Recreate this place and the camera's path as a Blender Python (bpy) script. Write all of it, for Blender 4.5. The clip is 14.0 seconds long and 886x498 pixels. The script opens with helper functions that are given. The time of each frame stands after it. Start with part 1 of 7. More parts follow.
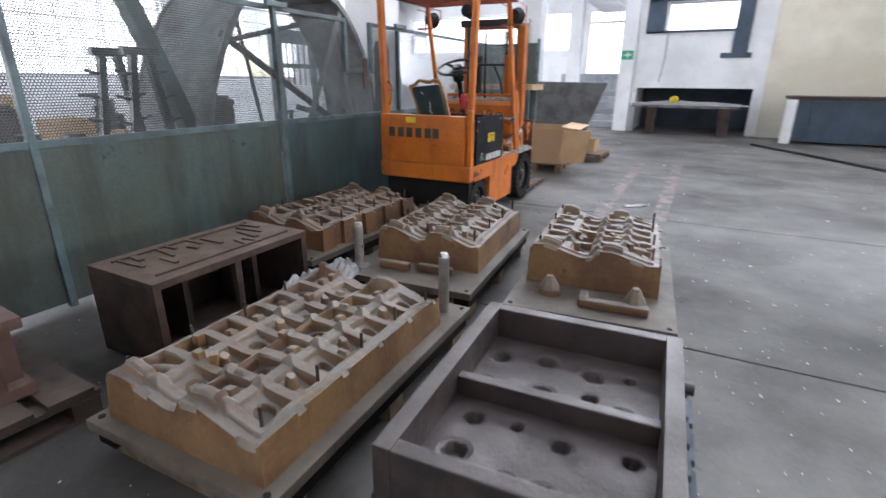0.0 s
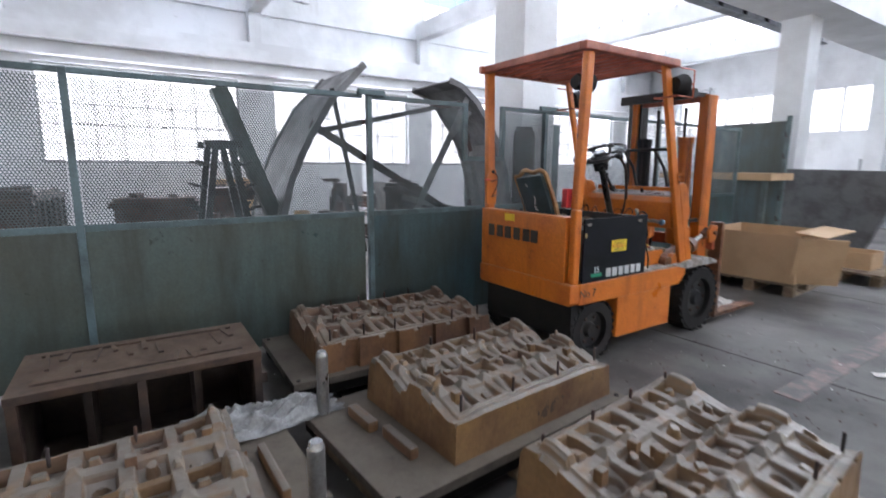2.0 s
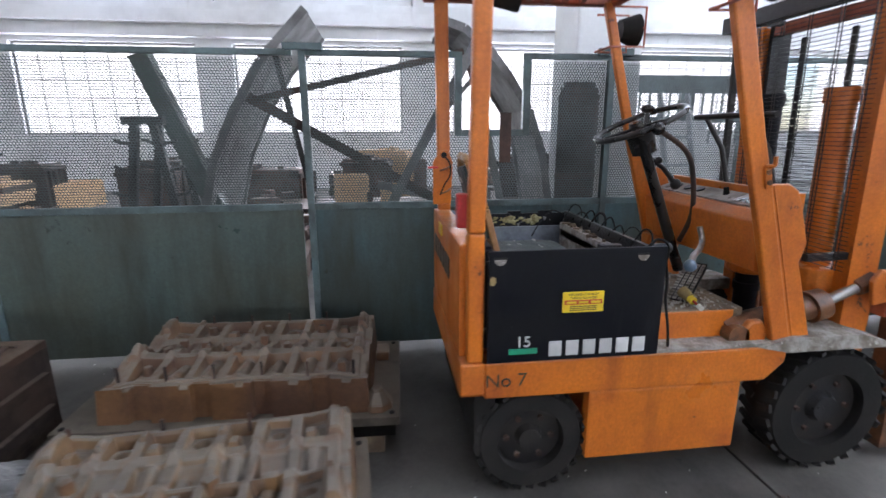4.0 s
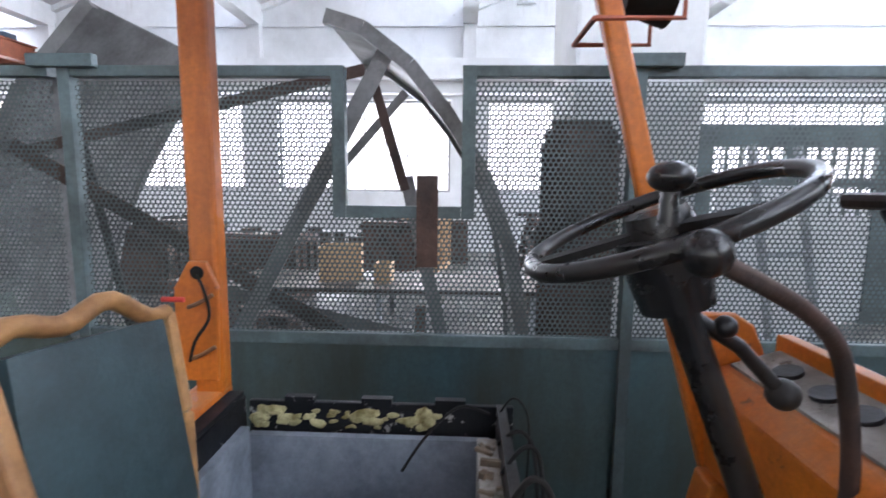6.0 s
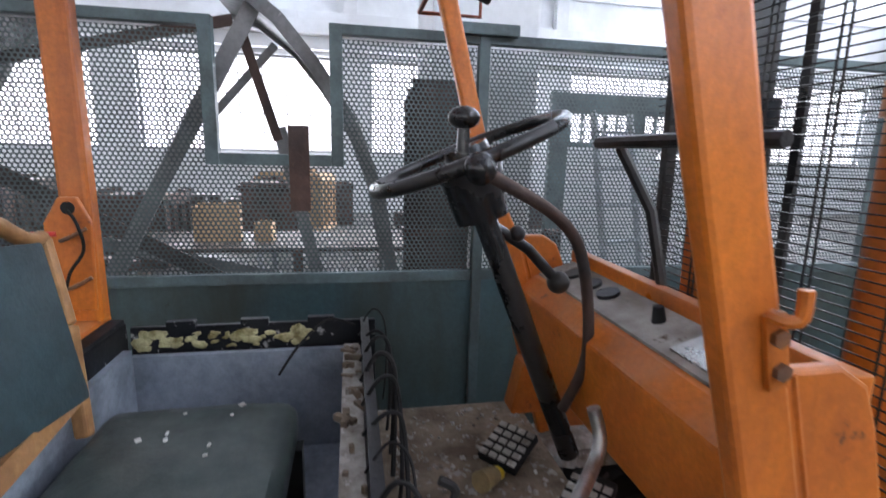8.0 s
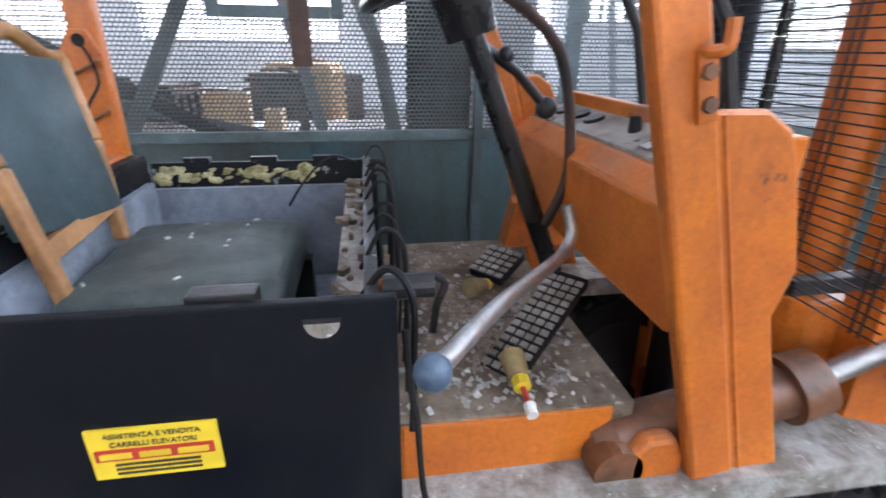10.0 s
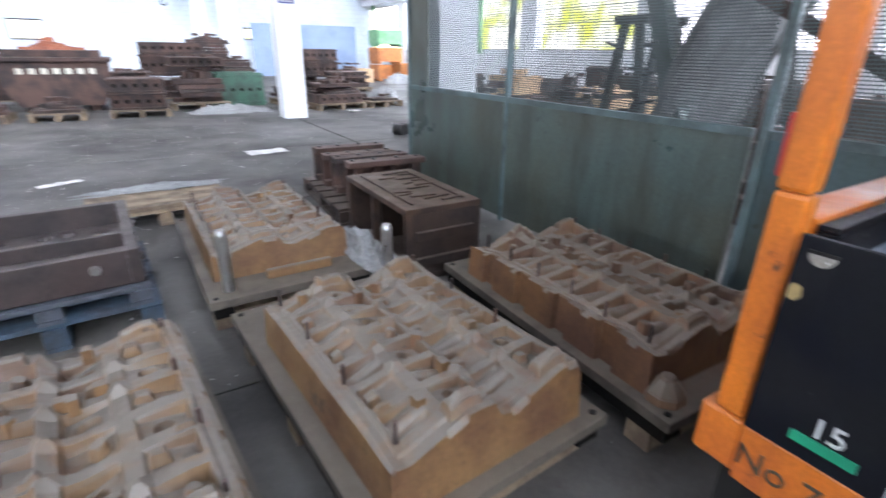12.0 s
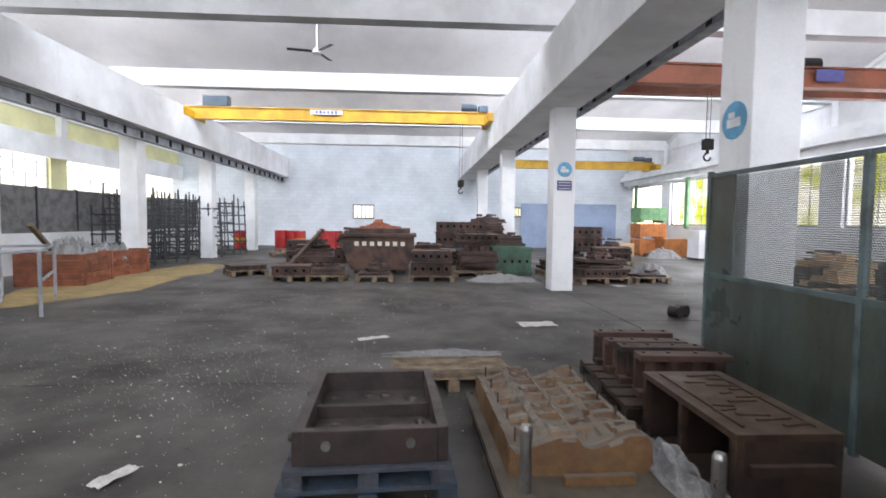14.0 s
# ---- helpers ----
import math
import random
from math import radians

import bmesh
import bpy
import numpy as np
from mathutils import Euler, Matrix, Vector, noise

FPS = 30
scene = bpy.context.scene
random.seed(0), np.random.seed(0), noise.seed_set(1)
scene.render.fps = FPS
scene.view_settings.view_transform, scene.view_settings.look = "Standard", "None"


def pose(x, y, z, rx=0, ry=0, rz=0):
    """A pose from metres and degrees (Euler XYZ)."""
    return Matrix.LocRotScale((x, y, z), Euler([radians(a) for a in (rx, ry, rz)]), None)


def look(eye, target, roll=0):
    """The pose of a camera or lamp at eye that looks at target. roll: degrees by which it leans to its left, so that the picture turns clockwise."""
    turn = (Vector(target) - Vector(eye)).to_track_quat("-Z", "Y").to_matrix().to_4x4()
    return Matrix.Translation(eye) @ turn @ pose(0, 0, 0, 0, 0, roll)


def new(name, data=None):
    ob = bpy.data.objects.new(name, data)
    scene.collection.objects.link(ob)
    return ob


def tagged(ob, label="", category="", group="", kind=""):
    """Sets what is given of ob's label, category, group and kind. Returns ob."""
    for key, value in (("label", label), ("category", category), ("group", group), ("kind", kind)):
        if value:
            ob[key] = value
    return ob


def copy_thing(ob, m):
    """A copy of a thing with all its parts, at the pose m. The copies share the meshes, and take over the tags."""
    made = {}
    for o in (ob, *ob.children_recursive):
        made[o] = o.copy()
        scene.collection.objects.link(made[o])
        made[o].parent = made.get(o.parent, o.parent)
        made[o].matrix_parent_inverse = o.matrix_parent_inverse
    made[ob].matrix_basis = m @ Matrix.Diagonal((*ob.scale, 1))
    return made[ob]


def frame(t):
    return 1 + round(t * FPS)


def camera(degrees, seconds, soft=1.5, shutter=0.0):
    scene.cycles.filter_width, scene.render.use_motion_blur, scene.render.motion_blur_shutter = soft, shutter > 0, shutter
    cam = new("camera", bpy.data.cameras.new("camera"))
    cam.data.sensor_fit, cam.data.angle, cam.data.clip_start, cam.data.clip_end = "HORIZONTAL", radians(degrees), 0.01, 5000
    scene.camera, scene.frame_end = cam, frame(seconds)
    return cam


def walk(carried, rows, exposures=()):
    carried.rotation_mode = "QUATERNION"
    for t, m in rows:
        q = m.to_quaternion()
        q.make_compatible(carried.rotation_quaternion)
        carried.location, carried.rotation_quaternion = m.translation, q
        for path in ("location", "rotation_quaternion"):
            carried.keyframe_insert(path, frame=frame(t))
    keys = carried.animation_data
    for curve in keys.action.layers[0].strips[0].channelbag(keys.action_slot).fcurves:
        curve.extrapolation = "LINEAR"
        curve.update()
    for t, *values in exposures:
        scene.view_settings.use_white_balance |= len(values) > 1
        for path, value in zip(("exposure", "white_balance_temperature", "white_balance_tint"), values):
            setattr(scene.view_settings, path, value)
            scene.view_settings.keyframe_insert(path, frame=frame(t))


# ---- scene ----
cam = camera(84.6, 14.0, 1.5, 0.4)
PATH = [
    (0, (5.438, 7.509, 1.285), (4.578, 9.193, 0.633), 0.4),
    (0.5, (5.534, 7.872, 1.286), (4.395, 9.397, 0.672), 0.4),
    (1, (5.626, 8.305, 1.282), (4.272, 9.67, 0.73), 0.6),
    (1.5, (5.725, 8.712, 1.278), (4.262, 9.993, 0.81), 0.3),
    (2, (5.766, 9.069, 1.315), (4.122, 10.156, 0.979), 0.3),
    (2.2, (5.754, 9.211, 1.277), (4.036, 10.205, 1.027), 0.4),
    (2.5, (5.716, 9.377, 1.337), (3.915, 10.229, 1.161), 0.7),
    (2.7, (5.694, 9.432, 1.364), (3.86, 10.211, 1.198), 0.4),
    (3.7, (5.5, 10.75, 1.39), (3.6, 11.12, 1.0), -0.1),
    (5, (4.348, 11.774, 1.387), (2.415, 11.66, 0.885), -0.6),
    (5.5, (3.991, 11.885, 1.405), (2.031, 11.727, 1.036), 0.0),
    (6, (3.878, 12.013, 1.465), (1.896, 11.932, 1.211), 0.6),
    (6.5, (3.883, 12.062, 1.471), (1.894, 12.143, 1.281), 1.0),
    (7, (3.932, 12.08, 1.467), (1.95, 12.266, 1.282), 1.0),
    (9.5, (4.275, 12.063, 1.301), (2.475, 12.562, 0.587), 0.9),
    (10, (4.246, 12.107, 1.265), (2.419, 12.399, 0.505), 0.7),
    (10.5, (4.229, 12.064, 1.247), (2.376, 11.873, 0.519), 1.3),
    (11, (4.38, 12.006, 1.256), (2.671, 11.251, 0.543), 1.0),
    (11.5, (4.556, 11.903, 1.262), (3.155, 10.679, 0.529), 1.5),
    (12, (4.666, 11.828, 1.271), (3.686, 10.254, 0.519), 0.8),
    (12.5, (4.733, 11.757, 1.289), (4.119, 9.972, 0.628), 0.5),
    (13, (4.779, 11.696, 1.336), (4.421, 9.789, 0.851), 0.5),
    (13.5, (4.831, 11.673, 1.377), (4.612, 9.703, 1.108), 0.4),
    (14, (4.935, 11.59, 1.393), (4.816, 9.597, 1.281), 0.6),
]

EXPOSURES = [(t, e, k, 16) for t, e, k in ((0.0, 2.1, 6300), (0.6, 2.1, 6250), (1.5, 2.1, 6200), (2.5, 1.4, 6200), (5.0, 2.15, 6100), (5.5, 2.3, 6050), (6.0, 1.9, 6150), (6.5, 1.65, 6200), (7.2, 1.6, 6200), (9.5, 2.38, 5950), (10.5, 2.45, 5950), (12.0, 2.22, 5980), (13.0, 1.65, 6350), (14.0, 1.22, 6650))]
walk(cam, [(t, look(eye, target, roll)) for t, eye, target, roll in PATH], EXPOSURES)

# ---- world, lights ----
world = bpy.data.worlds.new("sky")
scene.world = world
world.use_nodes = True
wn = world.node_tree
sky = wn.nodes.new("ShaderNodeTexSky")
sky.sky_type, sky.sun_disc, sky.sun_elevation, sky.sun_rotation = "NISHITA", False, radians(40), radians(200)
wn.links.new(sky.outputs[0], wn.nodes["Background"].inputs[0])
wn.nodes["Background"].inputs[1].default_value = 0.15
sun = new("sun", bpy.data.lights.new("sun", "SUN"))
sun.data.energy, sun.data.angle, sun.data.color = 2.0, radians(0.6), (1.0, 0.95, 0.87)
sun.matrix_world = look((0, 0, 20), (-6, 7, 8))

TEETH = [-16.1 + 4.7 * k for k in range(11)]      # cross beams of the saw-tooth roof
X_EAST, X_WEST, Y_FAR, Y_END = -7.2, 17.6, -15.6, 28.0
ROW_X, ROW2_X = 1.9, 12.4
COL_Y = [-10.2, -4.3, 1.6, 7.4, 12.61, 18.7]


def area(name, eye, target, w, h, watts, color):
    ob = new(name, bpy.data.lights.new(name, "AREA"))
    ob.data.shape, ob.data.size, ob.data.size_y, ob.data.energy, ob.data.color = "RECTANGLE", w, h, watts, color
    ob.matrix_world = look(eye, target)


SKYLIGHT, WINDOW = 230, 200
for y in TEETH[1:]:
    area("skylight_daylight", (5.2, y + 0.22, 6.3), (5.2, y - 6, 6.5), 24.4, 1.35, SKYLIGHT * (0.55 if 4 < y < 15 else 1.0 if 15 < y < 20 else 1.8 if y > 20 else 0.9 if y < -5 else 1.9), (0.84, 0.93, 1.0))
area("east_window_daylight", (X_EAST - 0.45, 7.5, 2.45), (0, 7.5, 1.6), 40, 2.0, WINDOW * 4.5, (0.90, 0.95, 1.0))
area("west_window_daylight", (X_WEST + 0.45, 0, 3.1), (10, 0, 1.6), 30, 2.2, WINDOW * 2, (1.0, 0.99, 0.92))


# ---- materials ----
def mat(name, c1, c2=None, rough=0.6, metal=0.0, s1=2.5, s2=70.0, bump=0.15, lo=0.42, hi=0.62, dust=None, dust_amt=0.8, var=0.12, grain=0.25, rvar=0.15, spec=0.5, chip=None, chip_scale=9.0, chip_at=0.60, streak=None, streak_at=0.52, dust_at=(0.22, 0.5)):
    """Procedural surface: two tones in stains, fine grain, optional dust on upward faces, a little change from piece to piece."""
    m = bpy.data.materials.new(name)
    m.use_nodes = True
    n, l = m.node_tree.nodes, m.node_tree.links
    b = n["Principled BSDF"]
    geo = n.new("ShaderNodeNewGeometry")

    def nz(scale, detail=5.0, rough_=0.6):
        t = n.new("ShaderNodeTexNoise")
        t.inputs["Scale"].default_value, t.inputs["Detail"].default_value, t.inputs["Roughness"].default_value = scale, detail, rough_
        l.new(geo.outputs["Position"], t.inputs["Vector"])
        return t.outputs["Fac"]

    def ramp(fac, a, z):
        r = n.new("ShaderNodeMapRange")
        r.inputs["From Min"].default_value, r.inputs["From Max"].default_value = a, z
        l.new(fac, r.inputs["Value"])
        return r.outputs["Result"]

    def mix(fac, a, z, kind="MIX"):
        x = n.new("ShaderNodeMix")
        x.data_type, x.blend_type = "RGBA", kind
        for sock, v in (("Factor", fac),):
            if isinstance(v, float):
                x.inputs[0].default_value = v
            else:
                l.new(v, x.inputs[0])
        for i, v in ((6, a), (7, z)):
            if isinstance(v, tuple):
                x.inputs[i].default_value = (*v, 1.0)
            else:
                l.new(v, x.inputs[i])
        return x.outputs[2]

    coarse, fine = nz(s1), nz(s2, 4.0, 0.7)
    c2 = c2 or tuple(v * 0.65 for v in c1)
    col = mix(ramp(coarse, lo, hi), c1, c2)
    g = n.new("ShaderNodeMapRange")
    g.inputs["From Min"].default_value, g.inputs["From Max"].default_value = 0.25, 0.75
    g.inputs["To Min"].default_value, g.inputs["To Max"].default_value = 1 - grain, 1 + grain * 0.6
    l.new(fine, g.inputs["Value"])
    info = n.new("ShaderNodeObjectInfo")
    v = n.new("ShaderNodeMapRange")
    v.inputs["To Min"].default_value, v.inputs["To Max"].default_value = 1 - var, 1 + var
    l.new(info.outputs["Random"], v.inputs["Value"])
    gm = n.new("ShaderNodeMath")
    gm.operation = "MULTIPLY"
    l.new(g.outputs[0], gm.inputs[0])
    l.new(v.outputs[0], gm.inputs[1])
    comb = n.new("ShaderNodeCombineColor")
    for i in range(3):
        l.new(gm.outputs[0], comb.inputs[i])
    col = mix(1.0, col, comb.outputs[0], "MULTIPLY")
    if chip:
        col = mix(ramp(nz(chip_scale, 9.0, 0.68), chip_at, chip_at + 0.035), col, chip)
    if streak:                                # grime run down upright faces
        sc = n.new("ShaderNodeVectorMath")
        sc.operation = "MULTIPLY"
        sc.inputs[1].default_value = (4.5, 4.5, 0.8)
        l.new(geo.outputs["Position"], sc.inputs[0])
        st = n.new("ShaderNodeTexNoise")
        st.inputs["Scale"].default_value, st.inputs["Detail"].default_value, st.inputs["Roughness"].default_value = 1.0, 7.0, 0.65
        l.new(sc.outputs[0], st.inputs["Vector"])
        col = mix(ramp(st.outputs["Fac"], streak_at, streak_at + 0.3), col, streak)
    if dust:
        sep = n.new("ShaderNodeSeparateXYZ")
        l.new(geo.outputs["Normal"], sep.inputs[0])
        up = ramp(sep.outputs["Z"], 0.06, 0.55)
        patch = ramp(nz(s1 * 3.1, 6.0), *dust_at)
        k = n.new("ShaderNodeMath")
        k.operation = "MULTIPLY"
        l.new(up, k.inputs[0])
        l.new(patch, k.inputs[1])
        k2 = n.new("ShaderNodeMath")
        k2.operation = "MULTIPLY"
        l.new(k.outputs[0], k2.inputs[0])
        k2.inputs[1].default_value = dust_amt
        col = mix(k2.outputs[0], col, dust)
    l.new(col, b.inputs["Base Color"])
    r = n.new("ShaderNodeMapRange")
    r.inputs["From Min"].default_value, r.inputs["From Max"].default_value = 0.3, 0.7
    r.inputs["To Min"].default_value, r.inputs["To Max"].default_value = max(rough - rvar, 0.03), min(rough + rvar, 1)
    l.new(coarse, r.inputs["Value"])
    l.new(r.outputs[0], b.inputs["Roughness"])
    b.inputs["Metallic"].default_value = metal
    b.inputs["Specular IOR Level"].default_value = spec
    if bump:
        bp = n.new("ShaderNodeBump")
        bp.inputs["Strength"].default_value, bp.inputs["Distance"].default_value = bump, 0.01
        l.new(fine, bp.inputs["Height"])
        l.new(bp.outputs[0], b.inputs["Normal"])
    return m


def coursed(m, bw, bh):
    """Block courses on upright faces: recessed joints and a tone of its own for each block."""
    n, l = m.node_tree.nodes, m.node_tree.links
    b, geo = n["Principled BSDF"], n.new("ShaderNodeNewGeometry")
    sep, comb, br = n.new("ShaderNodeSeparateXYZ"), n.new("ShaderNodeCombineXYZ"), n.new("ShaderNodeTexBrick")
    l.new(geo.outputs["Position"], sep.inputs[0])
    l.new(sep.outputs["X"], comb.inputs[0])
    l.new(sep.outputs["Z"], comb.inputs[1])
    l.new(comb.outputs[0], br.inputs["Vector"])
    for key, v in (("Scale", 1.0), ("Brick Width", bw), ("Row Height", bh), ("Mortar Size", 0.009), ("Mortar Smooth", 0.3)):
        br.inputs[key].default_value = v
    br.inputs["Color1"].default_value, br.inputs["Color2"].default_value, br.inputs["Mortar"].default_value = (1, 1, 1, 1), (0.93, 0.93, 0.94, 1), (0.80, 0.80, 0.81, 1)
    mx = n.new("ShaderNodeMix")
    mx.data_type, mx.blend_type = "RGBA", "MULTIPLY"
    mx.inputs[0].default_value = 1.0
    l.new(b.inputs["Base Color"].links[0].from_socket, mx.inputs[6])
    l.new(br.outputs["Color"], mx.inputs[7])
    l.new(mx.outputs[2], b.inputs["Base Color"])


M_CONC = mat("concrete_floor", (0.078, 0.072, 0.064), (0.030, 0.028, 0.025), 0.62, spec=0.42, s1=0.45, s2=40, bump=0.15, lo=0.34, hi=0.68, rvar=0.18, var=0.05, grain=0.3, dust=(0.21, 0.198, 0.176), dust_amt=0.55, dust_at=(0.40, 0.75), chip=(0.016, 0.015, 0.014), chip_scale=9.0, chip_at=0.635)
M_SUB = mat("joint_dirt", (0.03, 0.03, 0.028), rough=0.9)
M_WHITE = mat("white_wall_paint", (0.78, 0.79, 0.80), (0.64, 0.645, 0.65), 0.8, s1=0.8, s2=40, bump=0.08, grain=0.06, var=0.02, chip=(0.42, 0.40, 0.37), chip_scale=3.2, chip_at=0.68, streak=(0.55, 0.54, 0.51), streak_at=0.6)
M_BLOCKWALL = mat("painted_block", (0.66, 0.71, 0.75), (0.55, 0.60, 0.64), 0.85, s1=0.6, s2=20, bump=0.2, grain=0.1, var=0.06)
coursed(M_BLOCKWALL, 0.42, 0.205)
# wall paint with the yellow light that falls on it mixed into the colour
M_YELLOWLIT = mat("yellow_lit_wall", (0.78, 0.76, 0.42), (0.64, 0.62, 0.36), 0.8, s1=0.7, s2=40, grain=0.08)
M_CREAM = mat("cream_wall_paint", (0.70, 0.66, 0.55), (0.58, 0.54, 0.44), 0.8, s1=0.7, s2=40, grain=0.08)
M_ROOF = mat("whitewashed_slab", (0.82, 0.80, 0.80), (0.70, 0.68, 0.69), 0.85, s1=0.5, s2=25, grain=0.08)
M_FENCE = mat("grey_green_panel_paint", (0.053, 0.104, 0.122), (0.048, 0.072, 0.068), 0.40, streak=(0.032, 0.035, 0.026), streak_at=0.42, s1=1.1, s2=60, bump=0.08, lo=0.36, hi=0.60, var=0.05, chip=(0.025, 0.028, 0.024), chip_scale=4.5, chip_at=0.65)
M_FENCEOLD = mat("faded_olive_panel_paint", (0.072, 0.103, 0.097), (0.066, 0.072, 0.053), 0.40, streak=(0.034, 0.032, 0.023), streak_at=0.42, s1=1.1, s2=60, bump=0.08, lo=0.36, hi=0.60, var=0.05, chip=(0.025, 0.028, 0.024), chip_scale=4.5, chip_at=0.65)
M_MESH = mat("grey_green_mesh_paint", (0.088, 0.112, 0.114), (0.055, 0.065, 0.065), 0.55, s1=3, s2=50, bump=0.0)
M_POST = mat("blue_grey_post_paint", (0.095, 0.14, 0.147), (0.06, 0.08, 0.08), 0.5, s1=4, s2=60)
M_ORANGE = mat("orange_machine_paint", (0.60, 0.165, 0.016), (0.42, 0.098, 0.014), 0.40, streak=(0.17, 0.045, 0.014), streak_at=0.55, s1=3.5, s2=80, bump=0.06, lo=0.42, hi=0.72, dust=(0.38, 0.22, 0.13), dust_amt=0.45, dust_at=(0.38, 0.66), var=0.03, chip=(0.10, 0.045, 0.025), chip_scale=7, chip_at=0.635)
M_REDOR = mat("faded_red_orange_paint", (0.42, 0.10, 0.045), (0.25, 0.06, 0.03), 0.5, s1=6, s2=80)
M_NAVY = mat("dark_navy_panel", (0.0035, 0.0045, 0.009), (0.007, 0.0075, 0.010), 0.5, spec=0.2, streak=(0.022, 0.022, 0.024), streak_at=0.6, s1=4, s2=90, bump=0.04, chip=(0.06, 0.06, 0.06), chip_scale=11, chip_at=0.68)
M_FLECK = mat("flecked_black_liner", (0.004, 0.005, 0.008), (0.008, 0.008, 0.010), 0.5, spec=0.25, s1=5, s2=90, bump=0.1, chip=(0.30, 0.30, 0.29), chip_scale=22, chip_at=0.60)
M_BLACK = mat("black_rubber", (0.010, 0.010, 0.010), (0.022, 0.020, 0.019), 0.75, s1=5, s2=70, spec=0.25)
M_BLKMET = mat("black_metal", (0.018, 0.018, 0.02), (0.035, 0.031, 0.028), 0.42, s1=6, s2=80, metal=0.3)
M_STEEL = mat("dull_steel", (0.45, 0.45, 0.44), (0.33, 0.31, 0.29), 0.38, metal=0.9, s1=7, s2=90)
M_GREYM = mat("grey_battery_tray", (0.25, 0.285, 0.335), (0.15, 0.17, 0.20), 0.6, s1=5, s2=50)
M_SEAT = mat("green_grey_vinyl", (0.034, 0.050, 0.047), (0.022, 0.033, 0.031), 0.42, s1=6, s2=120, dust=(0.12, 0.13, 0.12), dust_amt=0.3, dust_at=(0.35, 0.65))
M_GLOSSBLK = mat("worn_glossy_black", (0.012, 0.012, 0.013), (0.022, 0.02, 0.019), 0.28, s1=9, s2=90, bump=0.04, rvar=0.1)
M_OILY = mat("oily_brown_orange_paint", (0.17, 0.07, 0.03), (0.07, 0.035, 0.02), 0.45, s1=12, s2=60)
M_DASH = mat("dust_caked_top", (0.42, 0.395, 0.36), (0.24, 0.215, 0.19), 0.9, s1=10, s2=80, bump=0.4, chip=(0.09, 0.06, 0.04), chip_scale=14, chip_at=0.6)
M_FLOORB = mat("brown_debris_floor", (0.25, 0.195, 0.140), (0.13, 0.095, 0.064), 0.9, s1=9, s2=60, bump=0.6, chip=(0.30, 0.285, 0.26), chip_scale=26, chip_at=0.58)
M_BACK = mat("blue_green_vinyl", (0.025, 0.054, 0.062), (0.018, 0.036, 0.041), 0.5, s1=6, s2=120)
M_WOODC = mat("honey_chair_wood", (0.37, 0.19, 0.068), (0.24, 0.115, 0.042), 0.45, s1=9, s2=60)
M_OCHRE = mat("ochre_resin", (0.205, 0.116, 0.048), (0.125, 0.062, 0.032), 0.5, s1=3.5, s2=45, bump=0.15, dust=(0.150, 0.135, 0.112), dust_amt=0.88, chip=(0.065, 0.04, 0.024), chip_scale=6.0, chip_at=0.62, var=0.06)
M_REDRES = mat("red_brown_resin", (0.17, 0.085, 0.038), (0.10, 0.05, 0.03), 0.5, s1=3.5, s2=45, bump=0.15, dust=(0.165, 0.145, 0.115), dust_amt=0.8, var=0.06)
M_PLATE = mat("dusty_base_plate", (0.11, 0.092, 0.07), (0.06, 0.05, 0.04), 0.6, s1=4, s2=50, dust=(0.125, 0.103, 0.076), dust_amt=0.6)
# near-black matt: pattern runners, and the shade painted as core holes
M_NEARBLACK = mat("near_black_matt", (0.009, 0.008, 0.007), rough=0.85, spec=0.1)
M_DKWOOD = mat("dark_oiled_wood", (0.040, 0.024, 0.017), (0.018, 0.012, 0.010), 0.6, s1=5, s2=55, dust=(0.105, 0.078, 0.058), dust_amt=0.6)
M_BOXTOP = mat("worn_brown_core_box", (0.062, 0.034, 0.021), (0.028, 0.018, 0.014), 0.55, s1=6, s2=60, dust=(0.105, 0.068, 0.042), dust_amt=0.7)
M_TUB = mat("brown_grey_cast_tub", (0.052, 0.037, 0.033), (0.026, 0.020, 0.019), 0.5, s1=5, s2=45, bump=0.25, dust=(0.088, 0.070, 0.062), dust_amt=0.6)
M_PALLET = mat("weathered_pallet_wood", (0.24, 0.18, 0.115), (0.14, 0.10, 0.068), 0.8, s1=8, s2=60, var=0.25)
M_BLUEP = mat("blue_pallet_paint", (0.04, 0.066, 0.095), (0.045, 0.052, 0.062), 0.65, s1=8, s2=60)
M_GREYPAL = mat("grey_blue_board", (0.07, 0.078, 0.094), (0.045, 0.048, 0.058), 0.7, s1=8, s2=60)
M_RUST = mat("rusty_cast_iron", (0.070, 0.036, 0.026), (0.026, 0.019, 0.017), 0.72, s1=3, s2=30, bump=0.4, dust=(0.15, 0.105, 0.085), dust_amt=0.55, var=0.3)
M_CARD = mat("cardboard", (0.52, 0.35, 0.20), (0.45, 0.30, 0.17), 0.85, s1=2, s2=90, grain=0.1)
M_PLASTIC = mat("crumpled_film", (0.28, 0.28, 0.275), (0.17, 0.17, 0.165), 0.28, s1=9, s2=40, bump=0.5)
M_PAPER = mat("white_paper_scrap", (0.72, 0.70, 0.66), (0.58, 0.56, 0.52), 0.9, s1=9)
M_YELLOW = mat("yellow_crane_paint", (0.62, 0.36, 0.02), (0.45, 0.25, 0.02), 0.5, s1=2, s2=40)
M_CRANER = mat("red_lead_crane_paint", (0.34, 0.10, 0.05), (0.22, 0.08, 0.045), 0.55, s1=2, s2=40)
M_GREYST = mat("grey_steel_beam", (0.33, 0.35, 0.37), (0.22, 0.23, 0.25), 0.55, s1=3, s2=40)
M_RED = mat("red_drum_paint", (0.50, 0.025, 0.03), (0.35, 0.02, 0.02), 0.45, s1=4)
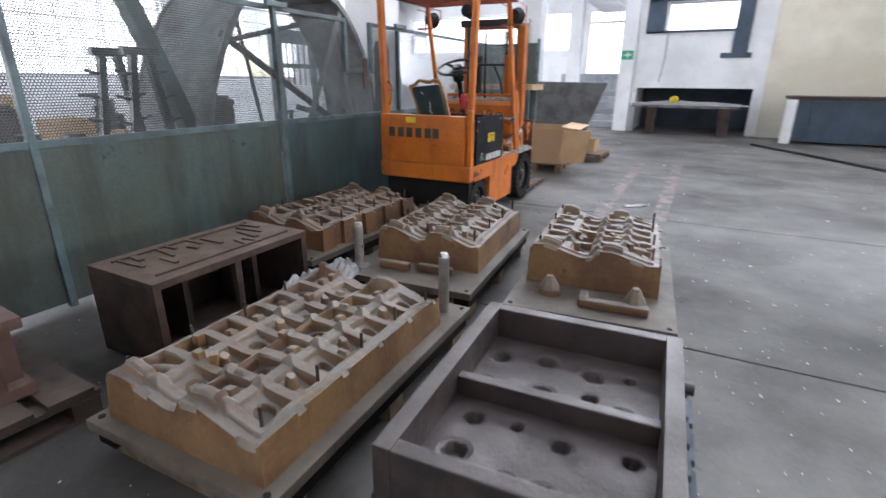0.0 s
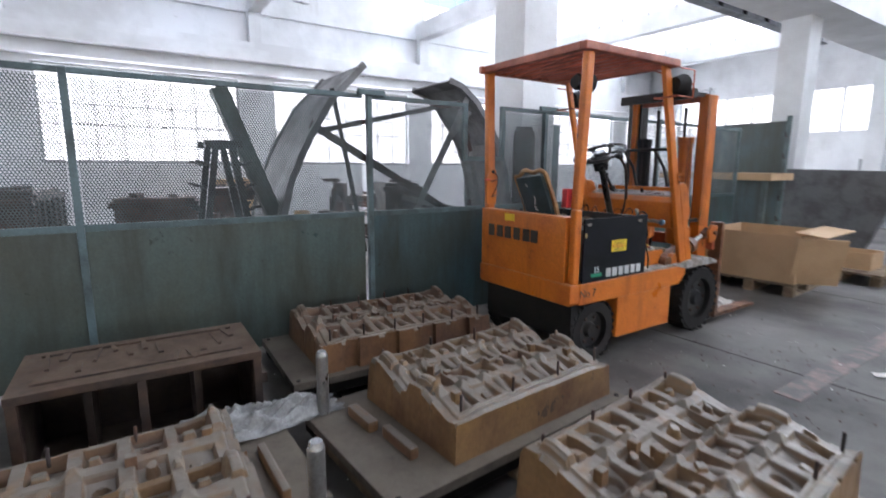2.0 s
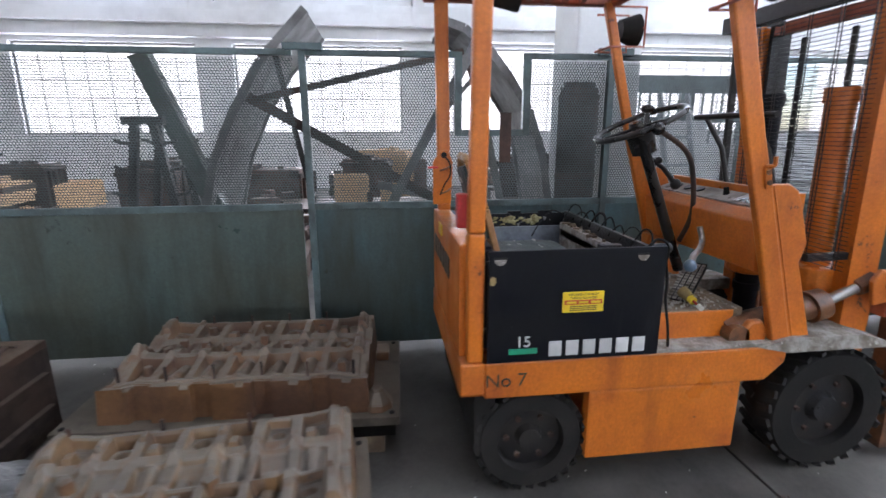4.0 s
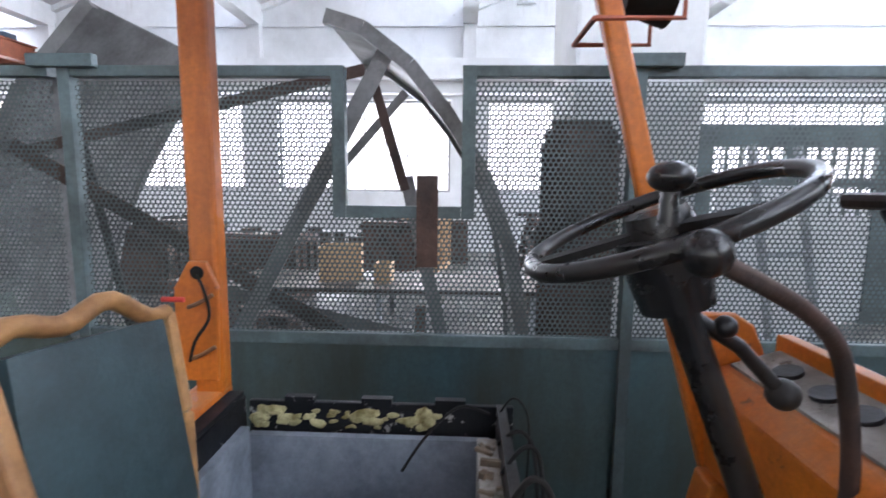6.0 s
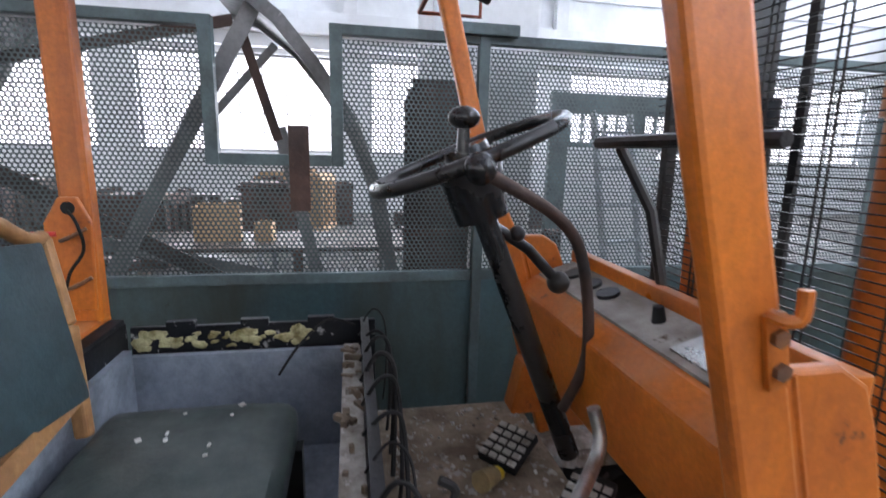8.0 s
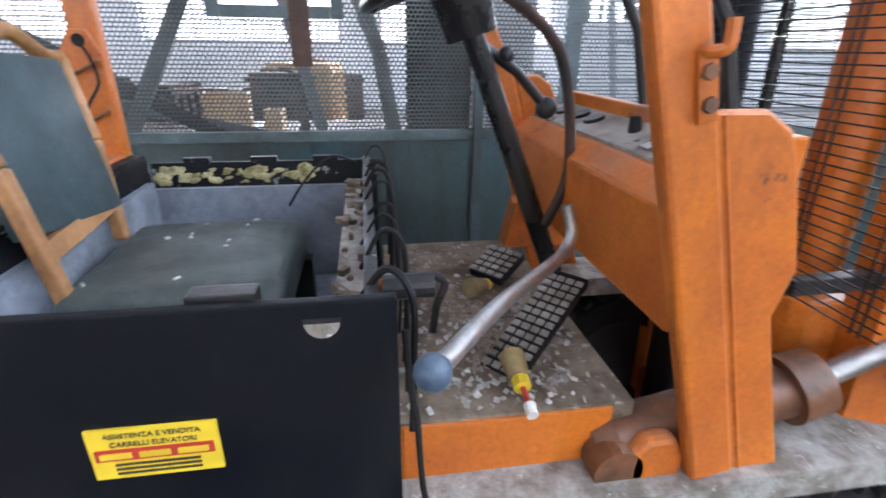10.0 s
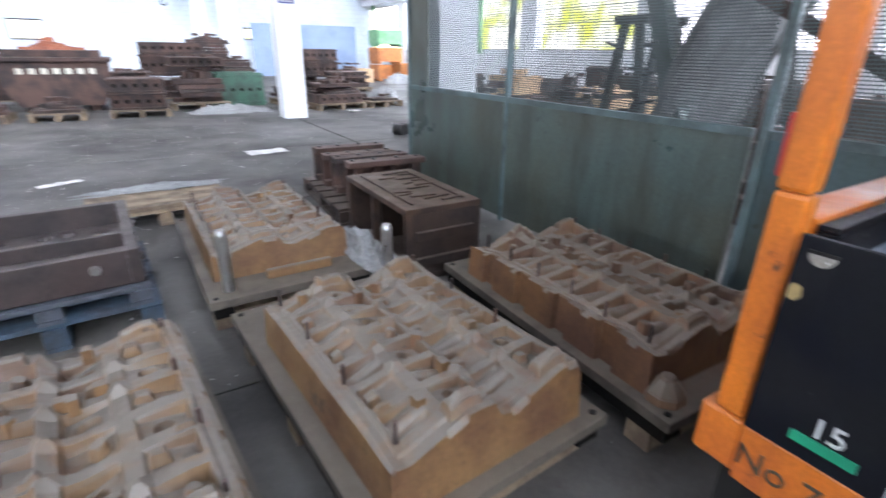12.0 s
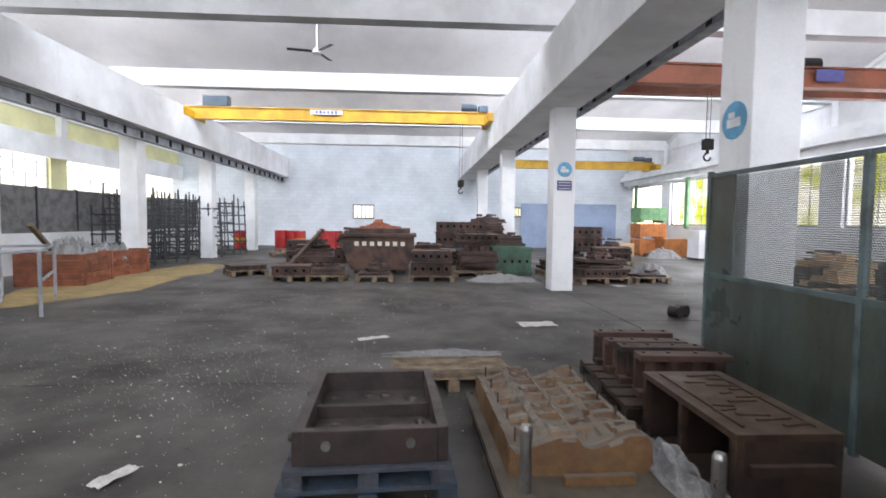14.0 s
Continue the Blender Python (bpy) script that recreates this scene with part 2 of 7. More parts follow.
M_DRUMY = mat("yellow_drum_band", (0.65, 0.38, 0.04), rough=0.5)
M_CRATE = mat("red_brown_crate_boards", (0.30, 0.10, 0.05), (0.20, 0.07, 0.04), 0.75, s1=5, s2=50, var=0.2)
M_GREENM = mat("green_machine_paint", (0.045, 0.115, 0.075), (0.04, 0.07, 0.05), 0.5, s1=4)
M_ORCRATE = mat("orange_bin_paint", (0.48, 0.17, 0.04), (0.33, 0.12, 0.04), 0.6, s1=4)
M_GRNBIN = mat("light_green_bin", (0.16, 0.34, 0.16), (0.11, 0.24, 0.12), 0.6, s1=4)
M_BLUEW = mat("blue_partition", (0.26, 0.33, 0.46), (0.21, 0.27, 0.38), 0.7, s1=1)
M_SIGNB = mat("blue_sign", (0.10, 0.36, 0.58), rough=0.4, grain=0.03)
M_SIGNW = mat("white_sign", (0.75, 0.75, 0.75), rough=0.5, grain=0.03)
M_SIGNG = mat("green_sign", (0.02, 0.30, 0.16), rough=0.4, grain=0.03)
M_STICK = mat("yellow_sticker", (0.80, 0.58, 0.03), rough=0.45, grain=0.03, bump=0)
M_STICKR = mat("red_print", (0.55, 0.04, 0.03), rough=0.5, grain=0.03, bump=0)
M_INK = mat("dark_print", (0.05, 0.04, 0.03), rough=0.5, grain=0.03, bump=0)
M_LETTER = mat("white_letter", (0.72, 0.73, 0.73), rough=0.45, grain=0.05, bump=0)
M_FOAM = mat("yellow_foam_residue", (0.46, 0.42, 0.22), (0.17, 0.14, 0.05), 0.8, s1=25, s2=90, bump=0.5)
M_STRIPE = mat("worn_red_floor_paint", (0.17, 0.095, 0.083), (0.085, 0.079, 0.072), 0.6, s1=7, s2=40, lo=0.40, hi=0.55)
M_DUSTM = mat("debris_covered_plate", (0.40, 0.38, 0.345), (0.20, 0.172, 0.14), 0.85, s1=16, s2=70, bump=0.5, chip=(0.48, 0.46, 0.43), chip_scale=30, chip_at=0.6)
M_SAW = mat("yellow_sawdust", (0.36, 0.26, 0.10), (0.25, 0.19, 0.10), 0.95, s1=3, s2=60)
M_HOOD = mat("grey_sheet_metal", (0.17, 0.17, 0.17), (0.10, 0.097, 0.095), 0.55, s1=4, s2=50)
M_DKGREEN = mat("dark_green_beam_paint", (0.045, 0.075, 0.06), (0.06, 0.06, 0.05), 0.6, s1=6)
M_FRAMEW = mat("window_bar_paint", (0.30, 0.31, 0.31), (0.22, 0.22, 0.22), 0.6)
M_PURPLE = mat("crane_nameplate", (0.10, 0.10, 0.34), rough=0.4)
M_BLUEM = mat("blue_motor_paint", (0.055, 0.085, 0.125), (0.04, 0.06, 0.085), 0.5)


def glow(name, c1, c2, strength, scale):
    m = bpy.data.materials.new(name)
    m.use_nodes = True
    n, l = m.node_tree.nodes, m.node_tree.links
    n.remove(n["Principled BSDF"])
    em, tex, mx, geo = n.new("ShaderNodeEmission"), n.new("ShaderNodeTexNoise"), n.new("ShaderNodeMix"), n.new("ShaderNodeNewGeometry")
    mx.data_type = "RGBA"
    tex.inputs["Scale"].default_value, tex.inputs["Detail"].default_value = scale, 6
    l.new(geo.outputs["Position"], tex.inputs["Vector"])
    rr = n.new("ShaderNodeMapRange")
    rr.inputs["From Min"].default_value, rr.inputs["From Max"].default_value = 0.45, 0.6
    l.new(tex.outputs["Fac"], rr.inputs["Value"])
    l.new(rr.outputs[0], mx.inputs[0])
    mx.inputs[6].default_value, mx.inputs[7].default_value = (*c1, 1), (*c2, 1)
    l.new(mx.outputs[2], em.inputs["Color"])
    em.inputs["Strength"].default_value = strength
    l.new(em.outputs[0], n["Material Output"].inputs["Surface"])
    return m


M_DAY = glow("bright_overcast_distance", (1.0, 1.0, 1.0), (0.95, 0.97, 1.0), 1.0, 0.05)
M_YARD = glow("sunlit_yard_distance", (1.0, 1.0, 0.85), (0.50, 0.56, 0.06), 0.75, 0.22)


# ---- mesh helpers ----
def box(bm, cx, cy, cz, sx, sy, sz, rot=None, bevel=0.0):
    r = bmesh.ops.create_cube(bm, size=1.0)
    m = Matrix.Translation((cx, cy, cz)) @ (rot or Matrix.Identity(4)) @ Matrix.Diagonal((sx, sy, sz, 1))
    bmesh.ops.transform(bm, matrix=m, verts=r["verts"])
    if bevel:
        es = list({e for v in r["verts"] for e in v.link_edges})
        bmesh.ops.bevel(bm, geom=es, offset=bevel, segments=2, affect="EDGES", profile=0.7)


def rod(bm, p0, p1, r0, r1=None, segs=12):
    p0, p1 = Vector(p0), Vector(p1)
    d = p1 - p0
    m = Matrix.Translation((p0 + p1) / 2) @ d.to_track_quat("Z", "Y").to_matrix().to_4x4()
    bmesh.ops.create_cone(bm, cap_ends=True, segments=segs, radius1=r0, radius2=r0 if r1 is None else r1, depth=d.length, matrix=m)


def tube(bm, pts, r, segs=8, closed=False):
    """A bent round bar swept through the points as one skin."""
    pts = [Vector(p) for p in pts]
    if closed:
        pts = pts[:-1]
    n, rings, side = len(pts), [], None
    for i, p in enumerate(pts):
        before, after = pts[i - 1] if i or closed else None, pts[(i + 1) % n] if i < n - 1 or closed else None
        d = ((after or p) - (before or p)).normalized()
        side = d.orthogonal().normalized() if side is None else (side - d * side.dot(d)).normalized()
        up = d.cross(side)
        rings.append([bm.verts.new(p + r * (side * math.cos(2 * math.pi * k / segs) + up * math.sin(2 * math.pi * k / segs))) for k in range(segs)])
    for i in range(n if closed else n - 1):
        a, b = rings[i], rings[(i + 1) % n]
        for k in range(segs):
            bm.faces.new((a[k], a[(k + 1) % segs], b[(k + 1) % segs], b[k]))
    if not closed:
        bm.faces.new(rings[0]), bm.faces.new(rings[-1])


def curve(pts, n=5):
    """More points on a smooth line through the given ones."""
    q = [Vector(p) for p in pts]
    q, out_ = [q[0], *q, q[-1]], []
    for i in range(1, len(q) - 2):
        a, b, c, d = q[i - 1 : i + 3]
        for k in range(n):
            t = k / n
            out_.append(0.5 * (2 * b + (c - a) * t + (2 * a - 5 * b + 4 * c - d) * t * t + (3 * b - a - 3 * c + d) * t ** 3))
    return [*out_, q[-1]]


def bar(bm, p0, p1, w, h, up=(0, 0, 1)):
    """A flat or square bar from p0 to p1, w across and h along up."""
    p0, p1 = Vector(p0), Vector(p1)
    d = (p1 - p0)
    z = d.normalized()
    y = Vector(up) - z * z.dot(Vector(up))
    if y.length < 1e-4:
        y = Vector((0, 1, 0)) - z * z.y
    y.normalize()
    x = y.cross(z)
    m = Matrix((x, y, z)).transposed().to_4x4()
    box(bm, *((p0 + p1) / 2), w, h, d.length, m)


def box_at(bm, lo, hi, bevel=0.0):
    box(bm, *((a + b) / 2 for a, b in zip(lo, hi)), *(b - a for a, b in zip(lo, hi)), bevel=bevel)


def prism(bm, outline, axis, a, b):
    """A flat outline of (u, v) pairs, thickened along x, y or z from a to b."""
    def at(u, v, w):
        return {"x": (w, u, v), "y": (u, w, v), "z": (u, v, w)}[axis]
    lo, hi = [bm.verts.new(at(u, v, a)) for u, v in outline], [bm.verts.new(at(u, v, b)) for u, v in outline]
    bm.faces.new(lo), bm.faces.new(hi)
    for i in range(len(lo)):
        j = (i + 1) % len(lo)
        bm.faces.new((lo[i], lo[j], hi[j], hi[i]))


def part(name, bm, material, parent=None, label="", smooth=False, bevel=0.0):
    bmesh.ops.recalc_face_normals(bm, faces=bm.faces)
    me = bpy.data.meshes.new(name)
    bm.to_mesh(me)
    bm.free()
    me.materials.append(material)
    if smooth:
        for p in me.polygons:
            p.use_smooth = True
        me.set_sharp_from_angle(angle=radians(40))
    ob = new(name, me)
    if parent:
        ob.parent = parent
    if bevel:
        md = ob.modifiers.new("bevel", "BEVEL")
        md.width, md.segments, md.limit_method, md.angle_limit = bevel, 2, "ANGLE", radians(40)
    if label:
        ob["label"] = label
    return ob


def mesh_part(name, verts, faces, material, parent=None, label=""):
    me = bpy.data.meshes.new(name)
    me.from_pydata(verts, [], faces)
    me.materials.append(material)
    ob = new(name, me)
    if parent:
        ob.parent = parent
    if label:
        ob["label"] = label
    return ob


def shared(name, me, parent, m):
    ob = new(name, me)
    ob.parent = parent
    ob.matrix_basis = m
    return ob


def thing(name, m, label, category, group="", kind=""):
    ob = new(name)
    ob.empty_display_size = 0.1
    ob.matrix_world = m
    return tagged(ob, label, category, group, kind)


def one(name, bm, material, label, category, group="", kind="", smooth=False, bevel=0.0):
    return tagged(part(name, bm, material, None, "", smooth, bevel), label, category, group, kind)


def text(name, words, size, material, parent, m, depth=0.002):
    cu = bpy.data.curves.new(name, "FONT")
    cu.body, cu.size, cu.extrude, cu.align_x, cu.align_y = words, size, depth, "CENTER", "CENTER"
    tmp = bpy.data.objects.new(name, cu)
    scene.collection.objects.link(tmp)
    me = bpy.data.meshes.new_from_object(tmp.evaluated_get(bpy.context.evaluated_depsgraph_get()))
    bpy.data.objects.remove(tmp)
    me.materials.clear()
    me.materials.append(material)
    return shared(name, me, parent, m)


BM = bmesh.new

# ---- the hall ----
sub = BM()
box_at(sub, (X_EAST - 0.4, Y_FAR - 0.4, -0.3), (X_WEST + 0.8, Y_END + 0.4, -0.02))
one("floor_bed", sub, M_SUB, "dark dirt bed under the concrete floor slabs", "floor", kind="structure")
floor = thing("floor", pose(0, 0, 0), "worn grey concrete floor cast in large slabs", "floor", kind="structure")
slab = BM()
box(slab, 0, 0, -0.02, 16.1, 2.588, 0.04, bevel=0.004)
slab0 = part("slab", slab, M_CONC, floor)
ys = [10.03 + 2.6 * k + 1.3 for k in range(-10, 7)]
xs = [1.9 - 8.06, 1.9 + 8.06]
slab0.matrix_basis = pose(xs[0], ys[0], 0)
for i, x in enumerate(xs):
    for j, y in enumerate(ys):
        if i or j:
            shared("slab", slab0.data, floor, pose(x, y, 0))


def wall(name, lo, hi, material, label, holes=(), axis="x"):
    """A wall between two corners; holes are (a0, a1, z0, z1) along its length, cut right through."""
    bm = BM()
    k = 1 if axis == "x" else 0          # the running direction: y for a wall that faces x
    cuts = sorted({lo[k], hi[k], *(v for hh in holes for v in hh[:2])})
    zs = sorted({lo[2], hi[2], *(v for hh in holes for v in hh[2:])})
    for a, b in zip(cuts, cuts[1:]):
        for z0, z1 in zip(zs, zs[1:]):
            if any(hh[0] <= a and b <= hh[1] and hh[2] <= z0 and z1 <= hh[3] for hh in holes):
                continue
            p, q = list(lo), list(hi)
            p[k], q[k], p[2], q[2] = a, b, z0, z1
            box_at(bm, p, q)
    bmesh.ops.remove_doubles(bm, verts=bm.verts, dist=0.0005)
    return one(name, bm, material, label, "wall", kind="structure")


EAST_HOLES = [(y + 0.4, y + 4.3, 1.34, 3.36) for y in TEETH[:-1]]
wall("wall_east", (X_EAST - 0.3, Y_FAR, 0), (X_EAST, Y_END, 5.0), M_WHITE, "white plastered wall with long steel windows", EAST_HOLES)
WEST_HOLES = [(y + 0.4, y + 4.3, 2.0, 4.1) for y in TEETH[:-1]]
wall("wall_west", (X_WEST, Y_FAR, 0), (X_WEST + 0.3, Y_END, 5.0), M_YELLOWLIT, "plastered wall with high windows, yellow light put into its colour", WEST_HOLES)
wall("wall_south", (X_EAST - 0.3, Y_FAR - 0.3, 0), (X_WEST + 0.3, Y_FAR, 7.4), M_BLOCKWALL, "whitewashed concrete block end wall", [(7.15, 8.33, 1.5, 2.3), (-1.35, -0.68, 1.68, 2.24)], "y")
wall("wall_north", (X_EAST - 0.3, Y_END, 0), (X_WEST + 0.3, Y_END + 0.3, 7.4), M_WHITE, "white end wall behind the stairs", [(-6.7, 0.45, 2.4, 3.85), (1.1, 3.3, 1.62, 3.8), (3.9, 6.4, 2.0, 3.9)], "y")
nw = thing("window_4", pose(-3.125, Y_END + 0.12, 2.4), "row of white framed windows high in the end wall", "window", kind="structure")
for i in range(9):
    bm = BM()
    box_at(bm, (-3.575 + i * 0.885, -0.04, 0.0), (-3.505 + i * 0.885, 0.04, 1.45))
    part("mullion", bm, M_WHITE, nw)
for z in (0.0, 1.38):
    bm = BM()
    box_at(bm, (-3.575, -0.05, z), (3.575, 0.05, z + 0.07))
    part("window_frame", bm, M_WHITE, nw)
nd = thing("door_2", pose(2.2, Y_END + 0.1, 1.62), "bright glazed doorway with a cream frame", "door", kind="structure")
for lo, hi in (((-1.1, -0.05, 0), (-1.03, 0.05, 2.18)), ((-0.25, -0.04, 0), (-0.17, 0.04, 1.75)), ((0.5, -0.04, 0), (0.58, 0.04, 1.75)), ((-1.03, -0.05, 1.75), (1.1, 0.05, 1.83)), ((-0.03, -0.05, 1.83), (0.03, 0.05, 2.18))):
    bm = BM()
    box_at(bm, lo, hi)
    part("door_frame", bm, M_CREAM, nd)


def steel_window(x, y0, y1, z0, z1, name):
    w = thing(name, pose(x, (y0 + y1) / 2, z0), "large steel window with narrow glazing bars", "window", "hall windows", "structure")
    hw, hz = (y1 - y0) / 2, z1 - z0
    fr = BM()
    for s in (-1, 1):
        box(fr, 0, s * (hw - 0.025), hz / 2, 0.05, 0.05, hz)
    for z in (0.025, hz - 0.025):
        box(fr, 0, 0, z, 0.05, 2 * hw - 0.1, 0.05)
    part("window_frame", fr, M_FRAMEW, w)
    v, hbar = BM(), BM()
    box(v, 0, 0, hz / 2, 0.03, 0.022, hz - 0.1)
    box(hbar, 0, 0, 0, 0.024, 2 * hw - 0.1, 0.018)
    me_v, me_h = None, None
    for i in range(1, 8):
        m = pose(0, -hw + i * 2 * hw / 8, 0)
        if me_v is None:
            ob = part("glazing_bar", v, M_FRAMEW, w)
            ob.matrix_basis, me_v = m, ob.data
        else:
            shared("glazing_bar", me_v, w, m)
    for i in range(1, 5):
        m = pose(0.0, 0, i * hz / 5)
        if me_h is None:
            ob = part("cross_bar", hbar, M_FRAMEW, w)
            ob.matrix_basis, me_h = m, ob.data
        else:
            shared("cross_bar", me_h, w, m)
    return w


e_win = steel_window(X_EAST - 0.12, *EAST_HOLES[0], "window_1")
for hh in EAST_HOLES[1:]:
    copy_thing(e_win, pose(X_EAST - 0.12, (hh[0] + hh[1]) / 2, hh[2]))
w_win = steel_window(X_WEST + 0.12, *WEST_HOLES[0], "window_2")
for hh in WEST_HOLES[1:]:
    copy_thing(w_win, pose(X_WEST + 0.12, (hh[0] + hh[1]) / 2, hh[2]))

for nm, lo, hi, mt, lb in (("backdrop", (-52.0, -28, -1), (-51.9, 60, 22), M_DAY, "bright white haze far outside the east windows"),
                           ("backdrop", (-52.0, -90, -1), (-51.9, -28, 22), M_YARD, "bright sunlit yard far outside the east windows"),
                           ("backdrop", (68.0, -45, -1), (68.1, 60, 22), M_DAY, "bright white haze far outside the west windows"),
                           ("backdrop", (-70, 82.0, -1), (90, 82.1, 70), M_DAY, "bright white sky far beyond the skylights"),
                           ("backdrop", (-20, -67.0, -1), (30, -66.9, 20), M_YARD, "bright yard far behind the end wall door")):
    bm = BM()
    box_at(bm, lo, hi)
    one(nm, bm, mt, lb, "backdrop", kind="structure")

# columns of the two rows
for row, xr in enumerate((ROW_X, ROW2_X)):
    for y in (COL_Y if row == 0 else [v + 0.1 for v in TEETH[1:8]]):
        bm = BM()
        box_at(bm, (xr - 0.22, y - 0.22, 0), (xr + 0.22, y + 0.22, 3.72), bevel=0.015)
        one("column", bm, M_WHITE, "square white-painted concrete column under the crane beam", "column", "hall columns", "structure")
    bm = BM()
    box_at(bm, (xr - 0.3, Y_FAR, 3.724), (xr + 0.62, Y_END, 4.75), bevel=0.01) if row == 0 else box_at(bm, (xr - 0.62, Y_FAR, 3.724), (xr + 0.3, Y_END, 4.75), bevel=0.01)
    one("beam", bm, M_WHITE, "long white concrete beam carrying the roof", "beam", "hall beams", "structure")
for x0 in (X_EAST, X_WEST - 0.25):
    bm = BM()
    box_at(bm, (x0, Y_FAR, 3.46), (x0 + 0.25, Y_END, 4.2), bevel=0.012)
    one("beam", bm, M_WHITE, "long white concrete beam along the outer wall", "beam", "hall beams", "structure")
    for y in TEETH:
        bm = BM()
        box_at(bm, (x0 + 0.02, y - 0.14, 4.202), (x0 + 0.23, y + 0.14, 4.898), bevel=0.01)
        one("beam_stub", bm, M_WHITE, "short white pillar between outer beam and cross beam", "pillar", "beam stubs", "structure")
    for y in TEETH[:-1]:
        inner = x0 if x0 < 0 else x0 + 0.25
        side = 1 if x0 < 0 else -1
        xa, xb = sorted((inner, inner + side * 0.06))
        bm = BM()
        box_at(bm, (xa, y + 0.155, 4.9), (xb, y + 4.545, 5.0), bevel=0.006)
        one("moulding", bm, M_WHITE, "white ledge below the triangular gable", "ledge", "gable ledges", "structure")
        xa, xb = sorted((inner, inner + side * 0.12))
        bm = BM()
        prism(bm, [(y + 0.155, 5.22), (y + 4.52, 6.88), (y + 4.52, 7.0), (y + 0.155, 5.34)], "x", xa, xb)
        one("rafter", bm, M_WHITE, "sloping white rafter along the gable", "beam", "gable rafters", "structure")
# saw-tooth roof: cross beams, sloping slabs, upright glazing
for k, y in enumerate(TEETH):
    bm = BM()
    box_at(bm, (X_EAST, y - 0.15, 4.9), (X_WEST, y + 0.15, 5.35))
    one("beam", bm, M_WHITE, "white concrete cross beam below a skylight", "beam", "roof cross beams", "structure")
    if k + 1 < len(TEETH):
        bm = BM()
        prism(bm, [(y + 0.15, 5.35), (y + 4.75, 7.1), (y + 4.75, 7.25), (y + 0.15, 5.5)], "x", X_EAST - 0.3, X_WEST + 0.3)
        one("ceiling", bm, M_ROOF, "sloping whitewashed roof slab between skylights", "ceiling", kind="structure")
    if k:
        g = thing("skylight", pose(5.2, y + 0.05, 5.352), "long upright skylight with thin bars under the roof slab", "skylight", "roof skylights", "structure")
        bm = BM()
        box(bm, 0, 0, 0.02, 24.8, 0.06, 0.04)
        box(bm, 0, 0, 1.68, 24.8, 0.06, 0.05)
        part("window_frame", bm, M_FRAMEW, g)
        bm = BM()
        for i in range(31):
            box(bm, -12.3 + i * 0.82, 0, 0.85, 0.025, 0.03, 1.62)
        part("glazing_bars", bm, M_FRAMEW, g)
for x0 in (X_EAST - 0.3, X_WEST):
    for y in TEETH[:-1]:
        bm = BM()
        prism(bm, [(y + 0.15, 5.0), (y + 4.84, 5.0), (y + 4.84, 7.1), (y + 4.72, 7.1), (y + 0.15, 5.38)], "x", x0, x0 + 0.3)
        one("gable", bm, M_WHITE, "white triangular gable under the saw-tooth roof", "wall", "roof gables", "structure")
for xr in (ROW_X + 0.15, ROW2_X - 0.15):
    bm = BM()
    for y in TEETH[:-1]:
        if y > -12:
            box_at(bm, (xr - 0.12, y - 0.12, 4.752), (xr + 0.12, y + 0.12, 4.898))
    one("beam_seat", bm, M_WHITE, "short white stubs between crane beam and cross beams", "beam", kind="structure")


def crane_rail(x, z, y0, y1):
    t = thing("crane_rail", pose(x, 0, z), "grey steel crane rail with stiffeners bolted under the beam", "crane rail", "crane rails", "structure")
    bm = BM()
    for dz, w, hh in ((0, 0.16, 0.02), (0.22, 0.16, 0.02)):
        box(bm, 0, (y0 + y1) / 2, dz, w, y1 - y0, hh)
    box(bm, 0, (y0 + y1) / 2, 0.11, 0.012, y1 - y0, 0.2)
    box(bm, 0, (y0 + y1) / 2, 0.25, 0.05, y1 - y0, 0.035)
    part("rail_beam", bm, M_GREYST, t)
    bm = BM()
    n = int((y1 - y0) / 0.75)
    for i in range(n):
        box(bm, 0, y0 + 0.4 + i * 0.75, 0.11, 0.15, 0.02, 0.198)
    part("stiffeners", bm, M_BLKMET, t)


crane_rail(ROW_X - 0.52, 3.74, Y_FAR, 21)
crane_rail(ROW2_X - 0.32, 3.46, Y_FAR, 21)
bm = BM()
box_at(bm, (X_EAST + 0.25, Y_FAR, 3.72), (X_EAST + 0.5, 21, 3.98))
one("ledge", bm, M_WHITE, "white concrete crane ledge along the windows", "ledge", kind="structure")


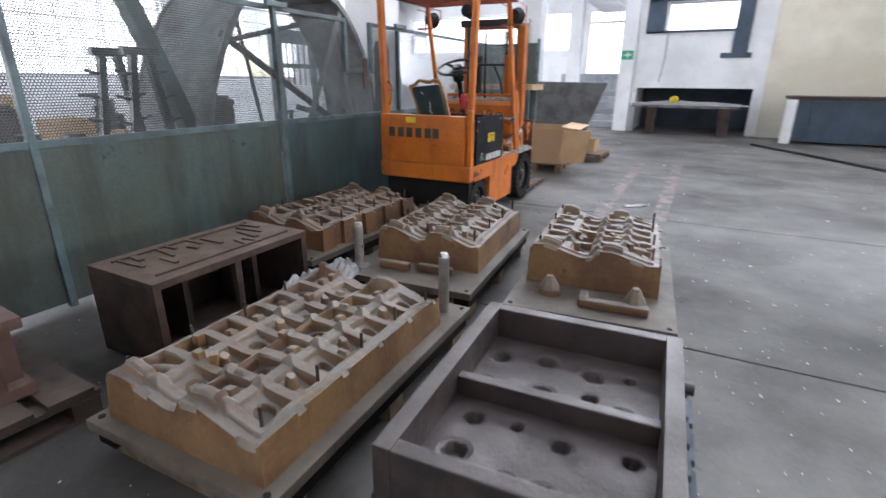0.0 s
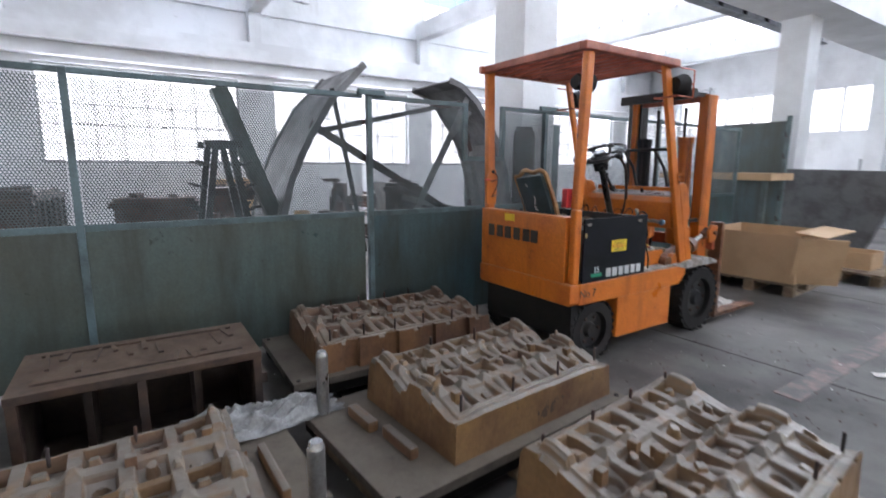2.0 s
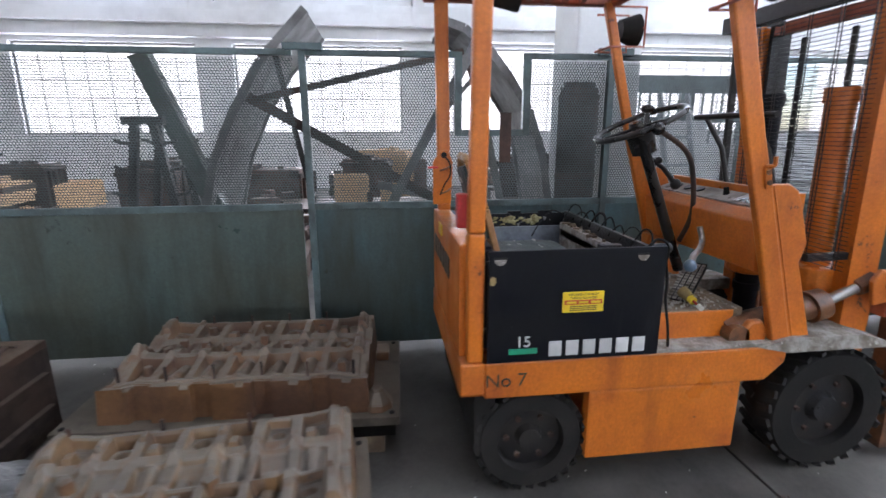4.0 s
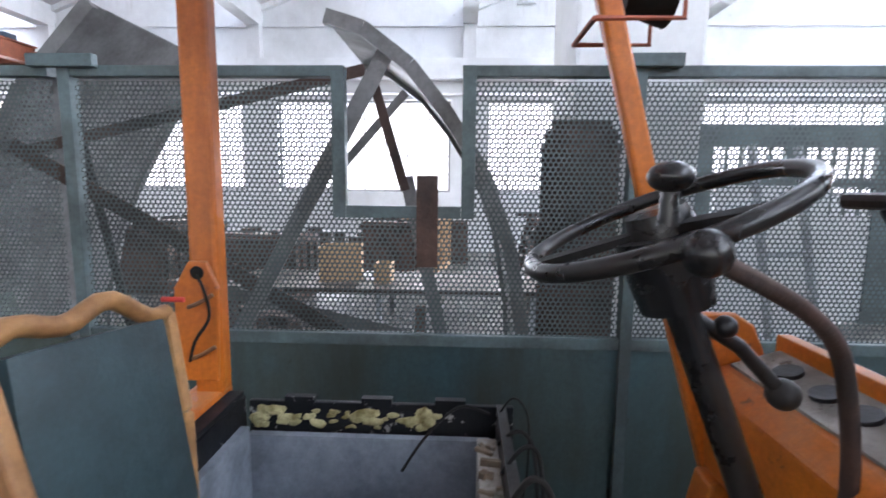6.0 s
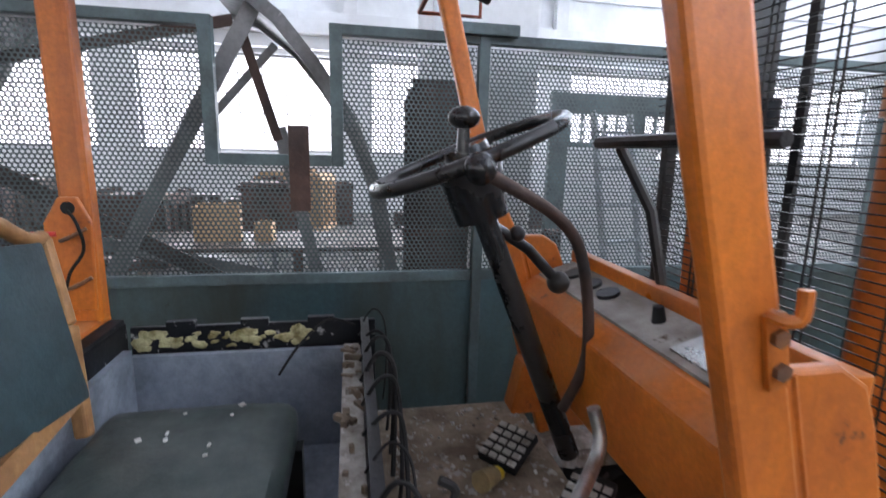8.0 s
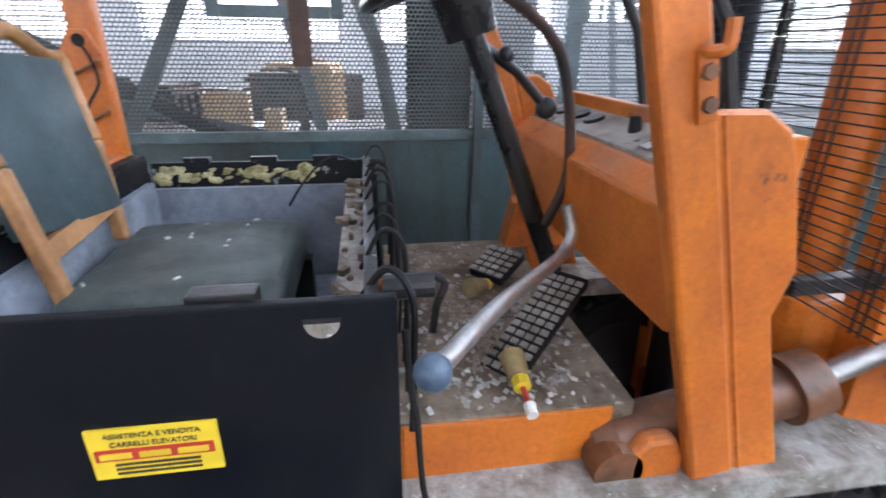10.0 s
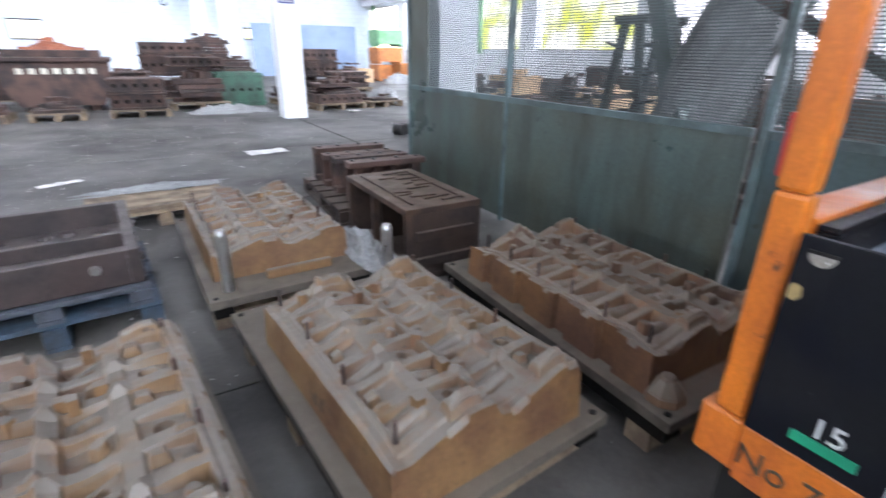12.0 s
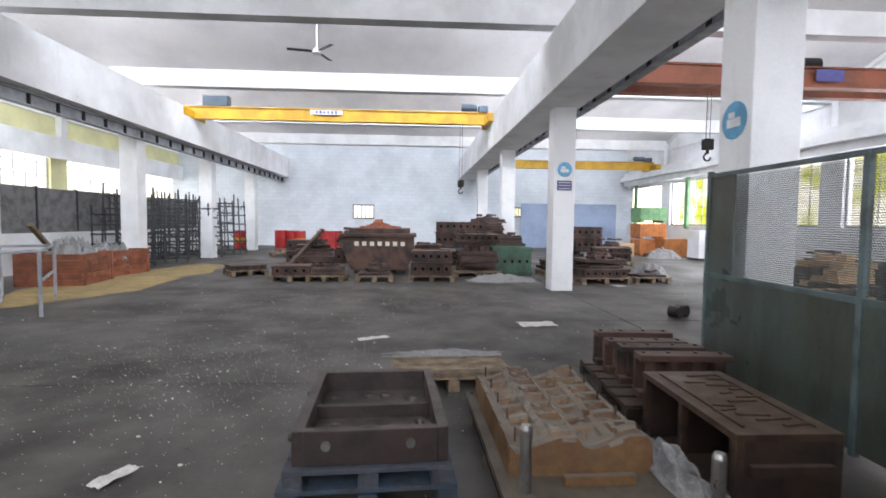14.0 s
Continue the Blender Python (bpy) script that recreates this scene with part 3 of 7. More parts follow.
def crane(name, x0, x1, y, z, paint, label, double):
    c = thing(name, pose((x0 + x1) / 2, y, z), label, "overhead crane", "overhead cranes")
    L = x1 - x0
    for s in ((-0.35, 0.35) if double else (0,)):
        bm = BM()
        prism(bm, [(s - 0.11, 0.005), (s + 0.11, 0.005), (s + 0.11, 0.035), (s + 0.05, 0.035), (s + 0.05, 0.365), (s + 0.11, 0.365), (s + 0.11, 0.395), (s - 0.11, 0.395), (s - 0.11, 0.365), (s - 0.05, 0.365), (s - 0.05, 0.035), (s - 0.11, 0.035)], "x", -L / 2, L / 2)
        part("girder", bm, paint, c, bevel=0.004)
    for s in (-1, 1):
        bm = BM()
        box(bm, s * (L / 2 - 0.12), 0, 0.12, 0.24, 1.5, 0.24, bevel=0.01)
        part("end_carriage", bm, paint, c)
    bm = BM()
    box(bm, L * 0.5 - 0.9, -0.02, 0.56, 0.75, 0.3, 0.32, bevel=0.01)
    part("control_box", bm, M_BLUEM, c, "grey-blue control box")
    bm = BM()
    rod(bm, (-L * 0.5 + 0.5, 0, 0.55), (-L * 0.5 + 1.0, 0, 0.55), 0.12, segs=14)
    box(bm, -L * 0.5 + 0.3, 0, 0.5, 0.3, 0.3, 0.2, bevel=0.02)
    part("hoist_motor", bm, M_BLUEM, c)
    bm = BM()
    box(bm, L * 0.05, 0.14, 0.27, 1.0, 0.01, 0.14)
    part("name_plate", bm, M_SIGNW, c, "white maker's plate with dark bars")
    for i in range(6):
        bm = BM()
        box(bm, L * 0.05 - 0.3 + i * 0.12, 0.148, 0.27, 0.07, 0.006, 0.08)
        part("plate_mark", bm, M_PURPLE, c)
    return c, L


def hook(parent, x, y, z0, z1):
    bm = BM()
    for s in (-0.04, 0.04):
        rod(bm, (x + s, y, z1 + 0.2), (x + s, y, z0), 0.006, segs=6)
    part("hoist_rope", bm, M_BLKMET, parent)
    bm = BM()
    box(bm, x, y, z1 + 0.12, 0.2, 0.12, 0.22, bevel=0.03)
    rod(bm, (x, y, z1 + 0.02), (x, y, z1 - 0.06), 0.03)
    tube(bm, [(x + 0.07 * math.sin(a), y, z1 - 0.13 - 0.07 * math.cos(a)) for a in [2.9 - 0.5 * i for i in range(10)]], 0.018)
    part("hook_block", bm, M_BLACK, parent, smooth=True)


c1, L1 = crane("overhead_crane", 2.45, 12.0, -4.2, 4.5, M_YELLOW, "yellow single-girder overhead crane with blue motor and hook", False)
hook(c1, -L1 / 2 + 1.0, 0.1, 0.0, -2.0)
c2, L2 = crane("overhead_crane", X_EAST + 0.35, 1.5, 2.2, 4.0, M_CRANER, "rusty red double-girder overhead crane with black hoist", True)
hook(c2, L2 * 0.22, 0.0, 0.0, -1.15)
bm = BM()
for i in range(2):
    rod(bm, (-0.35 + i * 0.55, 0, 0.56), (0.1 + i * 0.55, 0, 0.56), 0.14, segs=14)
part("hoist", bm, M_BLACK, c2, "black hoist motor pair", smooth=True)
bm = BM()
box(bm, -0.2, 0.49, 0.22, 0.55, 0.012, 0.22)
part("sign_plate", bm, M_PURPLE, c2, "violet maker's sign")
c3, L3 = crane("overhead_crane", X_EAST + 0.35, 1.5, -12.0, 4.02, M_YELLOW, "yellow overhead crane far back in the east bay", False)

# ceiling fan
fan = thing("ceiling_fan", pose(7.2, 0.0, 5.27), "white ceiling fan with dark blades at rest", "fan")
bm = BM()
rod(bm, (0, 0, 0), (0, 0, 0.80), 0.018)
bmesh.ops.create_cone(bm, cap_ends=True, segments=16, radius1=0.09, radius2=0.03, depth=0.1, matrix=Matrix.Translation((0, 0, 0.72)))
part("rod", bm, M_WHITE, fan)
bm = BM()
rod(bm, (0, 0, -0.05), (0, 0, 0.06), 0.11, 0.07, segs=18)
part("hub", bm, M_WHITE, fan, smooth=True)
for a in (0.2, 2.29, 4.39):
    bm = BM()
    box(bm, 0.38, 0, 0, 0.55, 0.11, 0.008, Euler((0.15, 0, 0)).to_matrix().to_4x4())
    b = part("blade", bm, M_BLKMET, fan)
    b.matrix_basis = Matrix.Rotation(a, 4, "Z")


def round_sign(x, y, z, r, face):
    t = thing("safety_sign", pose(x, y, z, 90, 0, 0), "round blue safety sign with a white pictogram on a column", "sign", "column signs")
    bm = BM()
    bmesh.ops.create_cone(bm, cap_ends=True, segments=32, radius1=r, radius2=r, depth=0.006)
    part("disc", bm, M_SIGNB, t)
    bm = BM()
    box(bm, 0, -0.02, 0.005, r * 1.1, r * 0.45, 0.004)
    box(bm, -r * 0.2, r * 0.3, 0.005, r * 0.5, r * 0.3, 0.004)
    p = part("pictogram", bm, M_SIGNW, t)
    t.matrix_world = pose(x, y, z, 90, 0, face)
    return t


round_sign(ROW_X + 0.226, COL_Y[3], 2.31, 0.165, 90)
round_sign(ROW_X, COL_Y[2] + 0.226, 2.47, 0.15, 180)
bm = BM()
box(bm, ROW_X, COL_Y[2] + 0.226, 2.15, 0.3, 0.008, 0.2)
sg = one("notice_sign", bm, M_PURPLE, "dark blue notice with white lines on a column", "sign")
bm = BM()
for i in range(3):
    box(bm, ROW_X, COL_Y[2] + 0.232, 2.09 + i * 0.06, 0.24, 0.005, 0.022)
part("text_lines", bm, M_SIGNW, sg)

# ---- the fence ----
FX, Z_BAND, Z_TOP = 2.262, 0.945, 1.846
POSTS = [7.32, 8.86, 10.70, 12.56, 14.42, 16.28]


def mesh_sheet(y0, y1, z0, z1, notch=None):
    """A perforated sheet: staggered rows of round holes, as one real mesh."""
    pw, ph, rad = 0.0172, 0.0149, 0.0061
    verts, faces, known = [], [], {}
    ring = [(rad * math.cos(math.pi * k / 4), rad * math.sin(math.pi * k / 4)) for k in range(8)]
    edge = [(1, 0), (1, 1), (0, 1), (-1, 1), (-1, 0), (-1, -1), (0, -1), (1, -1)]

    def vert(y, z):
        key = (round(y * 4000), round(z * 4000))
        if key not in known:
            known[key] = len(verts)
            verts.append((0, y, z))
        return known[key]

    rows = int((z1 - z0) / ph)
    for r in range(rows):
        off = 0.5 * pw * (r % 2)
        cols = int((y1 - y0 - off) / pw)
        for c in range(cols):
            cy, cz = y0 + off + (c + 0.5) * pw, z0 + (r + 0.5) * ph
            if notch and notch[0] < cy < notch[1] and cz > notch[2]:
                continue
            o = [vert(cy + u * pw / 2, cz + v * ph / 2) for u, v in edge]
            i0 = len(verts)
            verts.extend((0, cy + u, cz + v) for u, v in ring)
            faces.extend((o[k], o[(k + 1) % 8], i0 + (k + 1) % 8, i0 + k) for k in range(8))
    return verts, faces


fence = thing("fence", pose(FX, POSTS[0], 0), "grey-green steel partition, solid below and perforated sheet above", "fence", kind="structure")
NOTCH = (11.623 - POSTS[0], 12.007 - POSTS[0], 1.40)
for k, (y0, y1) in enumerate(zip(POSTS, POSTS[1:])):
    a, b = y0 - POSTS[0], y1 - POSTS[0]
    gap = 0.035 if k == 1 else 0.0        # the leaf beside the gap hangs a little short
    bm = BM()
    box_at(bm, (-0.012, a + 0.02, 0.03), (0.012, b - 0.02 - gap, Z_BAND - 0.02), bevel=0.003)
    part("panel", bm, M_FENCEOLD if k < 2 else M_FENCE, fence, "grey-green sheet panel with grime and scratches")
    bm = BM()
    box_at(bm, (-0.02, a + 0.02, Z_BAND - 0.02), (0.02, b - 0.02 - gap, Z_BAND + 0.02), bevel=0.004)
    part("middle_rail", bm, M_POST, fence)
    bm = BM()
    if k == 3 - 1:
        box_at(bm, (-0.02, a + 0.02, Z_TOP - 0.035), (0.02, NOTCH[0] - 0.04, Z_TOP), bevel=0.004)
        box_at(bm, (-0.02, NOTCH[1] + 0.04, Z_TOP - 0.035), (0.02, b - 0.02, Z_TOP), bevel=0.004)
    else:
        box_at(bm, (-0.02, a + 0.02, Z_TOP - 0.035), (0.02, b - 0.02 - gap, Z_TOP), bevel=0.004)
    part("top_rail", bm, M_POST, fence)
    if k == 0:
        bm = BM()
        box_at(bm, (-0.008, a + 0.02, Z_BAND + 0.02), (0.008, a + 0.34, Z_TOP - 0.035))
        part("solid_panel", bm, M_FENCEOLD, fence)
        a += 0.32
    v, f = mesh_sheet(a + 0.02, b - 0.02 - gap, Z_BAND + 0.02, Z_TOP - 0.035, (NOTCH[0] - 0.02, NOTCH[1] + 0.02, NOTCH[2] - 0.02) if k == 2 else None)
    tagged(mesh_part("perforated_sheet", v, f, M_MESH, fence), "perforated grey steel sheet with staggered holes", kind="stuff")
for k, y in enumerate(POSTS):
    bm = BM()
    box_at(bm, (-0.02, y - POSTS[0] - 0.02, 0), (0.024, y - POSTS[0] + 0.02, Z_TOP + (0.0 if k % 2 else 0.02)), bevel=0.004)
    part("post", bm, M_POST, fence)
for k in (2, 3):
    bm = BM()
    box_at(bm, (0.02, POSTS[k] - POSTS[0] - 0.1, Z_TOP - 0.01), (0.05, POSTS[k] - POSTS[0] + 0.12, Z_TOP + 0.03), bevel=0.004)
    part("bracket", bm, M_POST, fence)
bm = BM()
for y in (NOTCH[0] - 0.02, NOTCH[1] + 0.02):
    box_at(bm, (-0.02, y - 0.022, NOTCH[2] - 0.04), (0.02, y + 0.022, Z_TOP), bevel=0.003)
box_at(bm, (-0.02, NOTCH[0] + 0.003, NOTCH[2] - 0.04), (0.02, NOTCH[1] - 0.003, NOTCH[2]), bevel=0.003)
part("hatch_frame", bm, M_POST, fence)
bm = BM()
box_at(bm, (0.022, 11.86 - POSTS[0], 1.2), (0.03, 11.93 - POSTS[0], 1.5))
part("latch_plate", bm, M_RUST, fence, "rusty brown latch plate")

# ---- patterns on the floor ----
def relief(name, w, l, h, z0, cells, seed, parent, material, waves=(0.05, 2.0), deep=0.05, n=(150, 220), scallop=0.0):
    """A pattern block: sides, and a top that falls in saw-tooth steps across, with rows of sharp pockets, ribs and pyramids. Local x across, y along, base at z0."""
    rng = random.Random(seed)
    nx, ny = n
    cx, cy = cells
    X, Y = np.meshgrid(np.linspace(-w / 2, w / 2, nx), np.linspace(-l / 2, l / 2, ny))
    u, v = (X / w + 0.5), (Y / l + 0.5)
    step = np.interp((u * waves[1]) % 1.0, [0, 0.05, 0.28, 0.36, 0.80, 0.86, 0.97, 1.0], [-0.2, 0.42, 0.5, 0.36, -0.62, -0.66, -0.5, -0.2])
    ends = np.clip((np.abs(v - 0.5) * l - l / 2 + 0.14) / 0.08, 0, 1)
    top = h + waves[0] * step * (0.42 + 0.58 * ends)
    smooth = lambda a, e: np.clip(a / e, 0, 1)
    border = np.minimum(np.minimum(u * w, (1 - u) * w), np.minimum(v * l, (1 - v) * l))
    inner = smooth(border - 0.03, 0.006)
    top -= 0.010 * (1 - smooth(border - 0.036, 0.006))
    pw, pl = (w - 0.07) / cx, (l - 0.12) / cy
    kinds = [rng.random() for _ in range(cx)]
    for i in range(cx):
        for j in range(cy):
            x0, y0 = -w / 2 + 0.035 + (i + 0.5) * pw, -l / 2 + 0.06 + (j + 0.5) * pl
            dx, dy = np.abs(X - x0), np.abs(Y - y0)
            a, b = pw * 0.385 * rng.uniform(0.92, 1.04), pl * 0.37 * rng.uniform(0.9, 1.06)
            edge = np.minimum(a - dx, b - dy)
            k = (kinds[i] + 0.3 * (j % 2) + 0.14 * rng.random()) % 1.0
            tilt = 1 + 0.45 * (X - x0) / a * (1 if i % 2 else -1)
            top -= inner * deep * rng.uniform(0.65, 0.95) * tilt * smooth(edge, 0.007)
            if k < 0.3:                       # half-round saddle across the pocket
                top += inner * deep * 0.55 * np.sqrt(np.clip(1 - (dy / (b * 0.5)) ** 2, 0, 1)) * smooth(a - dx, 0.006)
            elif k < 0.6:                     # square boss standing against one side
                top += inner * deep * 0.8 * smooth(np.minimum(a * 0.4 - np.abs(X - x0 - a * 0.5), b * 0.45 - np.abs(Y - y0 + b * 0.3)), 0.006)
            elif k < 0.82:                    # cored hole
                top -= inner * deep * 0.6 * smooth(min(a, b) * 0.6 - np.hypot(X - x0, Y - y0), 0.007)
            else:                             # round plug
                top += inner * deep * 0.9 * smooth(min(a, b) * 0.45 - np.hypot(X - x0 + a * 0.3, Y - y0), 0.005)
            if i and rng.random() < 0.6:      # a small pyramid where the ribs cross
                qx, qy = -w / 2 + 0.035 + i * pw, y0 - pl / 2
                top += 0.034 * np.clip(1 - np.maximum(np.abs(X - qx), np.abs(Y - qy)) / 0.03, 0, 0.75) * inner
            if rng.random() < 0.25:           # loose step on a rib
                qx, qy = x0 + rng.uniform(-0.4, 0.4) * pw, y0 + pl / 2
                top += 0.016 * smooth(np.minimum(0.022 - np.abs(X - qx), 0.012 - np.abs(Y - qy)), 0.004) * inner
    for s_ in (-1, 1):                        # end blocks that carry pairs of pins
        for f in (0.16, 0.64):
            top += 0.026 * smooth(np.minimum(0.055 - np.abs(X + w / 2 - f * w), 0.026 - np.abs(Y - s_ * (l / 2 - 0.05))), 0.006)
    top -= 0.02 * (1 - smooth(border, 0.012)) * ((np.sin(19 * u + seed) > 0.55) | (np.sin(31 * v + seed) > 0.86))
    top += np.array([[noise.noise((x * 8, y * 8, seed)) * 0.004 + noise.noise((x * 40, y * 40, seed)) * 0.0015 for x in np.linspace(-w / 2, w / 2, nx)] for y in np.linspace(-l / 2, l / 2, ny)])
    if scallop:                               # sides bulge in bays between upright notches
        bay = np.where(np.sin(2 * np.pi * 4.5 * v + 0.4) > -0.55, scallop, -scallop)
        X = X + np.where(np.abs(u - 0.5) > 0.49, np.sign(u - 0.5) * bay, 0.0)
    verts = [(float(X[j, i]), float(Y[j, i]), float(z0 + top[j, i])) for j in range(ny) for i in range(nx)]
    faces = [(j * nx + i, j * nx + i + 1, (j + 1) * nx + i + 1, (j + 1) * nx + i) for j in range(ny - 1) for i in range(nx - 1)]
    ring = [i for i in range(nx)] + [j * nx + nx - 1 for j in range(1, ny)] + [(ny - 1) * nx + i for i in range(nx - 2, -1, -1)] + [j * nx for j in range(ny - 2, 0, -1)]
    base = len(verts)
    flare = 1.02
    verts += [(verts[k][0] * flare, verts[k][1] * flare, z0) for k in ring]
    for a in range(len(ring)):
        b = (a + 1) % len(ring)
        faces.append((ring[a], base + a, base + b, ring[b]))
    return mesh_part(name, verts, faces, material, parent), top


def pattern(m, plate, w, l, h, cells, seed, material, label, off=(0, 0), rods=8, waves=(0.05, 2.0), pins=(), lugs=(), deep=0.045, scallop=0.0):
    """A foundry pattern on its base plate; plate is (width, length), off moves the block on the plate."""
    t = thing("casting_pattern", m, label, "foundry pattern", "patterns on the floor")
    pw, pl = plate
    bm = BM()
    box_at(bm, (-pw / 2, -pl / 2, 0.145), (pw / 2, pl / 2, 0.185), bevel=0.004)
    part("base_plate", bm, M_PLATE, t, "dusty brown base plate")
    # two near-black runners between base plate and bearers
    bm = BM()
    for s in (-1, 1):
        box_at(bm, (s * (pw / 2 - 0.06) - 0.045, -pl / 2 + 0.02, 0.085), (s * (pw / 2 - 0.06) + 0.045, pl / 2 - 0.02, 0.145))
    part("runner", bm, M_NEARBLACK, t)
    for y in (-pl / 2 + 0.12, 0, pl / 2 - 0.12):
        bm = BM()
        box_at(bm, (-pw / 2 + 0.02, y - 0.05, 0.0), (pw / 2 - 0.02, y + 0.05, 0.085), bevel=0.004)
        part("support_block", bm, M_PALLET, t, "pale wooden bearer")
    body, top = relief("pattern_block", w, l, h, 0.185, cells, seed, t, material, waves, deep, scallop=scallop)
    body.matrix_basis = pose(off[0], off[1], 0)
    rng = random.Random(seed + 50)
    bm = BM()
    rod(bm, (0, 0, 0), (0, 0, 0.068), 0.006, segs=10)
    first = None
    for i in range(rods):
        s = 1 if i % 2 else -1
        x, y = s * (w / 2 - 0.035 - 0.02 * rng.random()), (-l / 2 + 0.06 + (i // 2) * (l - 0.12) / max(1, rods // 2 - 1))
        mm = pose(off[0] + x, off[1] + y, 0.185 + h - 0.02)
        if first is None:
            first = part("dowel", bm, M_RUST, t, "rusty dowel")
            first.matrix_basis = mm
        else:
            shared("dowel", first.data, t, mm)
    bm = BM()
    box(bm, 0, 0, 0.02, 0.03, 0.035, 0.05, bevel=0.004)
    first = None
    for i in range(6):
        mm = pose(off[0] + rng.uniform(-0.42, 0.42) * w, off[1] + rng.uniform(-0.42, 0.42) * l, 0.185 + h - 0.02, 0, 0, rng.choice((0, 0, 90, 45)))
        if first is None:
            first = part("nub", bm, material, t)
            first.matrix_basis = mm
        else:
            shared("nub", first.data, t, mm)
    for x, y, hh in pins:
        bm = BM()
        rod(bm, (0, 0, 0.185), (0, 0, 0.185 + hh - 0.02), 0.027, segs=20)
        rod(bm, (0, 0, 0.185 + hh - 0.02), (0, 0, 0.185 + hh), 0.027, 0.02, segs=20)
        p = part("guide_pin", bm, M_STEEL, t, "dull steel guide pin", smooth=True)
        p.matrix_basis = pose(x, y, 0)
    for x, y, sx, sy, sz in lugs:
        bm = BM()
        if sz > 0.07:                         # tapered feeder with a blunt tip
            for z0_, z1_, r0_, r1_ in ((0.185, 0.185 + sz * 0.4, 0.72, 0.66), (0.185 + sz * 0.4, 0.185 + sz, 0.66, 0.30), (0.185 + sz, 0.185 + sz * 1.15, 0.30, 0.22)):
                bmesh.ops.create_cone(bm, cap_ends=True, segments=8, radius1=r0_ * sx, radius2=r1_ * sx, depth=z1_ - z0_, matrix=Matrix.Translation((x, y, (z0_ + z1_) / 2)) @ Matrix.Rotation(radians(22.5), 4, "Z"))
            part("feeder", bm, material, t, bevel=0.004)
        else:
            box_at(bm, (x - sx / 2, y - sy / 2, 0.185), (x + sx / 2, y + sy / 2, 0.185 + sz), bevel=min(sx, sy, sz) * 0.3)
            part("runner_piece", bm, material, t)
    for sx in (-1, 1):
        for sy in (-1, 1):
            bm = BM()
            rod(bm, (sx * (pw / 2 - 0.035), sy * (pl / 2 - 0.035), 0.185), (sx * (pw / 2 - 0.035), sy * (pl / 2 - 0.035), 0.189), 0.012, segs=10)
            part("bolt_hole", bm, M_BLACK, t)
    return t


pattern(pose(4.13, 8.89, 0, 0, 0, 1), (0.83, 1.40), 0.70, 1.10, 0.165, (4, 7), 3, M_OCHRE, "large ochre pattern with rows of pockets on a wooden base", (0.0, -0.09), 10, (0.05, 2.0), [(0.31, 0.60, 0.31)], [(-0.05, 0.56, 0.34, 0.03, 0.05)], 0.042)
pattern(pose(4.0, 10.39, 0, 0, 0, 4), (0.84, 1.36), 0.68, 0.98, 0.20, (4, 7), 7, M_OCHRE, "ochre pattern block with pockets on a dusty plate", (0.01, 0.13), 8, (0.055, 2.0), [(-0.33, -0.6, 0.30)], [(-0.14, -0.50, 0.2, 0.05, 0.05), (0.12, -0.47, 0.22, 0.04, 0.05)], 0.038)
pattern(pose(5.02, 10.43, 0, 0, 0, 5), (0.84, 1.36), 0.70, 0.92, 0.215, (4, 6), 11, M_OCHRE, "ochre pattern with pale pockets, notched edges on a plate", (-0.02, 0.16), 8, (0.045, 2.0), [], [(-0.22, -0.44, 0.09, 0.07, 0.09), (0.22, -0.48, 0.09, 0.08, 0.1), (0.12, -0.54, 0.34, 0.055, 0.045), (-0.03, -0.50, 0.05, 0.11, 0.05)], 0.036)
pattern(pose(2.98, 10.47, 0, 0, 0, -2), (0.80, 1.44), 0.68, 1.12, 0.18, (3, 7), 17, M_REDRES, "red-brown pattern with ribs lying near the fence", (-0.01, 0.02), 12, (0.05, 2.0), [], [(0.3, 0.62, 0.1, 0.08, 0.08), (-0.2, 0.63, 0.12, 0.07, 0.05)], 0.045, 0.014)

# the hollow tub on its blue pallet
tub = thing("mould_tub", pose(5.17, 8.83, 0, 0, 0, 3), "brown-grey cast mould tub with round holes in its bottom", "mould box")
W2, L2_ = 0.36, 0.475
bm = BM()
for s in (-1, 1):
    box_at(bm, (s * W2 - 0.025 if s < 0 else W2 - 0.055, -L2_, 0.23), (-W2 + 0.055 - 0.025 if s < 0 else W2, L2_, 0.40), bevel=0.006)
box_at(bm, (-W2 + 0.03, -L2_, 0.23), (W2 - 0.055, -L2_ + 0.05, 0.399), bevel=0.006)
box_at(bm, (-W2 + 0.03, L2_ - 0.05, 0.23), (W2 - 0.055, L2_, 0.399), bevel=0.006)
box_at(bm, (-W2 + 0.03, -0.02, 0.26), (W2 - 0.055, 0.02, 0.345), bevel=0.006)
part("rim", bm, M_TUB, tub)
rng = random.Random(5)
gx, gy = np.meshgrid(np.linspace(-W2 + 0.025, W2 - 0.05, 100), np.linspace(-L2_ + 0.045, L2_ - 0.045, 130))
gz = np.full_like(gx, 0.272)
for sy in (-1, 1):
    for i in range(4):
        for j in range(2):
            r = rng.uniform(0.022, 0.040)
            hx, hy = -0.25 + i * 0.155 + rng.uniform(-0.03, 0.03), sy * (0.13 + j * 0.17) + rng.uniform(-0.04, 0.04)
            d = np.hypot(gx - hx, gy - hy)
            gz -= 0.036 * np.clip((r - d) / (r * 0.45), 0, 1) + 0.003 * np.clip((r * 1.35 - d) / 0.006, 0, 1)
gz += np.array([[noise.noise((x * 12, y * 12, 4)) * 0.003 for x in gx[0]] for y in gy[:, 0]])
verts = [(float(x), float(y), float(z)) for x, y, z in zip(gx.ravel(), gy.ravel(), gz.ravel())]
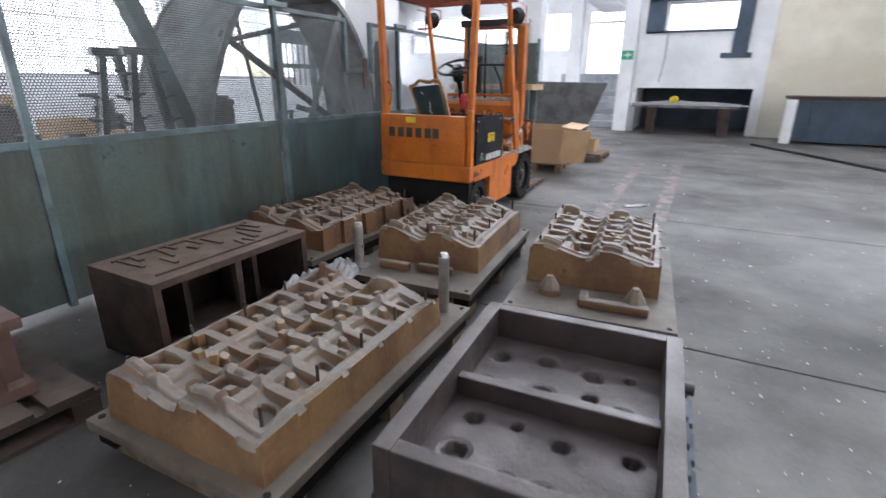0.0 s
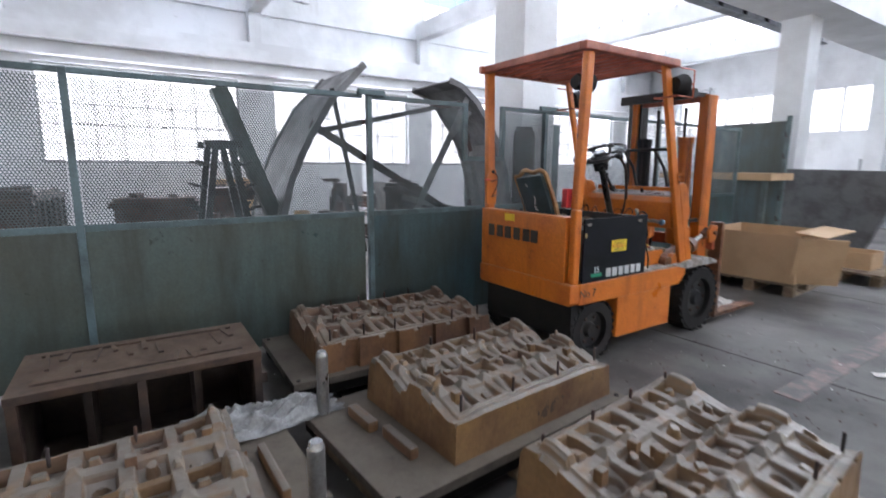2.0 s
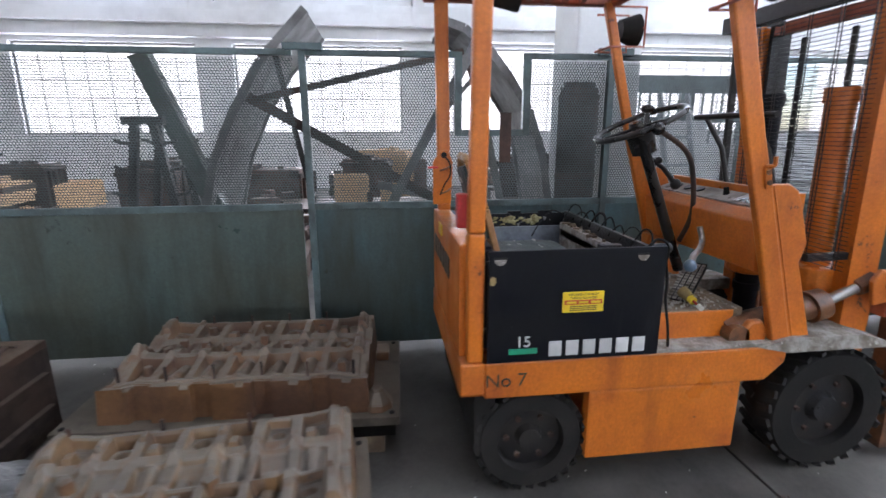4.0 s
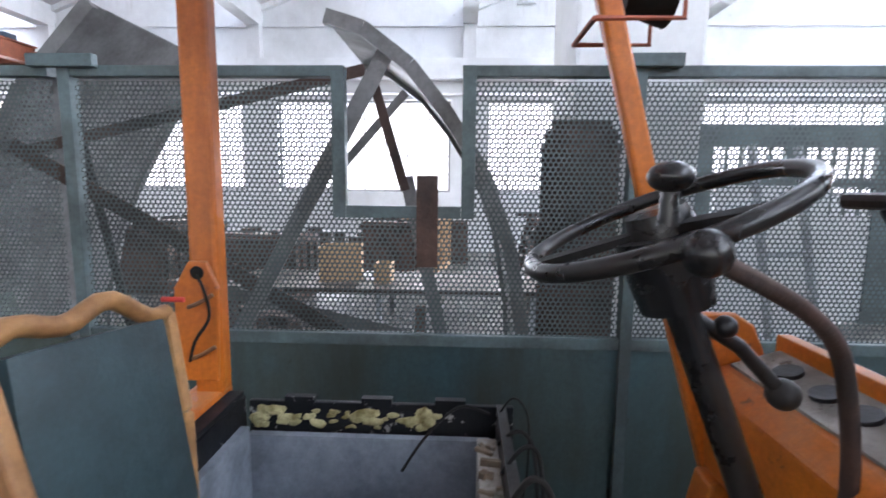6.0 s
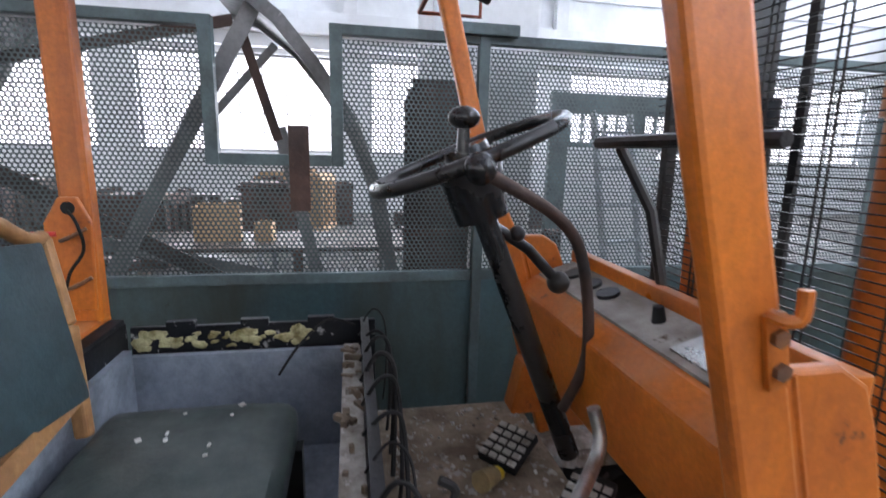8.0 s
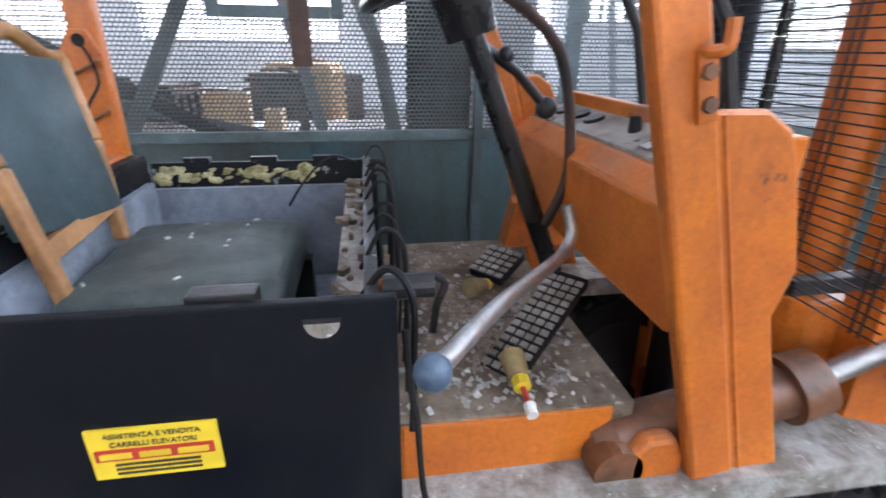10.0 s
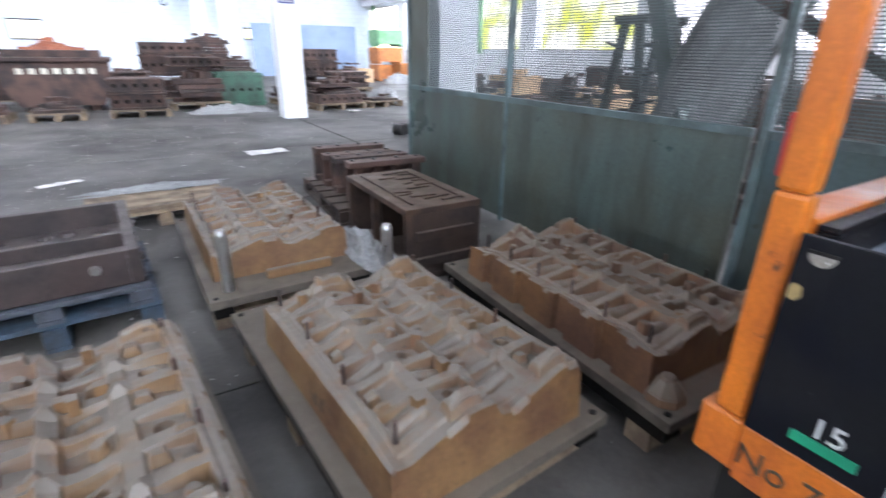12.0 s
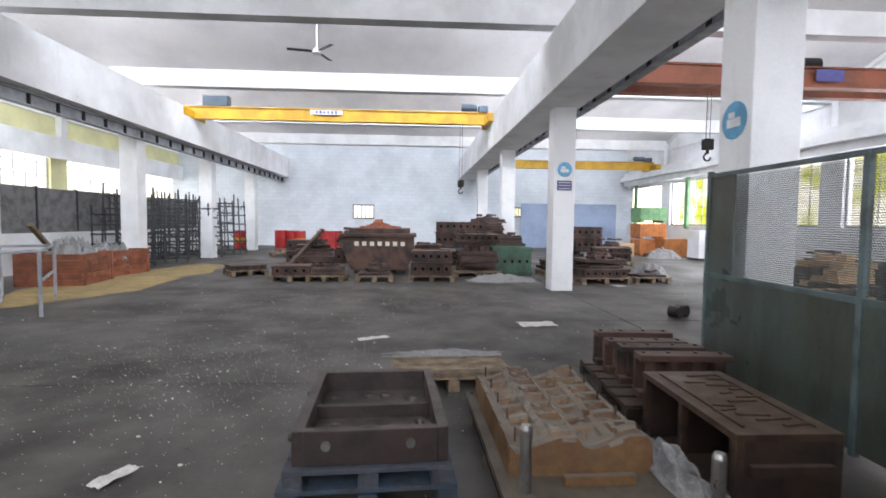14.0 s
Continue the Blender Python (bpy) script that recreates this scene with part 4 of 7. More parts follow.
faces = [(j * 100 + i, j * 100 + i + 1, (j + 1) * 100 + i + 1, (j + 1) * 100 + i) for j in range(129) for i in range(99)]
mesh_part("bottom", verts, faces, M_TUB, tub, "cast bottom with sunk round holes")
bm = BM()
box_at(bm, (-W2 + 0.02, -L2_ + 0.02, 0.224), (W2 - 0.05, L2_ - 0.02, 0.229))
part("underside", bm, M_TUB, tub)
for sx in (-1, 1):
    for y in (-0.3, 0.3):
        bm = BM()
        rod(bm, (sx * W2, y, 0.30), (sx * (W2 + 0.045), y, 0.30), 0.022, segs=14)
        part("trunnion", bm, M_TUB, tub)
for x in (-0.2, 0.2):
    bm = BM()
    rod(bm, (x, L2_, 0.33), (x, L2_ + 0.02, 0.33), 0.022, segs=14)
    part("bolt_boss", bm, M_STEEL, tub)


def pallet(name, m, w, l, material, label, nb=5, h=0.14, group="pallets"):
    t = thing(name, m, label, "pallet", group)
    bm = BM()
    box(bm, 0, 0, h - 0.011, w, l / nb * 0.78, 0.022, bevel=0.002)
    first = None
    for i in range(nb):
        mm = pose(0, -l / 2 + (i + 0.5) * l / nb, 0)
        if first is None:
            first = part("board", bm, material, t)
            first.matrix_basis = mm
        else:
            shared("board", first.data, t, mm)
    for x in (-w / 2 + 0.05, 0, w / 2 - 0.05):
        for y in (-l / 2 + 0.06, 0, l / 2 - 0.06):
            bm = BM()
            box(bm, x, y, (h - 0.0425 + 0.018) / 2, 0.095, 0.1, h - 0.0605)
            part("block", bm, material, t)
        bm = BM()
        box(bm, x, 0, h - 0.0325, 0.09, l - 0.004, 0.020)
        part("stringer", bm, material, t)
        bm = BM()
        box(bm, x, 0, 0.009, 0.095, l, 0.018)
        part("bottom_board", bm, material, t)
    return t


pallet("pallet", pose(5.17, 8.86, 0, 0, 0, 3), 0.86, 1.0, M_BLUEP, "worn blue-painted pallet under the mould tub", 5, 0.13)
pallet("pallet", pose(5.17, 8.85, 0.13, 0, 0, 3), 0.80, 1.0, M_GREYPAL, "grey-blue low pallet between blue pallet and tub", 7, 0.093)

# the dark core box, open along its side
cb = thing("core_box", pose(3.24, 9.10, 0, 0, 0, -1), "dark worn wooden core box with open side and grooved top", "core box")
bm = BM()
box_at(bm, (-0.25, -0.46, 0.425), (0.25, 0.46, 0.46), bevel=0.004)
part("top", bm, M_BOXTOP, cb)
bm = BM()
rng = random.Random(8)
for i in range(13):
    x, y = rng.uniform(-0.14, 0.14), -0.36 + i * 0.06
    box(bm, x, y, 0.463, rng.uniform(0.05, 0.2), rng.uniform(0.012, 0.03), 0.012, Matrix.Rotation(rng.uniform(-0.2, 0.2), 4, "Z"))
for s in (-1, 1):
    box(bm, s * 0.17, 0, 0.464, 0.012, 0.78, 0.012)
part("core_relief", bm, M_BOXTOP, cb, "raised worn relief")
for y in (-0.44, -0.02, 0.44):
    bm = BM()
    box(bm, 0.225, y, 0.25, 0.04, 0.035, 0.35, bevel=0.003)
    part("upright", bm, M_BOXTOP, cb)
bm = BM()
box_at(bm, (-0.25, -0.46, 0.05), (-0.21, 0.46, 0.425))
part("back_panel", bm, M_DKWOOD, cb)
for s in (-1, 1):
    bm = BM()
    box_at(bm, (-0.21, s * 0.44 - 0.018, 0.05), (0.205, s * 0.44 + 0.018, 0.425))
    part("end_panel", bm, M_DKWOOD, cb)
bm = BM()
box_at(bm, (-0.25, -0.46, 0.02), (0.25, 0.46, 0.05))
part("bottom", bm, M_DKWOOD, cb)
for y in (-0.22, 0.2):
    bm = BM()
    box_at(bm, (-0.2, y - 0.015, 0.05), (0.1, y + 0.015, 0.42))
    part("divider", bm, M_DKWOOD, cb)
for y in (-0.4, 0.4):
    bm = BM()
    box(bm, 0, y, 0.01, 0.5, 0.08, 0.02)
    part("skid", bm, M_DKWOOD, cb)
bm = BM()
for z in (0.14, 0.3):
    box(bm, 0, 0.478, z, 0.38, 0.03, 0.05)
part("end_batten", bm, M_DKWOOD, cb)

# steel mould halves standing on a low pallet
pallet("pallet", pose(3.0, 7.80, 0, 0, 0, -4), 0.84, 1.2, M_DKWOOD, "dark oily pallet under the mould halves", 6, 0.13)
for i, (y, hh) in enumerate(((7.36, 0.30), (7.60, 0.28), (7.86, 0.30), (8.18, 0.32))):
    t = thing("mould_half", pose(2.97, y, 0.13, 0, 0, -4), "rusty brown steel mould half standing on edge", "mould half", "mould halves")
    bm = BM()
    box_at(bm, (-0.33, -0.055, 0.05), (0.33, -0.01, hh - 0.045), bevel=0.004)
    part("web", bm, M_RUST, t)
    bm = BM()
    box_at(bm, (-0.33, -0.06, hh - 0.045), (0.33, 0.085, hh), bevel=0.005)
    part("top_flange", bm, M_RUST, t)
    bm = BM()
    box_at(bm, (-0.33, -0.06, 0), (0.33, 0.075, 0.05), bevel=0.005)
    part("foot_flange", bm, M_RUST, t)
    for x in (-0.24, -0.08, 0.08, 0.24):
        bm = BM()
        box(bm, x, 0.025, hh * 0.5, 0.05, 0.07, hh - 0.096, bevel=0.004)
        part("rib", bm, M_RUST, t)
    for x in (-0.28, -0.1, 0.1, 0.28):
        bm = BM()
        rod(bm, (x, 0, hh), (x, 0, hh + 0.012), 0.016, segs=10)
        part("bolt_head", bm, M_BLKMET, t)


def film_heap(cx, cy, z, w, l, h, seed, label, rz=0, name="plastic_film", material=None):
    """Crumpled plastic film: a rumpled sheet with long soft folds and a ragged edge."""
    nx, ny = 56, 56
    verts = []
    for j in range(ny):
        for i in range(nx):
            u, v = i / (nx - 1) - 0.5, j / (ny - 1) - 0.5
            r = max(0.0, 1 - 4 * (u * u + v * v)) ** 0.7
            fold = 1 - abs(noise.noise((u * 3 + v * 2, v * 6 - u * 2, seed))) * 1.6
            fine_ = abs(noise.noise((u * 11 + v * 6, v * 9, seed + 3)))
            verts.append((u * w * (1 + 0.3 * noise.noise((v * 5, seed, u * 3))), v * l * (1 + 0.3 * noise.noise((u * 5, seed, 2))), max(0.0, h * r * (0.7 * fold + 0.45 * fine_)) + 0.004 + 0.012 * fine_))
    faces = [(j * nx + i, j * nx + i + 1, (j + 1) * nx + i + 1, (j + 1) * nx + i) for j in range(ny - 1) for i in range(nx - 1)]
    ob = mesh_part(name, verts, faces, material or M_PLASTIC)
    for p in ob.data.polygons:
        p.use_smooth = True
    ob.matrix_world = pose(cx, cy, z, 0, 0, rz)
    return tagged(ob, label, name.replace("_", " "))


film_heap(3.68, 9.40, 0.187, 0.22, 0.9, 0.13, 2, "crumpled clear plastic film beside the guide pin", 6)
pallet("pallet", pose(4.62, 7.38, 0, 0, 0, 4), 1.0, 0.62, M_PALLET, "pale pallet holding thin boards", 5, 0.12)
bstack = thing("board_stack", pose(4.62, 7.38, 0.12, 0, 0, 4), "stack of pale boards on a pallet", "boards")
for i in range(6):
    bm = BM()
    box(bm, 0, -0.26 + i * 0.1, 0.018, 0.98, 0.092, 0.034, bevel=0.003)
    part("board", bm, M_PALLET, bstack)
film_heap(4.62, 7.12, 0.155, 1.05, 0.18, 0.05, 9, "loose white film over the edge of the boards")

# ---- forklift ----
fk = thing("forklift", pose(3.25, 11.39, 0), "worn orange electric forklift with a wooden chair for a seat", "forklift")


def fpart(name, build, material, label="", parent=fk, smooth=False, bevel=0.0):
    bm = BM()
    build(bm)
    return part(name, bm, material, parent, label, smooth, bevel)


def _(bm):
    prism(bm, [(-0.45, 0.43), (0.45, 0.43), (0.465, 0.45), (0.465, 0.57), (-0.465, 0.57), (-0.465, 0.45)], "y", 0.0, 0.09)
    for s in (-1, 1):
        prism(bm, [(0.09, 0.425), (1.22, 0.425), (1.30, 0.50), (1.30, 0.57), (0.09, 0.57)], "x", s * 0.465, s * 0.40)
    box_at(bm, (-0.40, 0.09, 0.44), (0.40, 1.2, 0.50))
fpart("chassis", _, M_ORANGE, bevel=0.008)


def _(bm):
    box_at(bm, (-0.455, 0.004, 0.571), (0.40, 0.085, 1.0), bevel=0.012)
rear = fpart("rear_panel", _, M_ORANGE)
fpart("rear_liner", lambda bm: box_at(bm, (-0.434, 0.086, 0.60), (0.40, 0.1245, 0.978), bevel=0.004), M_FLECK, "black liner flecked with white")
bars = [-0.33, -0.235, -0.145, -0.05, 0.045, 0.125]
for i, x in enumerate(bars):
    fpart("maker_mark", lambda bm: box(bm, x, 0.001, 0.845, 0.062, 0.006, 0.085), M_INK, "plain dark bar in place of lettering", rear)
fpart("sticker", lambda bm: box(bm, -0.13, 0.001, 0.955, 0.10, 0.006, 0.05), M_STICK, "yellow sticker", rear)
fpart("under_guard", lambda bm: box_at(bm, (-0.43, 0.06, 0.18), (0.43, 0.14, 0.429)), M_BLACK)
fpart("axle_housing", lambda bm: box_at(bm, (-0.30, 0.16, 0.16), (0.30, 0.44, 0.428), bevel=0.02), M_BLKMET)


def _(bm):
    for s in (-1, 1):
        box_at(bm, (s * 0.455 - (0.06 if s > 0 else 0), 0.50, 0.13), (s * 0.455 + (0 if s > 0 else 0.06), 1.13, 0.424), bevel=0.012)
    box_at(bm, (-0.39, 0.52, 0.16), (0.39, 1.1, 0.42))
fpart("side_skirt", _, M_ORANGE)

# battery compartment: navy side covers, inner tray
cover = fpart("battery_cover", lambda bm: box_at(bm, (0.462, 0.095, 0.575), (0.477, 0.745, 0.99), bevel=0.004), M_NAVY, "dark navy steel cover with white marks")
for y in (0.135, 0.655):
    def _(bm):
        prism(bm, [(y + 0.021 * math.cos(a * math.pi / 12), 0.962 - 0.021 * math.sin(a * math.pi / 12)) for a in range(13)], "x", 0.475, 0.479)
    fpart("lifting_hole", _, M_DUSTM, "half-round hole with pale filling", cover)
    fpart("hole_edge", lambda bm: box(bm, 0.478, y, 0.965, 0.004, 0.044, 0.006), M_BLACK, "", cover)
for i in range(6):
    fpart("maker_mark", lambda bm: box(bm, 0.479, 0.345 + i * 0.064, 0.622, 0.006, 0.046, 0.056), M_LETTER, "plain white bar in place of lettering", cover)
text("number", "15", 0.058, M_LETTER, cover, pose(0.478, 0.226, 0.652, 90, 0, 90))
fpart("paint_smear", lambda bm: prism(bm, [(0.10, 0.872), (0.113, 0.868), (0.122, 0.880), (0.119, 0.897), (0.108, 0.902), (0.10, 0.895)], "x", 0.4765, 0.4785), M_SAW, "smear of yellow paint", cover)
fpart("badge", lambda bm: box(bm, 0.479, 0.225, 0.618, 0.005, 0.105, 0.02), M_SIGNG, "green badge", cover)
stick = fpart("sticker", lambda bm: box(bm, 0.479, 0.44, 0.797, 0.004, 0.152, 0.076), M_STICK, "yellow service sticker with red band", cover)
fpart("red_band", lambda bm: box(bm, 0.482, 0.44, 0.797, 0.003, 0.138, 0.016), M_STICKR, "", stick)
text("print", "ASSISTENZA E VENDITA", 0.0105, M_INK, stick, pose(0.4815, 0.44, 0.825, 90, 0, 90), 0.0006)
text("print", "CARRELLI ELEVATORI", 0.0105, M_INK, stick, pose(0.4815, 0.44, 0.812, 90, 0, 90), 0.0006)
for z in (0.781, 0.774, 0.767):
    fpart("print_line", lambda bm: box(bm, 0.4815, 0.44, z, 0.002, 0.10, 0.003), M_INK, "", stick)
for i in range(3):
    fpart("print_block", lambda bm: box(bm, 0.4842, 0.395 + i * 0.045, 0.797, 0.002, 0.036, 0.008), M_STICK, "", stick)
text("number", "No 7", 0.075, M_INK, fk, pose(0.466, 0.17, 0.497, 90, 0, 90))


def _(bm):
    box_at(bm, (-0.45, 0.13, 0.575), (-0.436, 0.745, 0.965), bevel=0.003)
    box_at(bm, (-0.436, 0.70, 0.575), (0.46, 0.735, 0.60))
    for x in (-0.3, -0.12, 0.05):
        box(bm, -0.443, 0.25 + x + 0.3, 0.968, 0.02, 0.07, 0.02)
fpart("far_wall", _, M_FLECK)


def _(bm):
    rng = random.Random(3)
    for i in range(46):
        y = 0.15 + rng.random() ** 1.3 * 0.42
        rr = bmesh.ops.create_icosphere(bm, subdivisions=2, radius=rng.uniform(0.006, 0.017), matrix=Matrix.Translation((-0.434, y, 0.925 + rng.uniform(-0.018, 0.022))) @ Matrix.Diagonal((0.25, rng.uniform(0.8, 1.9), rng.uniform(0.5, 0.9), 1)))
        for v in rr["verts"]:
            v.co += Vector((0.2, 1, 1)) * noise.noise(v.co * 90) * 0.006
fpart("foam_residue", _, M_FOAM, "crumbling yellow-green foam residue")


tray = fpart("battery_tray", lambda bm: box_at(bm, (-0.40, 0.145, 0.58), (0.43, 0.68, 0.62)), M_GREYM, "dented grey sheet tray")
for lo_, hi_ in (((-0.42, 0.14, 0.60), (-0.40, 0.69, 0.90)), ((-0.40, 0.125, 0.60), (0.43, 0.1445, 0.92)), ((0.43, 0.14, 0.60), (0.448, 0.69, 0.955))):
    fpart("tray_side", lambda bm: box_at(bm, lo_, hi_), M_GREYM, "", tray)


def _(bm):
    box_at(bm, (-0.43, 0.705, 0.60), (0.46, 0.725, 0.975))
    box_at(bm, (-0.36, 0.66, 0.86), (0.43, 0.70, 0.90), bevel=0.005)
fpart("front_bulkhead", _, M_BLKMET)
fpart("lining_board", lambda bm: box_at(bm, (-0.37, 0.66, 0.62), (0.43, 0.703, 0.925), bevel=0.004), M_DUSTM, "pale dusty lining board")


def _(bm):
    rng = random.Random(4)
    for i in range(26):
        box(bm, rng.uniform(-0.36, 0.42), rng.uniform(0.665, 0.70), 0.928, rng.uniform(0.006, 0.05), rng.uniform(0.005, 0.014), rng.uniform(0.004, 0.02), Matrix.Rotation(rng.random() * 3, 4, "Z"))
tagged(fpart("bay_clutter", _, M_FLOORB), kind="stuff")


rng = random.Random(6)
for k in range(9):
    x = -0.40 + 0.10 * k
    up_ = rng.uniform(0.0, 0.035)
    pts = [(x, 0.70, 0.95), (x + 0.02, 0.735, 0.985 + up_), (x + rng.uniform(0.0, 0.06), 0.765, 0.96 + up_), (x + rng.uniform(0.0, 0.08), 0.77, 0.86), (x + rng.uniform(-0.04, 0.08), 0.765, 0.74)]
    bm = BM()
    tube(bm, curve(pts), rng.choice((0.0025, 0.004, 0.0055)), 6)
    part("cable", bm, M_BLACK, fk, smooth=True)
bm = BM()
tube(bm, curve([(-0.41, 0.69, 0.96), (-0.39, 0.62, 0.985), (-0.36, 0.55, 0.93), (-0.34, 0.5, 0.86)]), 0.0035, 6)
part("cable", bm, M_BLACK, fk, smooth=True)
fpart("clip", lambda bm: box_at(bm, (0.43, 0.50, 0.975), (0.461, 0.58, 0.997), bevel=0.003), M_BLKMET)
fpart("latch", lambda bm: rod(bm, (0.40, 0.73, 0.965), (0.40, 0.80, 0.965), 0.018, segs=14), M_BLKMET)


def _(bm):
    box_at(bm, (-0.43, 0.0875, 0.979), (0.40, 0.122, 0.991), bevel=0.003)
fpart("rear_ledge", _, M_FLECK)

# makeshift seat
cush = thing("seat_cushion", pose(3.265, 11.765, 0.62), "green-grey vinyl cushion with white specks in the battery bay", "cushion")
bm = BM()
bmesh.ops.create_cube(bm, size=2.0)
bmesh.ops.subdivide_edges(bm, edges=bm.edges, cuts=15, use_grid_fill=True)
for v in bm.verts:
    p = Vector((v.co.x * 0.205, v.co.y * 0.195, v.co.z * 0.045))
    q = Vector((max(-0.165, min(0.165, p.x)), max(-0.155, min(0.155, p.y)), max(-0.012, min(0.012, p.z))))
    d = p - q
    p = q + d.normalized() * min(d.length, 0.036) if d.length > 1e-6 else p
    if v.co.z > 0:
        p.z += 0.016 * (1 - v.co.x ** 2) * (1 - v.co.y ** 2) + 0.004 * noise.noise((p.x * 14, p.y * 14, 0))
    v.co = p + Vector((0, 0, 0.213))
part("pad", bm, M_SEAT, cush, smooth=True)
for x in (-0.15, 0.15):
    bm = BM()
    box_at(bm, (x - 0.02, -0.2, 0.0), (x + 0.02, 0.2, 0.17))
    part("bearer", bm, M_BLKMET, cush)
bm = BM()
rng = random.Random(12)
for i in range(10):
    x, y = rng.uniform(-0.18, 0.18), rng.uniform(-0.17, 0.17)
    box(bm, x, y, 0.261 + 0.016 * (1 - (x / 0.205) ** 2) * (1 - (y / 0.195) ** 2), rng.uniform(0.004, 0.014), rng.uniform(0.004, 0.012), 0.003, Matrix.Rotation(rng.random(), 4, "Z"))
tagged(part("specks", bm, M_PAPER, cush), "white droppings and chips", kind="stuff")
chair = thing("chair_back", pose(3.245, 11.56, 0.72), "wooden chair back with torn blue-green upholstery leaning upright", "chair back")
TL, TR, BL, BR = (Vector(v) for v in ((0.135, -0.09, 0.55), (-0.185, -0.07, 0.52), (0.19, 0.04, 0.13), (-0.09, 0.01, 0.15)))
across, upw = (TR - TL).normalized(), ((TL + TR) - (BL + BR)).normalized()
out = upw.cross(across).normalized()


def on_back(u, v, n=0.0):
    """A point of the back: u from its one side to the other, v upwards, n proud of it."""
    return BL.lerp(BR, u).lerp(TL.lerp(TR, u), v) + out * n


for lo_, hi_ in ((BL, TL), (BR, TR)):
    bm = BM()
    mid = lo_.lerp(hi_, 0.55) - out * 0.012
    bar(bm, lo_, mid, 0.026, 0.028, out)
    bar(bm, mid, hi_, 0.024, 0.026, out)
    part("stile", bm, M_WOODC, chair, bevel=0.006)
bm = BM()
crest = [on_back(i / 14, 1.0 + 0.07 * math.sin(math.pi * i / 14) + 0.03 * math.sin(4 * math.pi * i / 14)) for i in range(15)]
tube(bm, crest, 0.015, 10)
part("top_rail", bm, M_WOODC, chair, smooth=True)
bm = BM()
bar(bm, on_back(0.03, 0.22), on_back(0.97, 0.22), 0.026, 0.034, upw)
part("lower_rail", bm, M_WOODC, chair)
bm = BM()
face = Matrix((across, upw, out)).transposed().to_4x4()
box(bm, *on_back(0.5, 0.61, 0.004), 0.275, 0.31, 0.04, face, 0.014)
part("upholstery", bm, M_BACK, chair, smooth=True)
bm = BM()
for i, (u, v) in enumerate(((0.46, 0.62), (0.47, 0.57), (0.5, 0.52), (0.52, 0.46), (0.5, 0.41), (0.62, 0.84))):
    box(bm, *on_back(u, v, 0.0255), 0.008, 0.024, 0.004, face @ Matrix.Rotation(0.5 * i, 4, "Z"))
part("tear", bm, M_PAPER, chair, "pale stuffing showing through tears")
bm = BM()
for i in range(22):
    for u in (0.09, 0.91):
        bmesh.ops.create_icosphere(bm, subdivisions=1, radius=0.004, matrix=Matrix.Translation(on_back(u, 0.27 + i * 0.032, 0.018)))
tagged(part("studs", bm, M_STEEL, chair), kind="stuff")

# operator's floor and pedals
def _(bm):
    box_at(bm, (-0.42, 0.75, 0.66), (0.37, 1.16, 0.70), bevel=0.004)
fpart("floor_plate", _, M_FLOORB, "floor plate thick with brown dust and debris")
fpart("floor_riser", lambda bm: box_at(bm, (0.34, 0.75, 0.575), (0.375, 1.12, 0.695), bevel=0.006), M_ORANGE)
fpart("step_plate", lambda bm: box_at(bm, (0.375, 0.75, 0.571), (0.465, 1.30, 0.585)), M_DUSTM, "dusty step")
for (x, y, w, l, a) in ((0.165, 1.05, 0.085, 0.30, 42), (-0.13, 1.04, 0.10, 0.11, 40)):
    ped = fpart("pedal", lambda bm: box(bm, x, y, 0.745, w, l, 0.022, Euler((0.35, 0, radians(a))).to_matrix().to_4x4(), 0.005), M_BLACK)
    def _(bm):
        e = Euler((0.35, 0, radians(a))).to_matrix()
        for i in range(4):
            for j in range(int(l / 0.022)):
                p = Vector((x, y, 0.745)) + e @ Vector((-w / 2 + (i + 0.5) * w / 4, -l / 2 + (j + 0.5) * 0.022, 0.013))
                box(bm, *p, w / 5.5, 0.013, 0.005, e.to_4x4())
    fpart("tread", _, M_DUSTM, "", ped)


def _(bm):
    tube(bm, curve([(0.13, 1.10, 0.985), (0.145, 1.11, 0.93), (0.19, 1.07, 0.90), (0.40, 0.90, 0.93), (0.545, 0.79, 0.938)]), 0.0125, 10)
lever = fpart("brake_lever", _, M_STEEL, "bare steel brake lever with round knob", smooth=True)
fpart("knob", lambda bm: bmesh.ops.create_uvsphere(bm, u_segments=20, v_segments=14, radius=0.022, matrix=Matrix.Translation((0.562, 0.777, 0.94))), M_BLUEM, "grey-blue ball knob", lever, True)
rng = random.Random(21)


def _(bm):
    for i in range(420):
        x, y = (rng.uniform(-0.38, 0.36), rng.uniform(0.77, 1.14)) if i % 3 else (rng.uniform(0.0, 0.36), rng.uniform(0.85, 1.05))
        box(bm, x, y, 0.702, rng.uniform(0.003, 0.016), rng.uniform(0.003, 0.012), rng.uniform(0.002, 0.007), Euler((rng.random(), rng.random(), rng.random() * 3)).to_matrix().to_4x4())
tagged(fpart("floor_debris", _, M_DUSTM), kind="stuff")
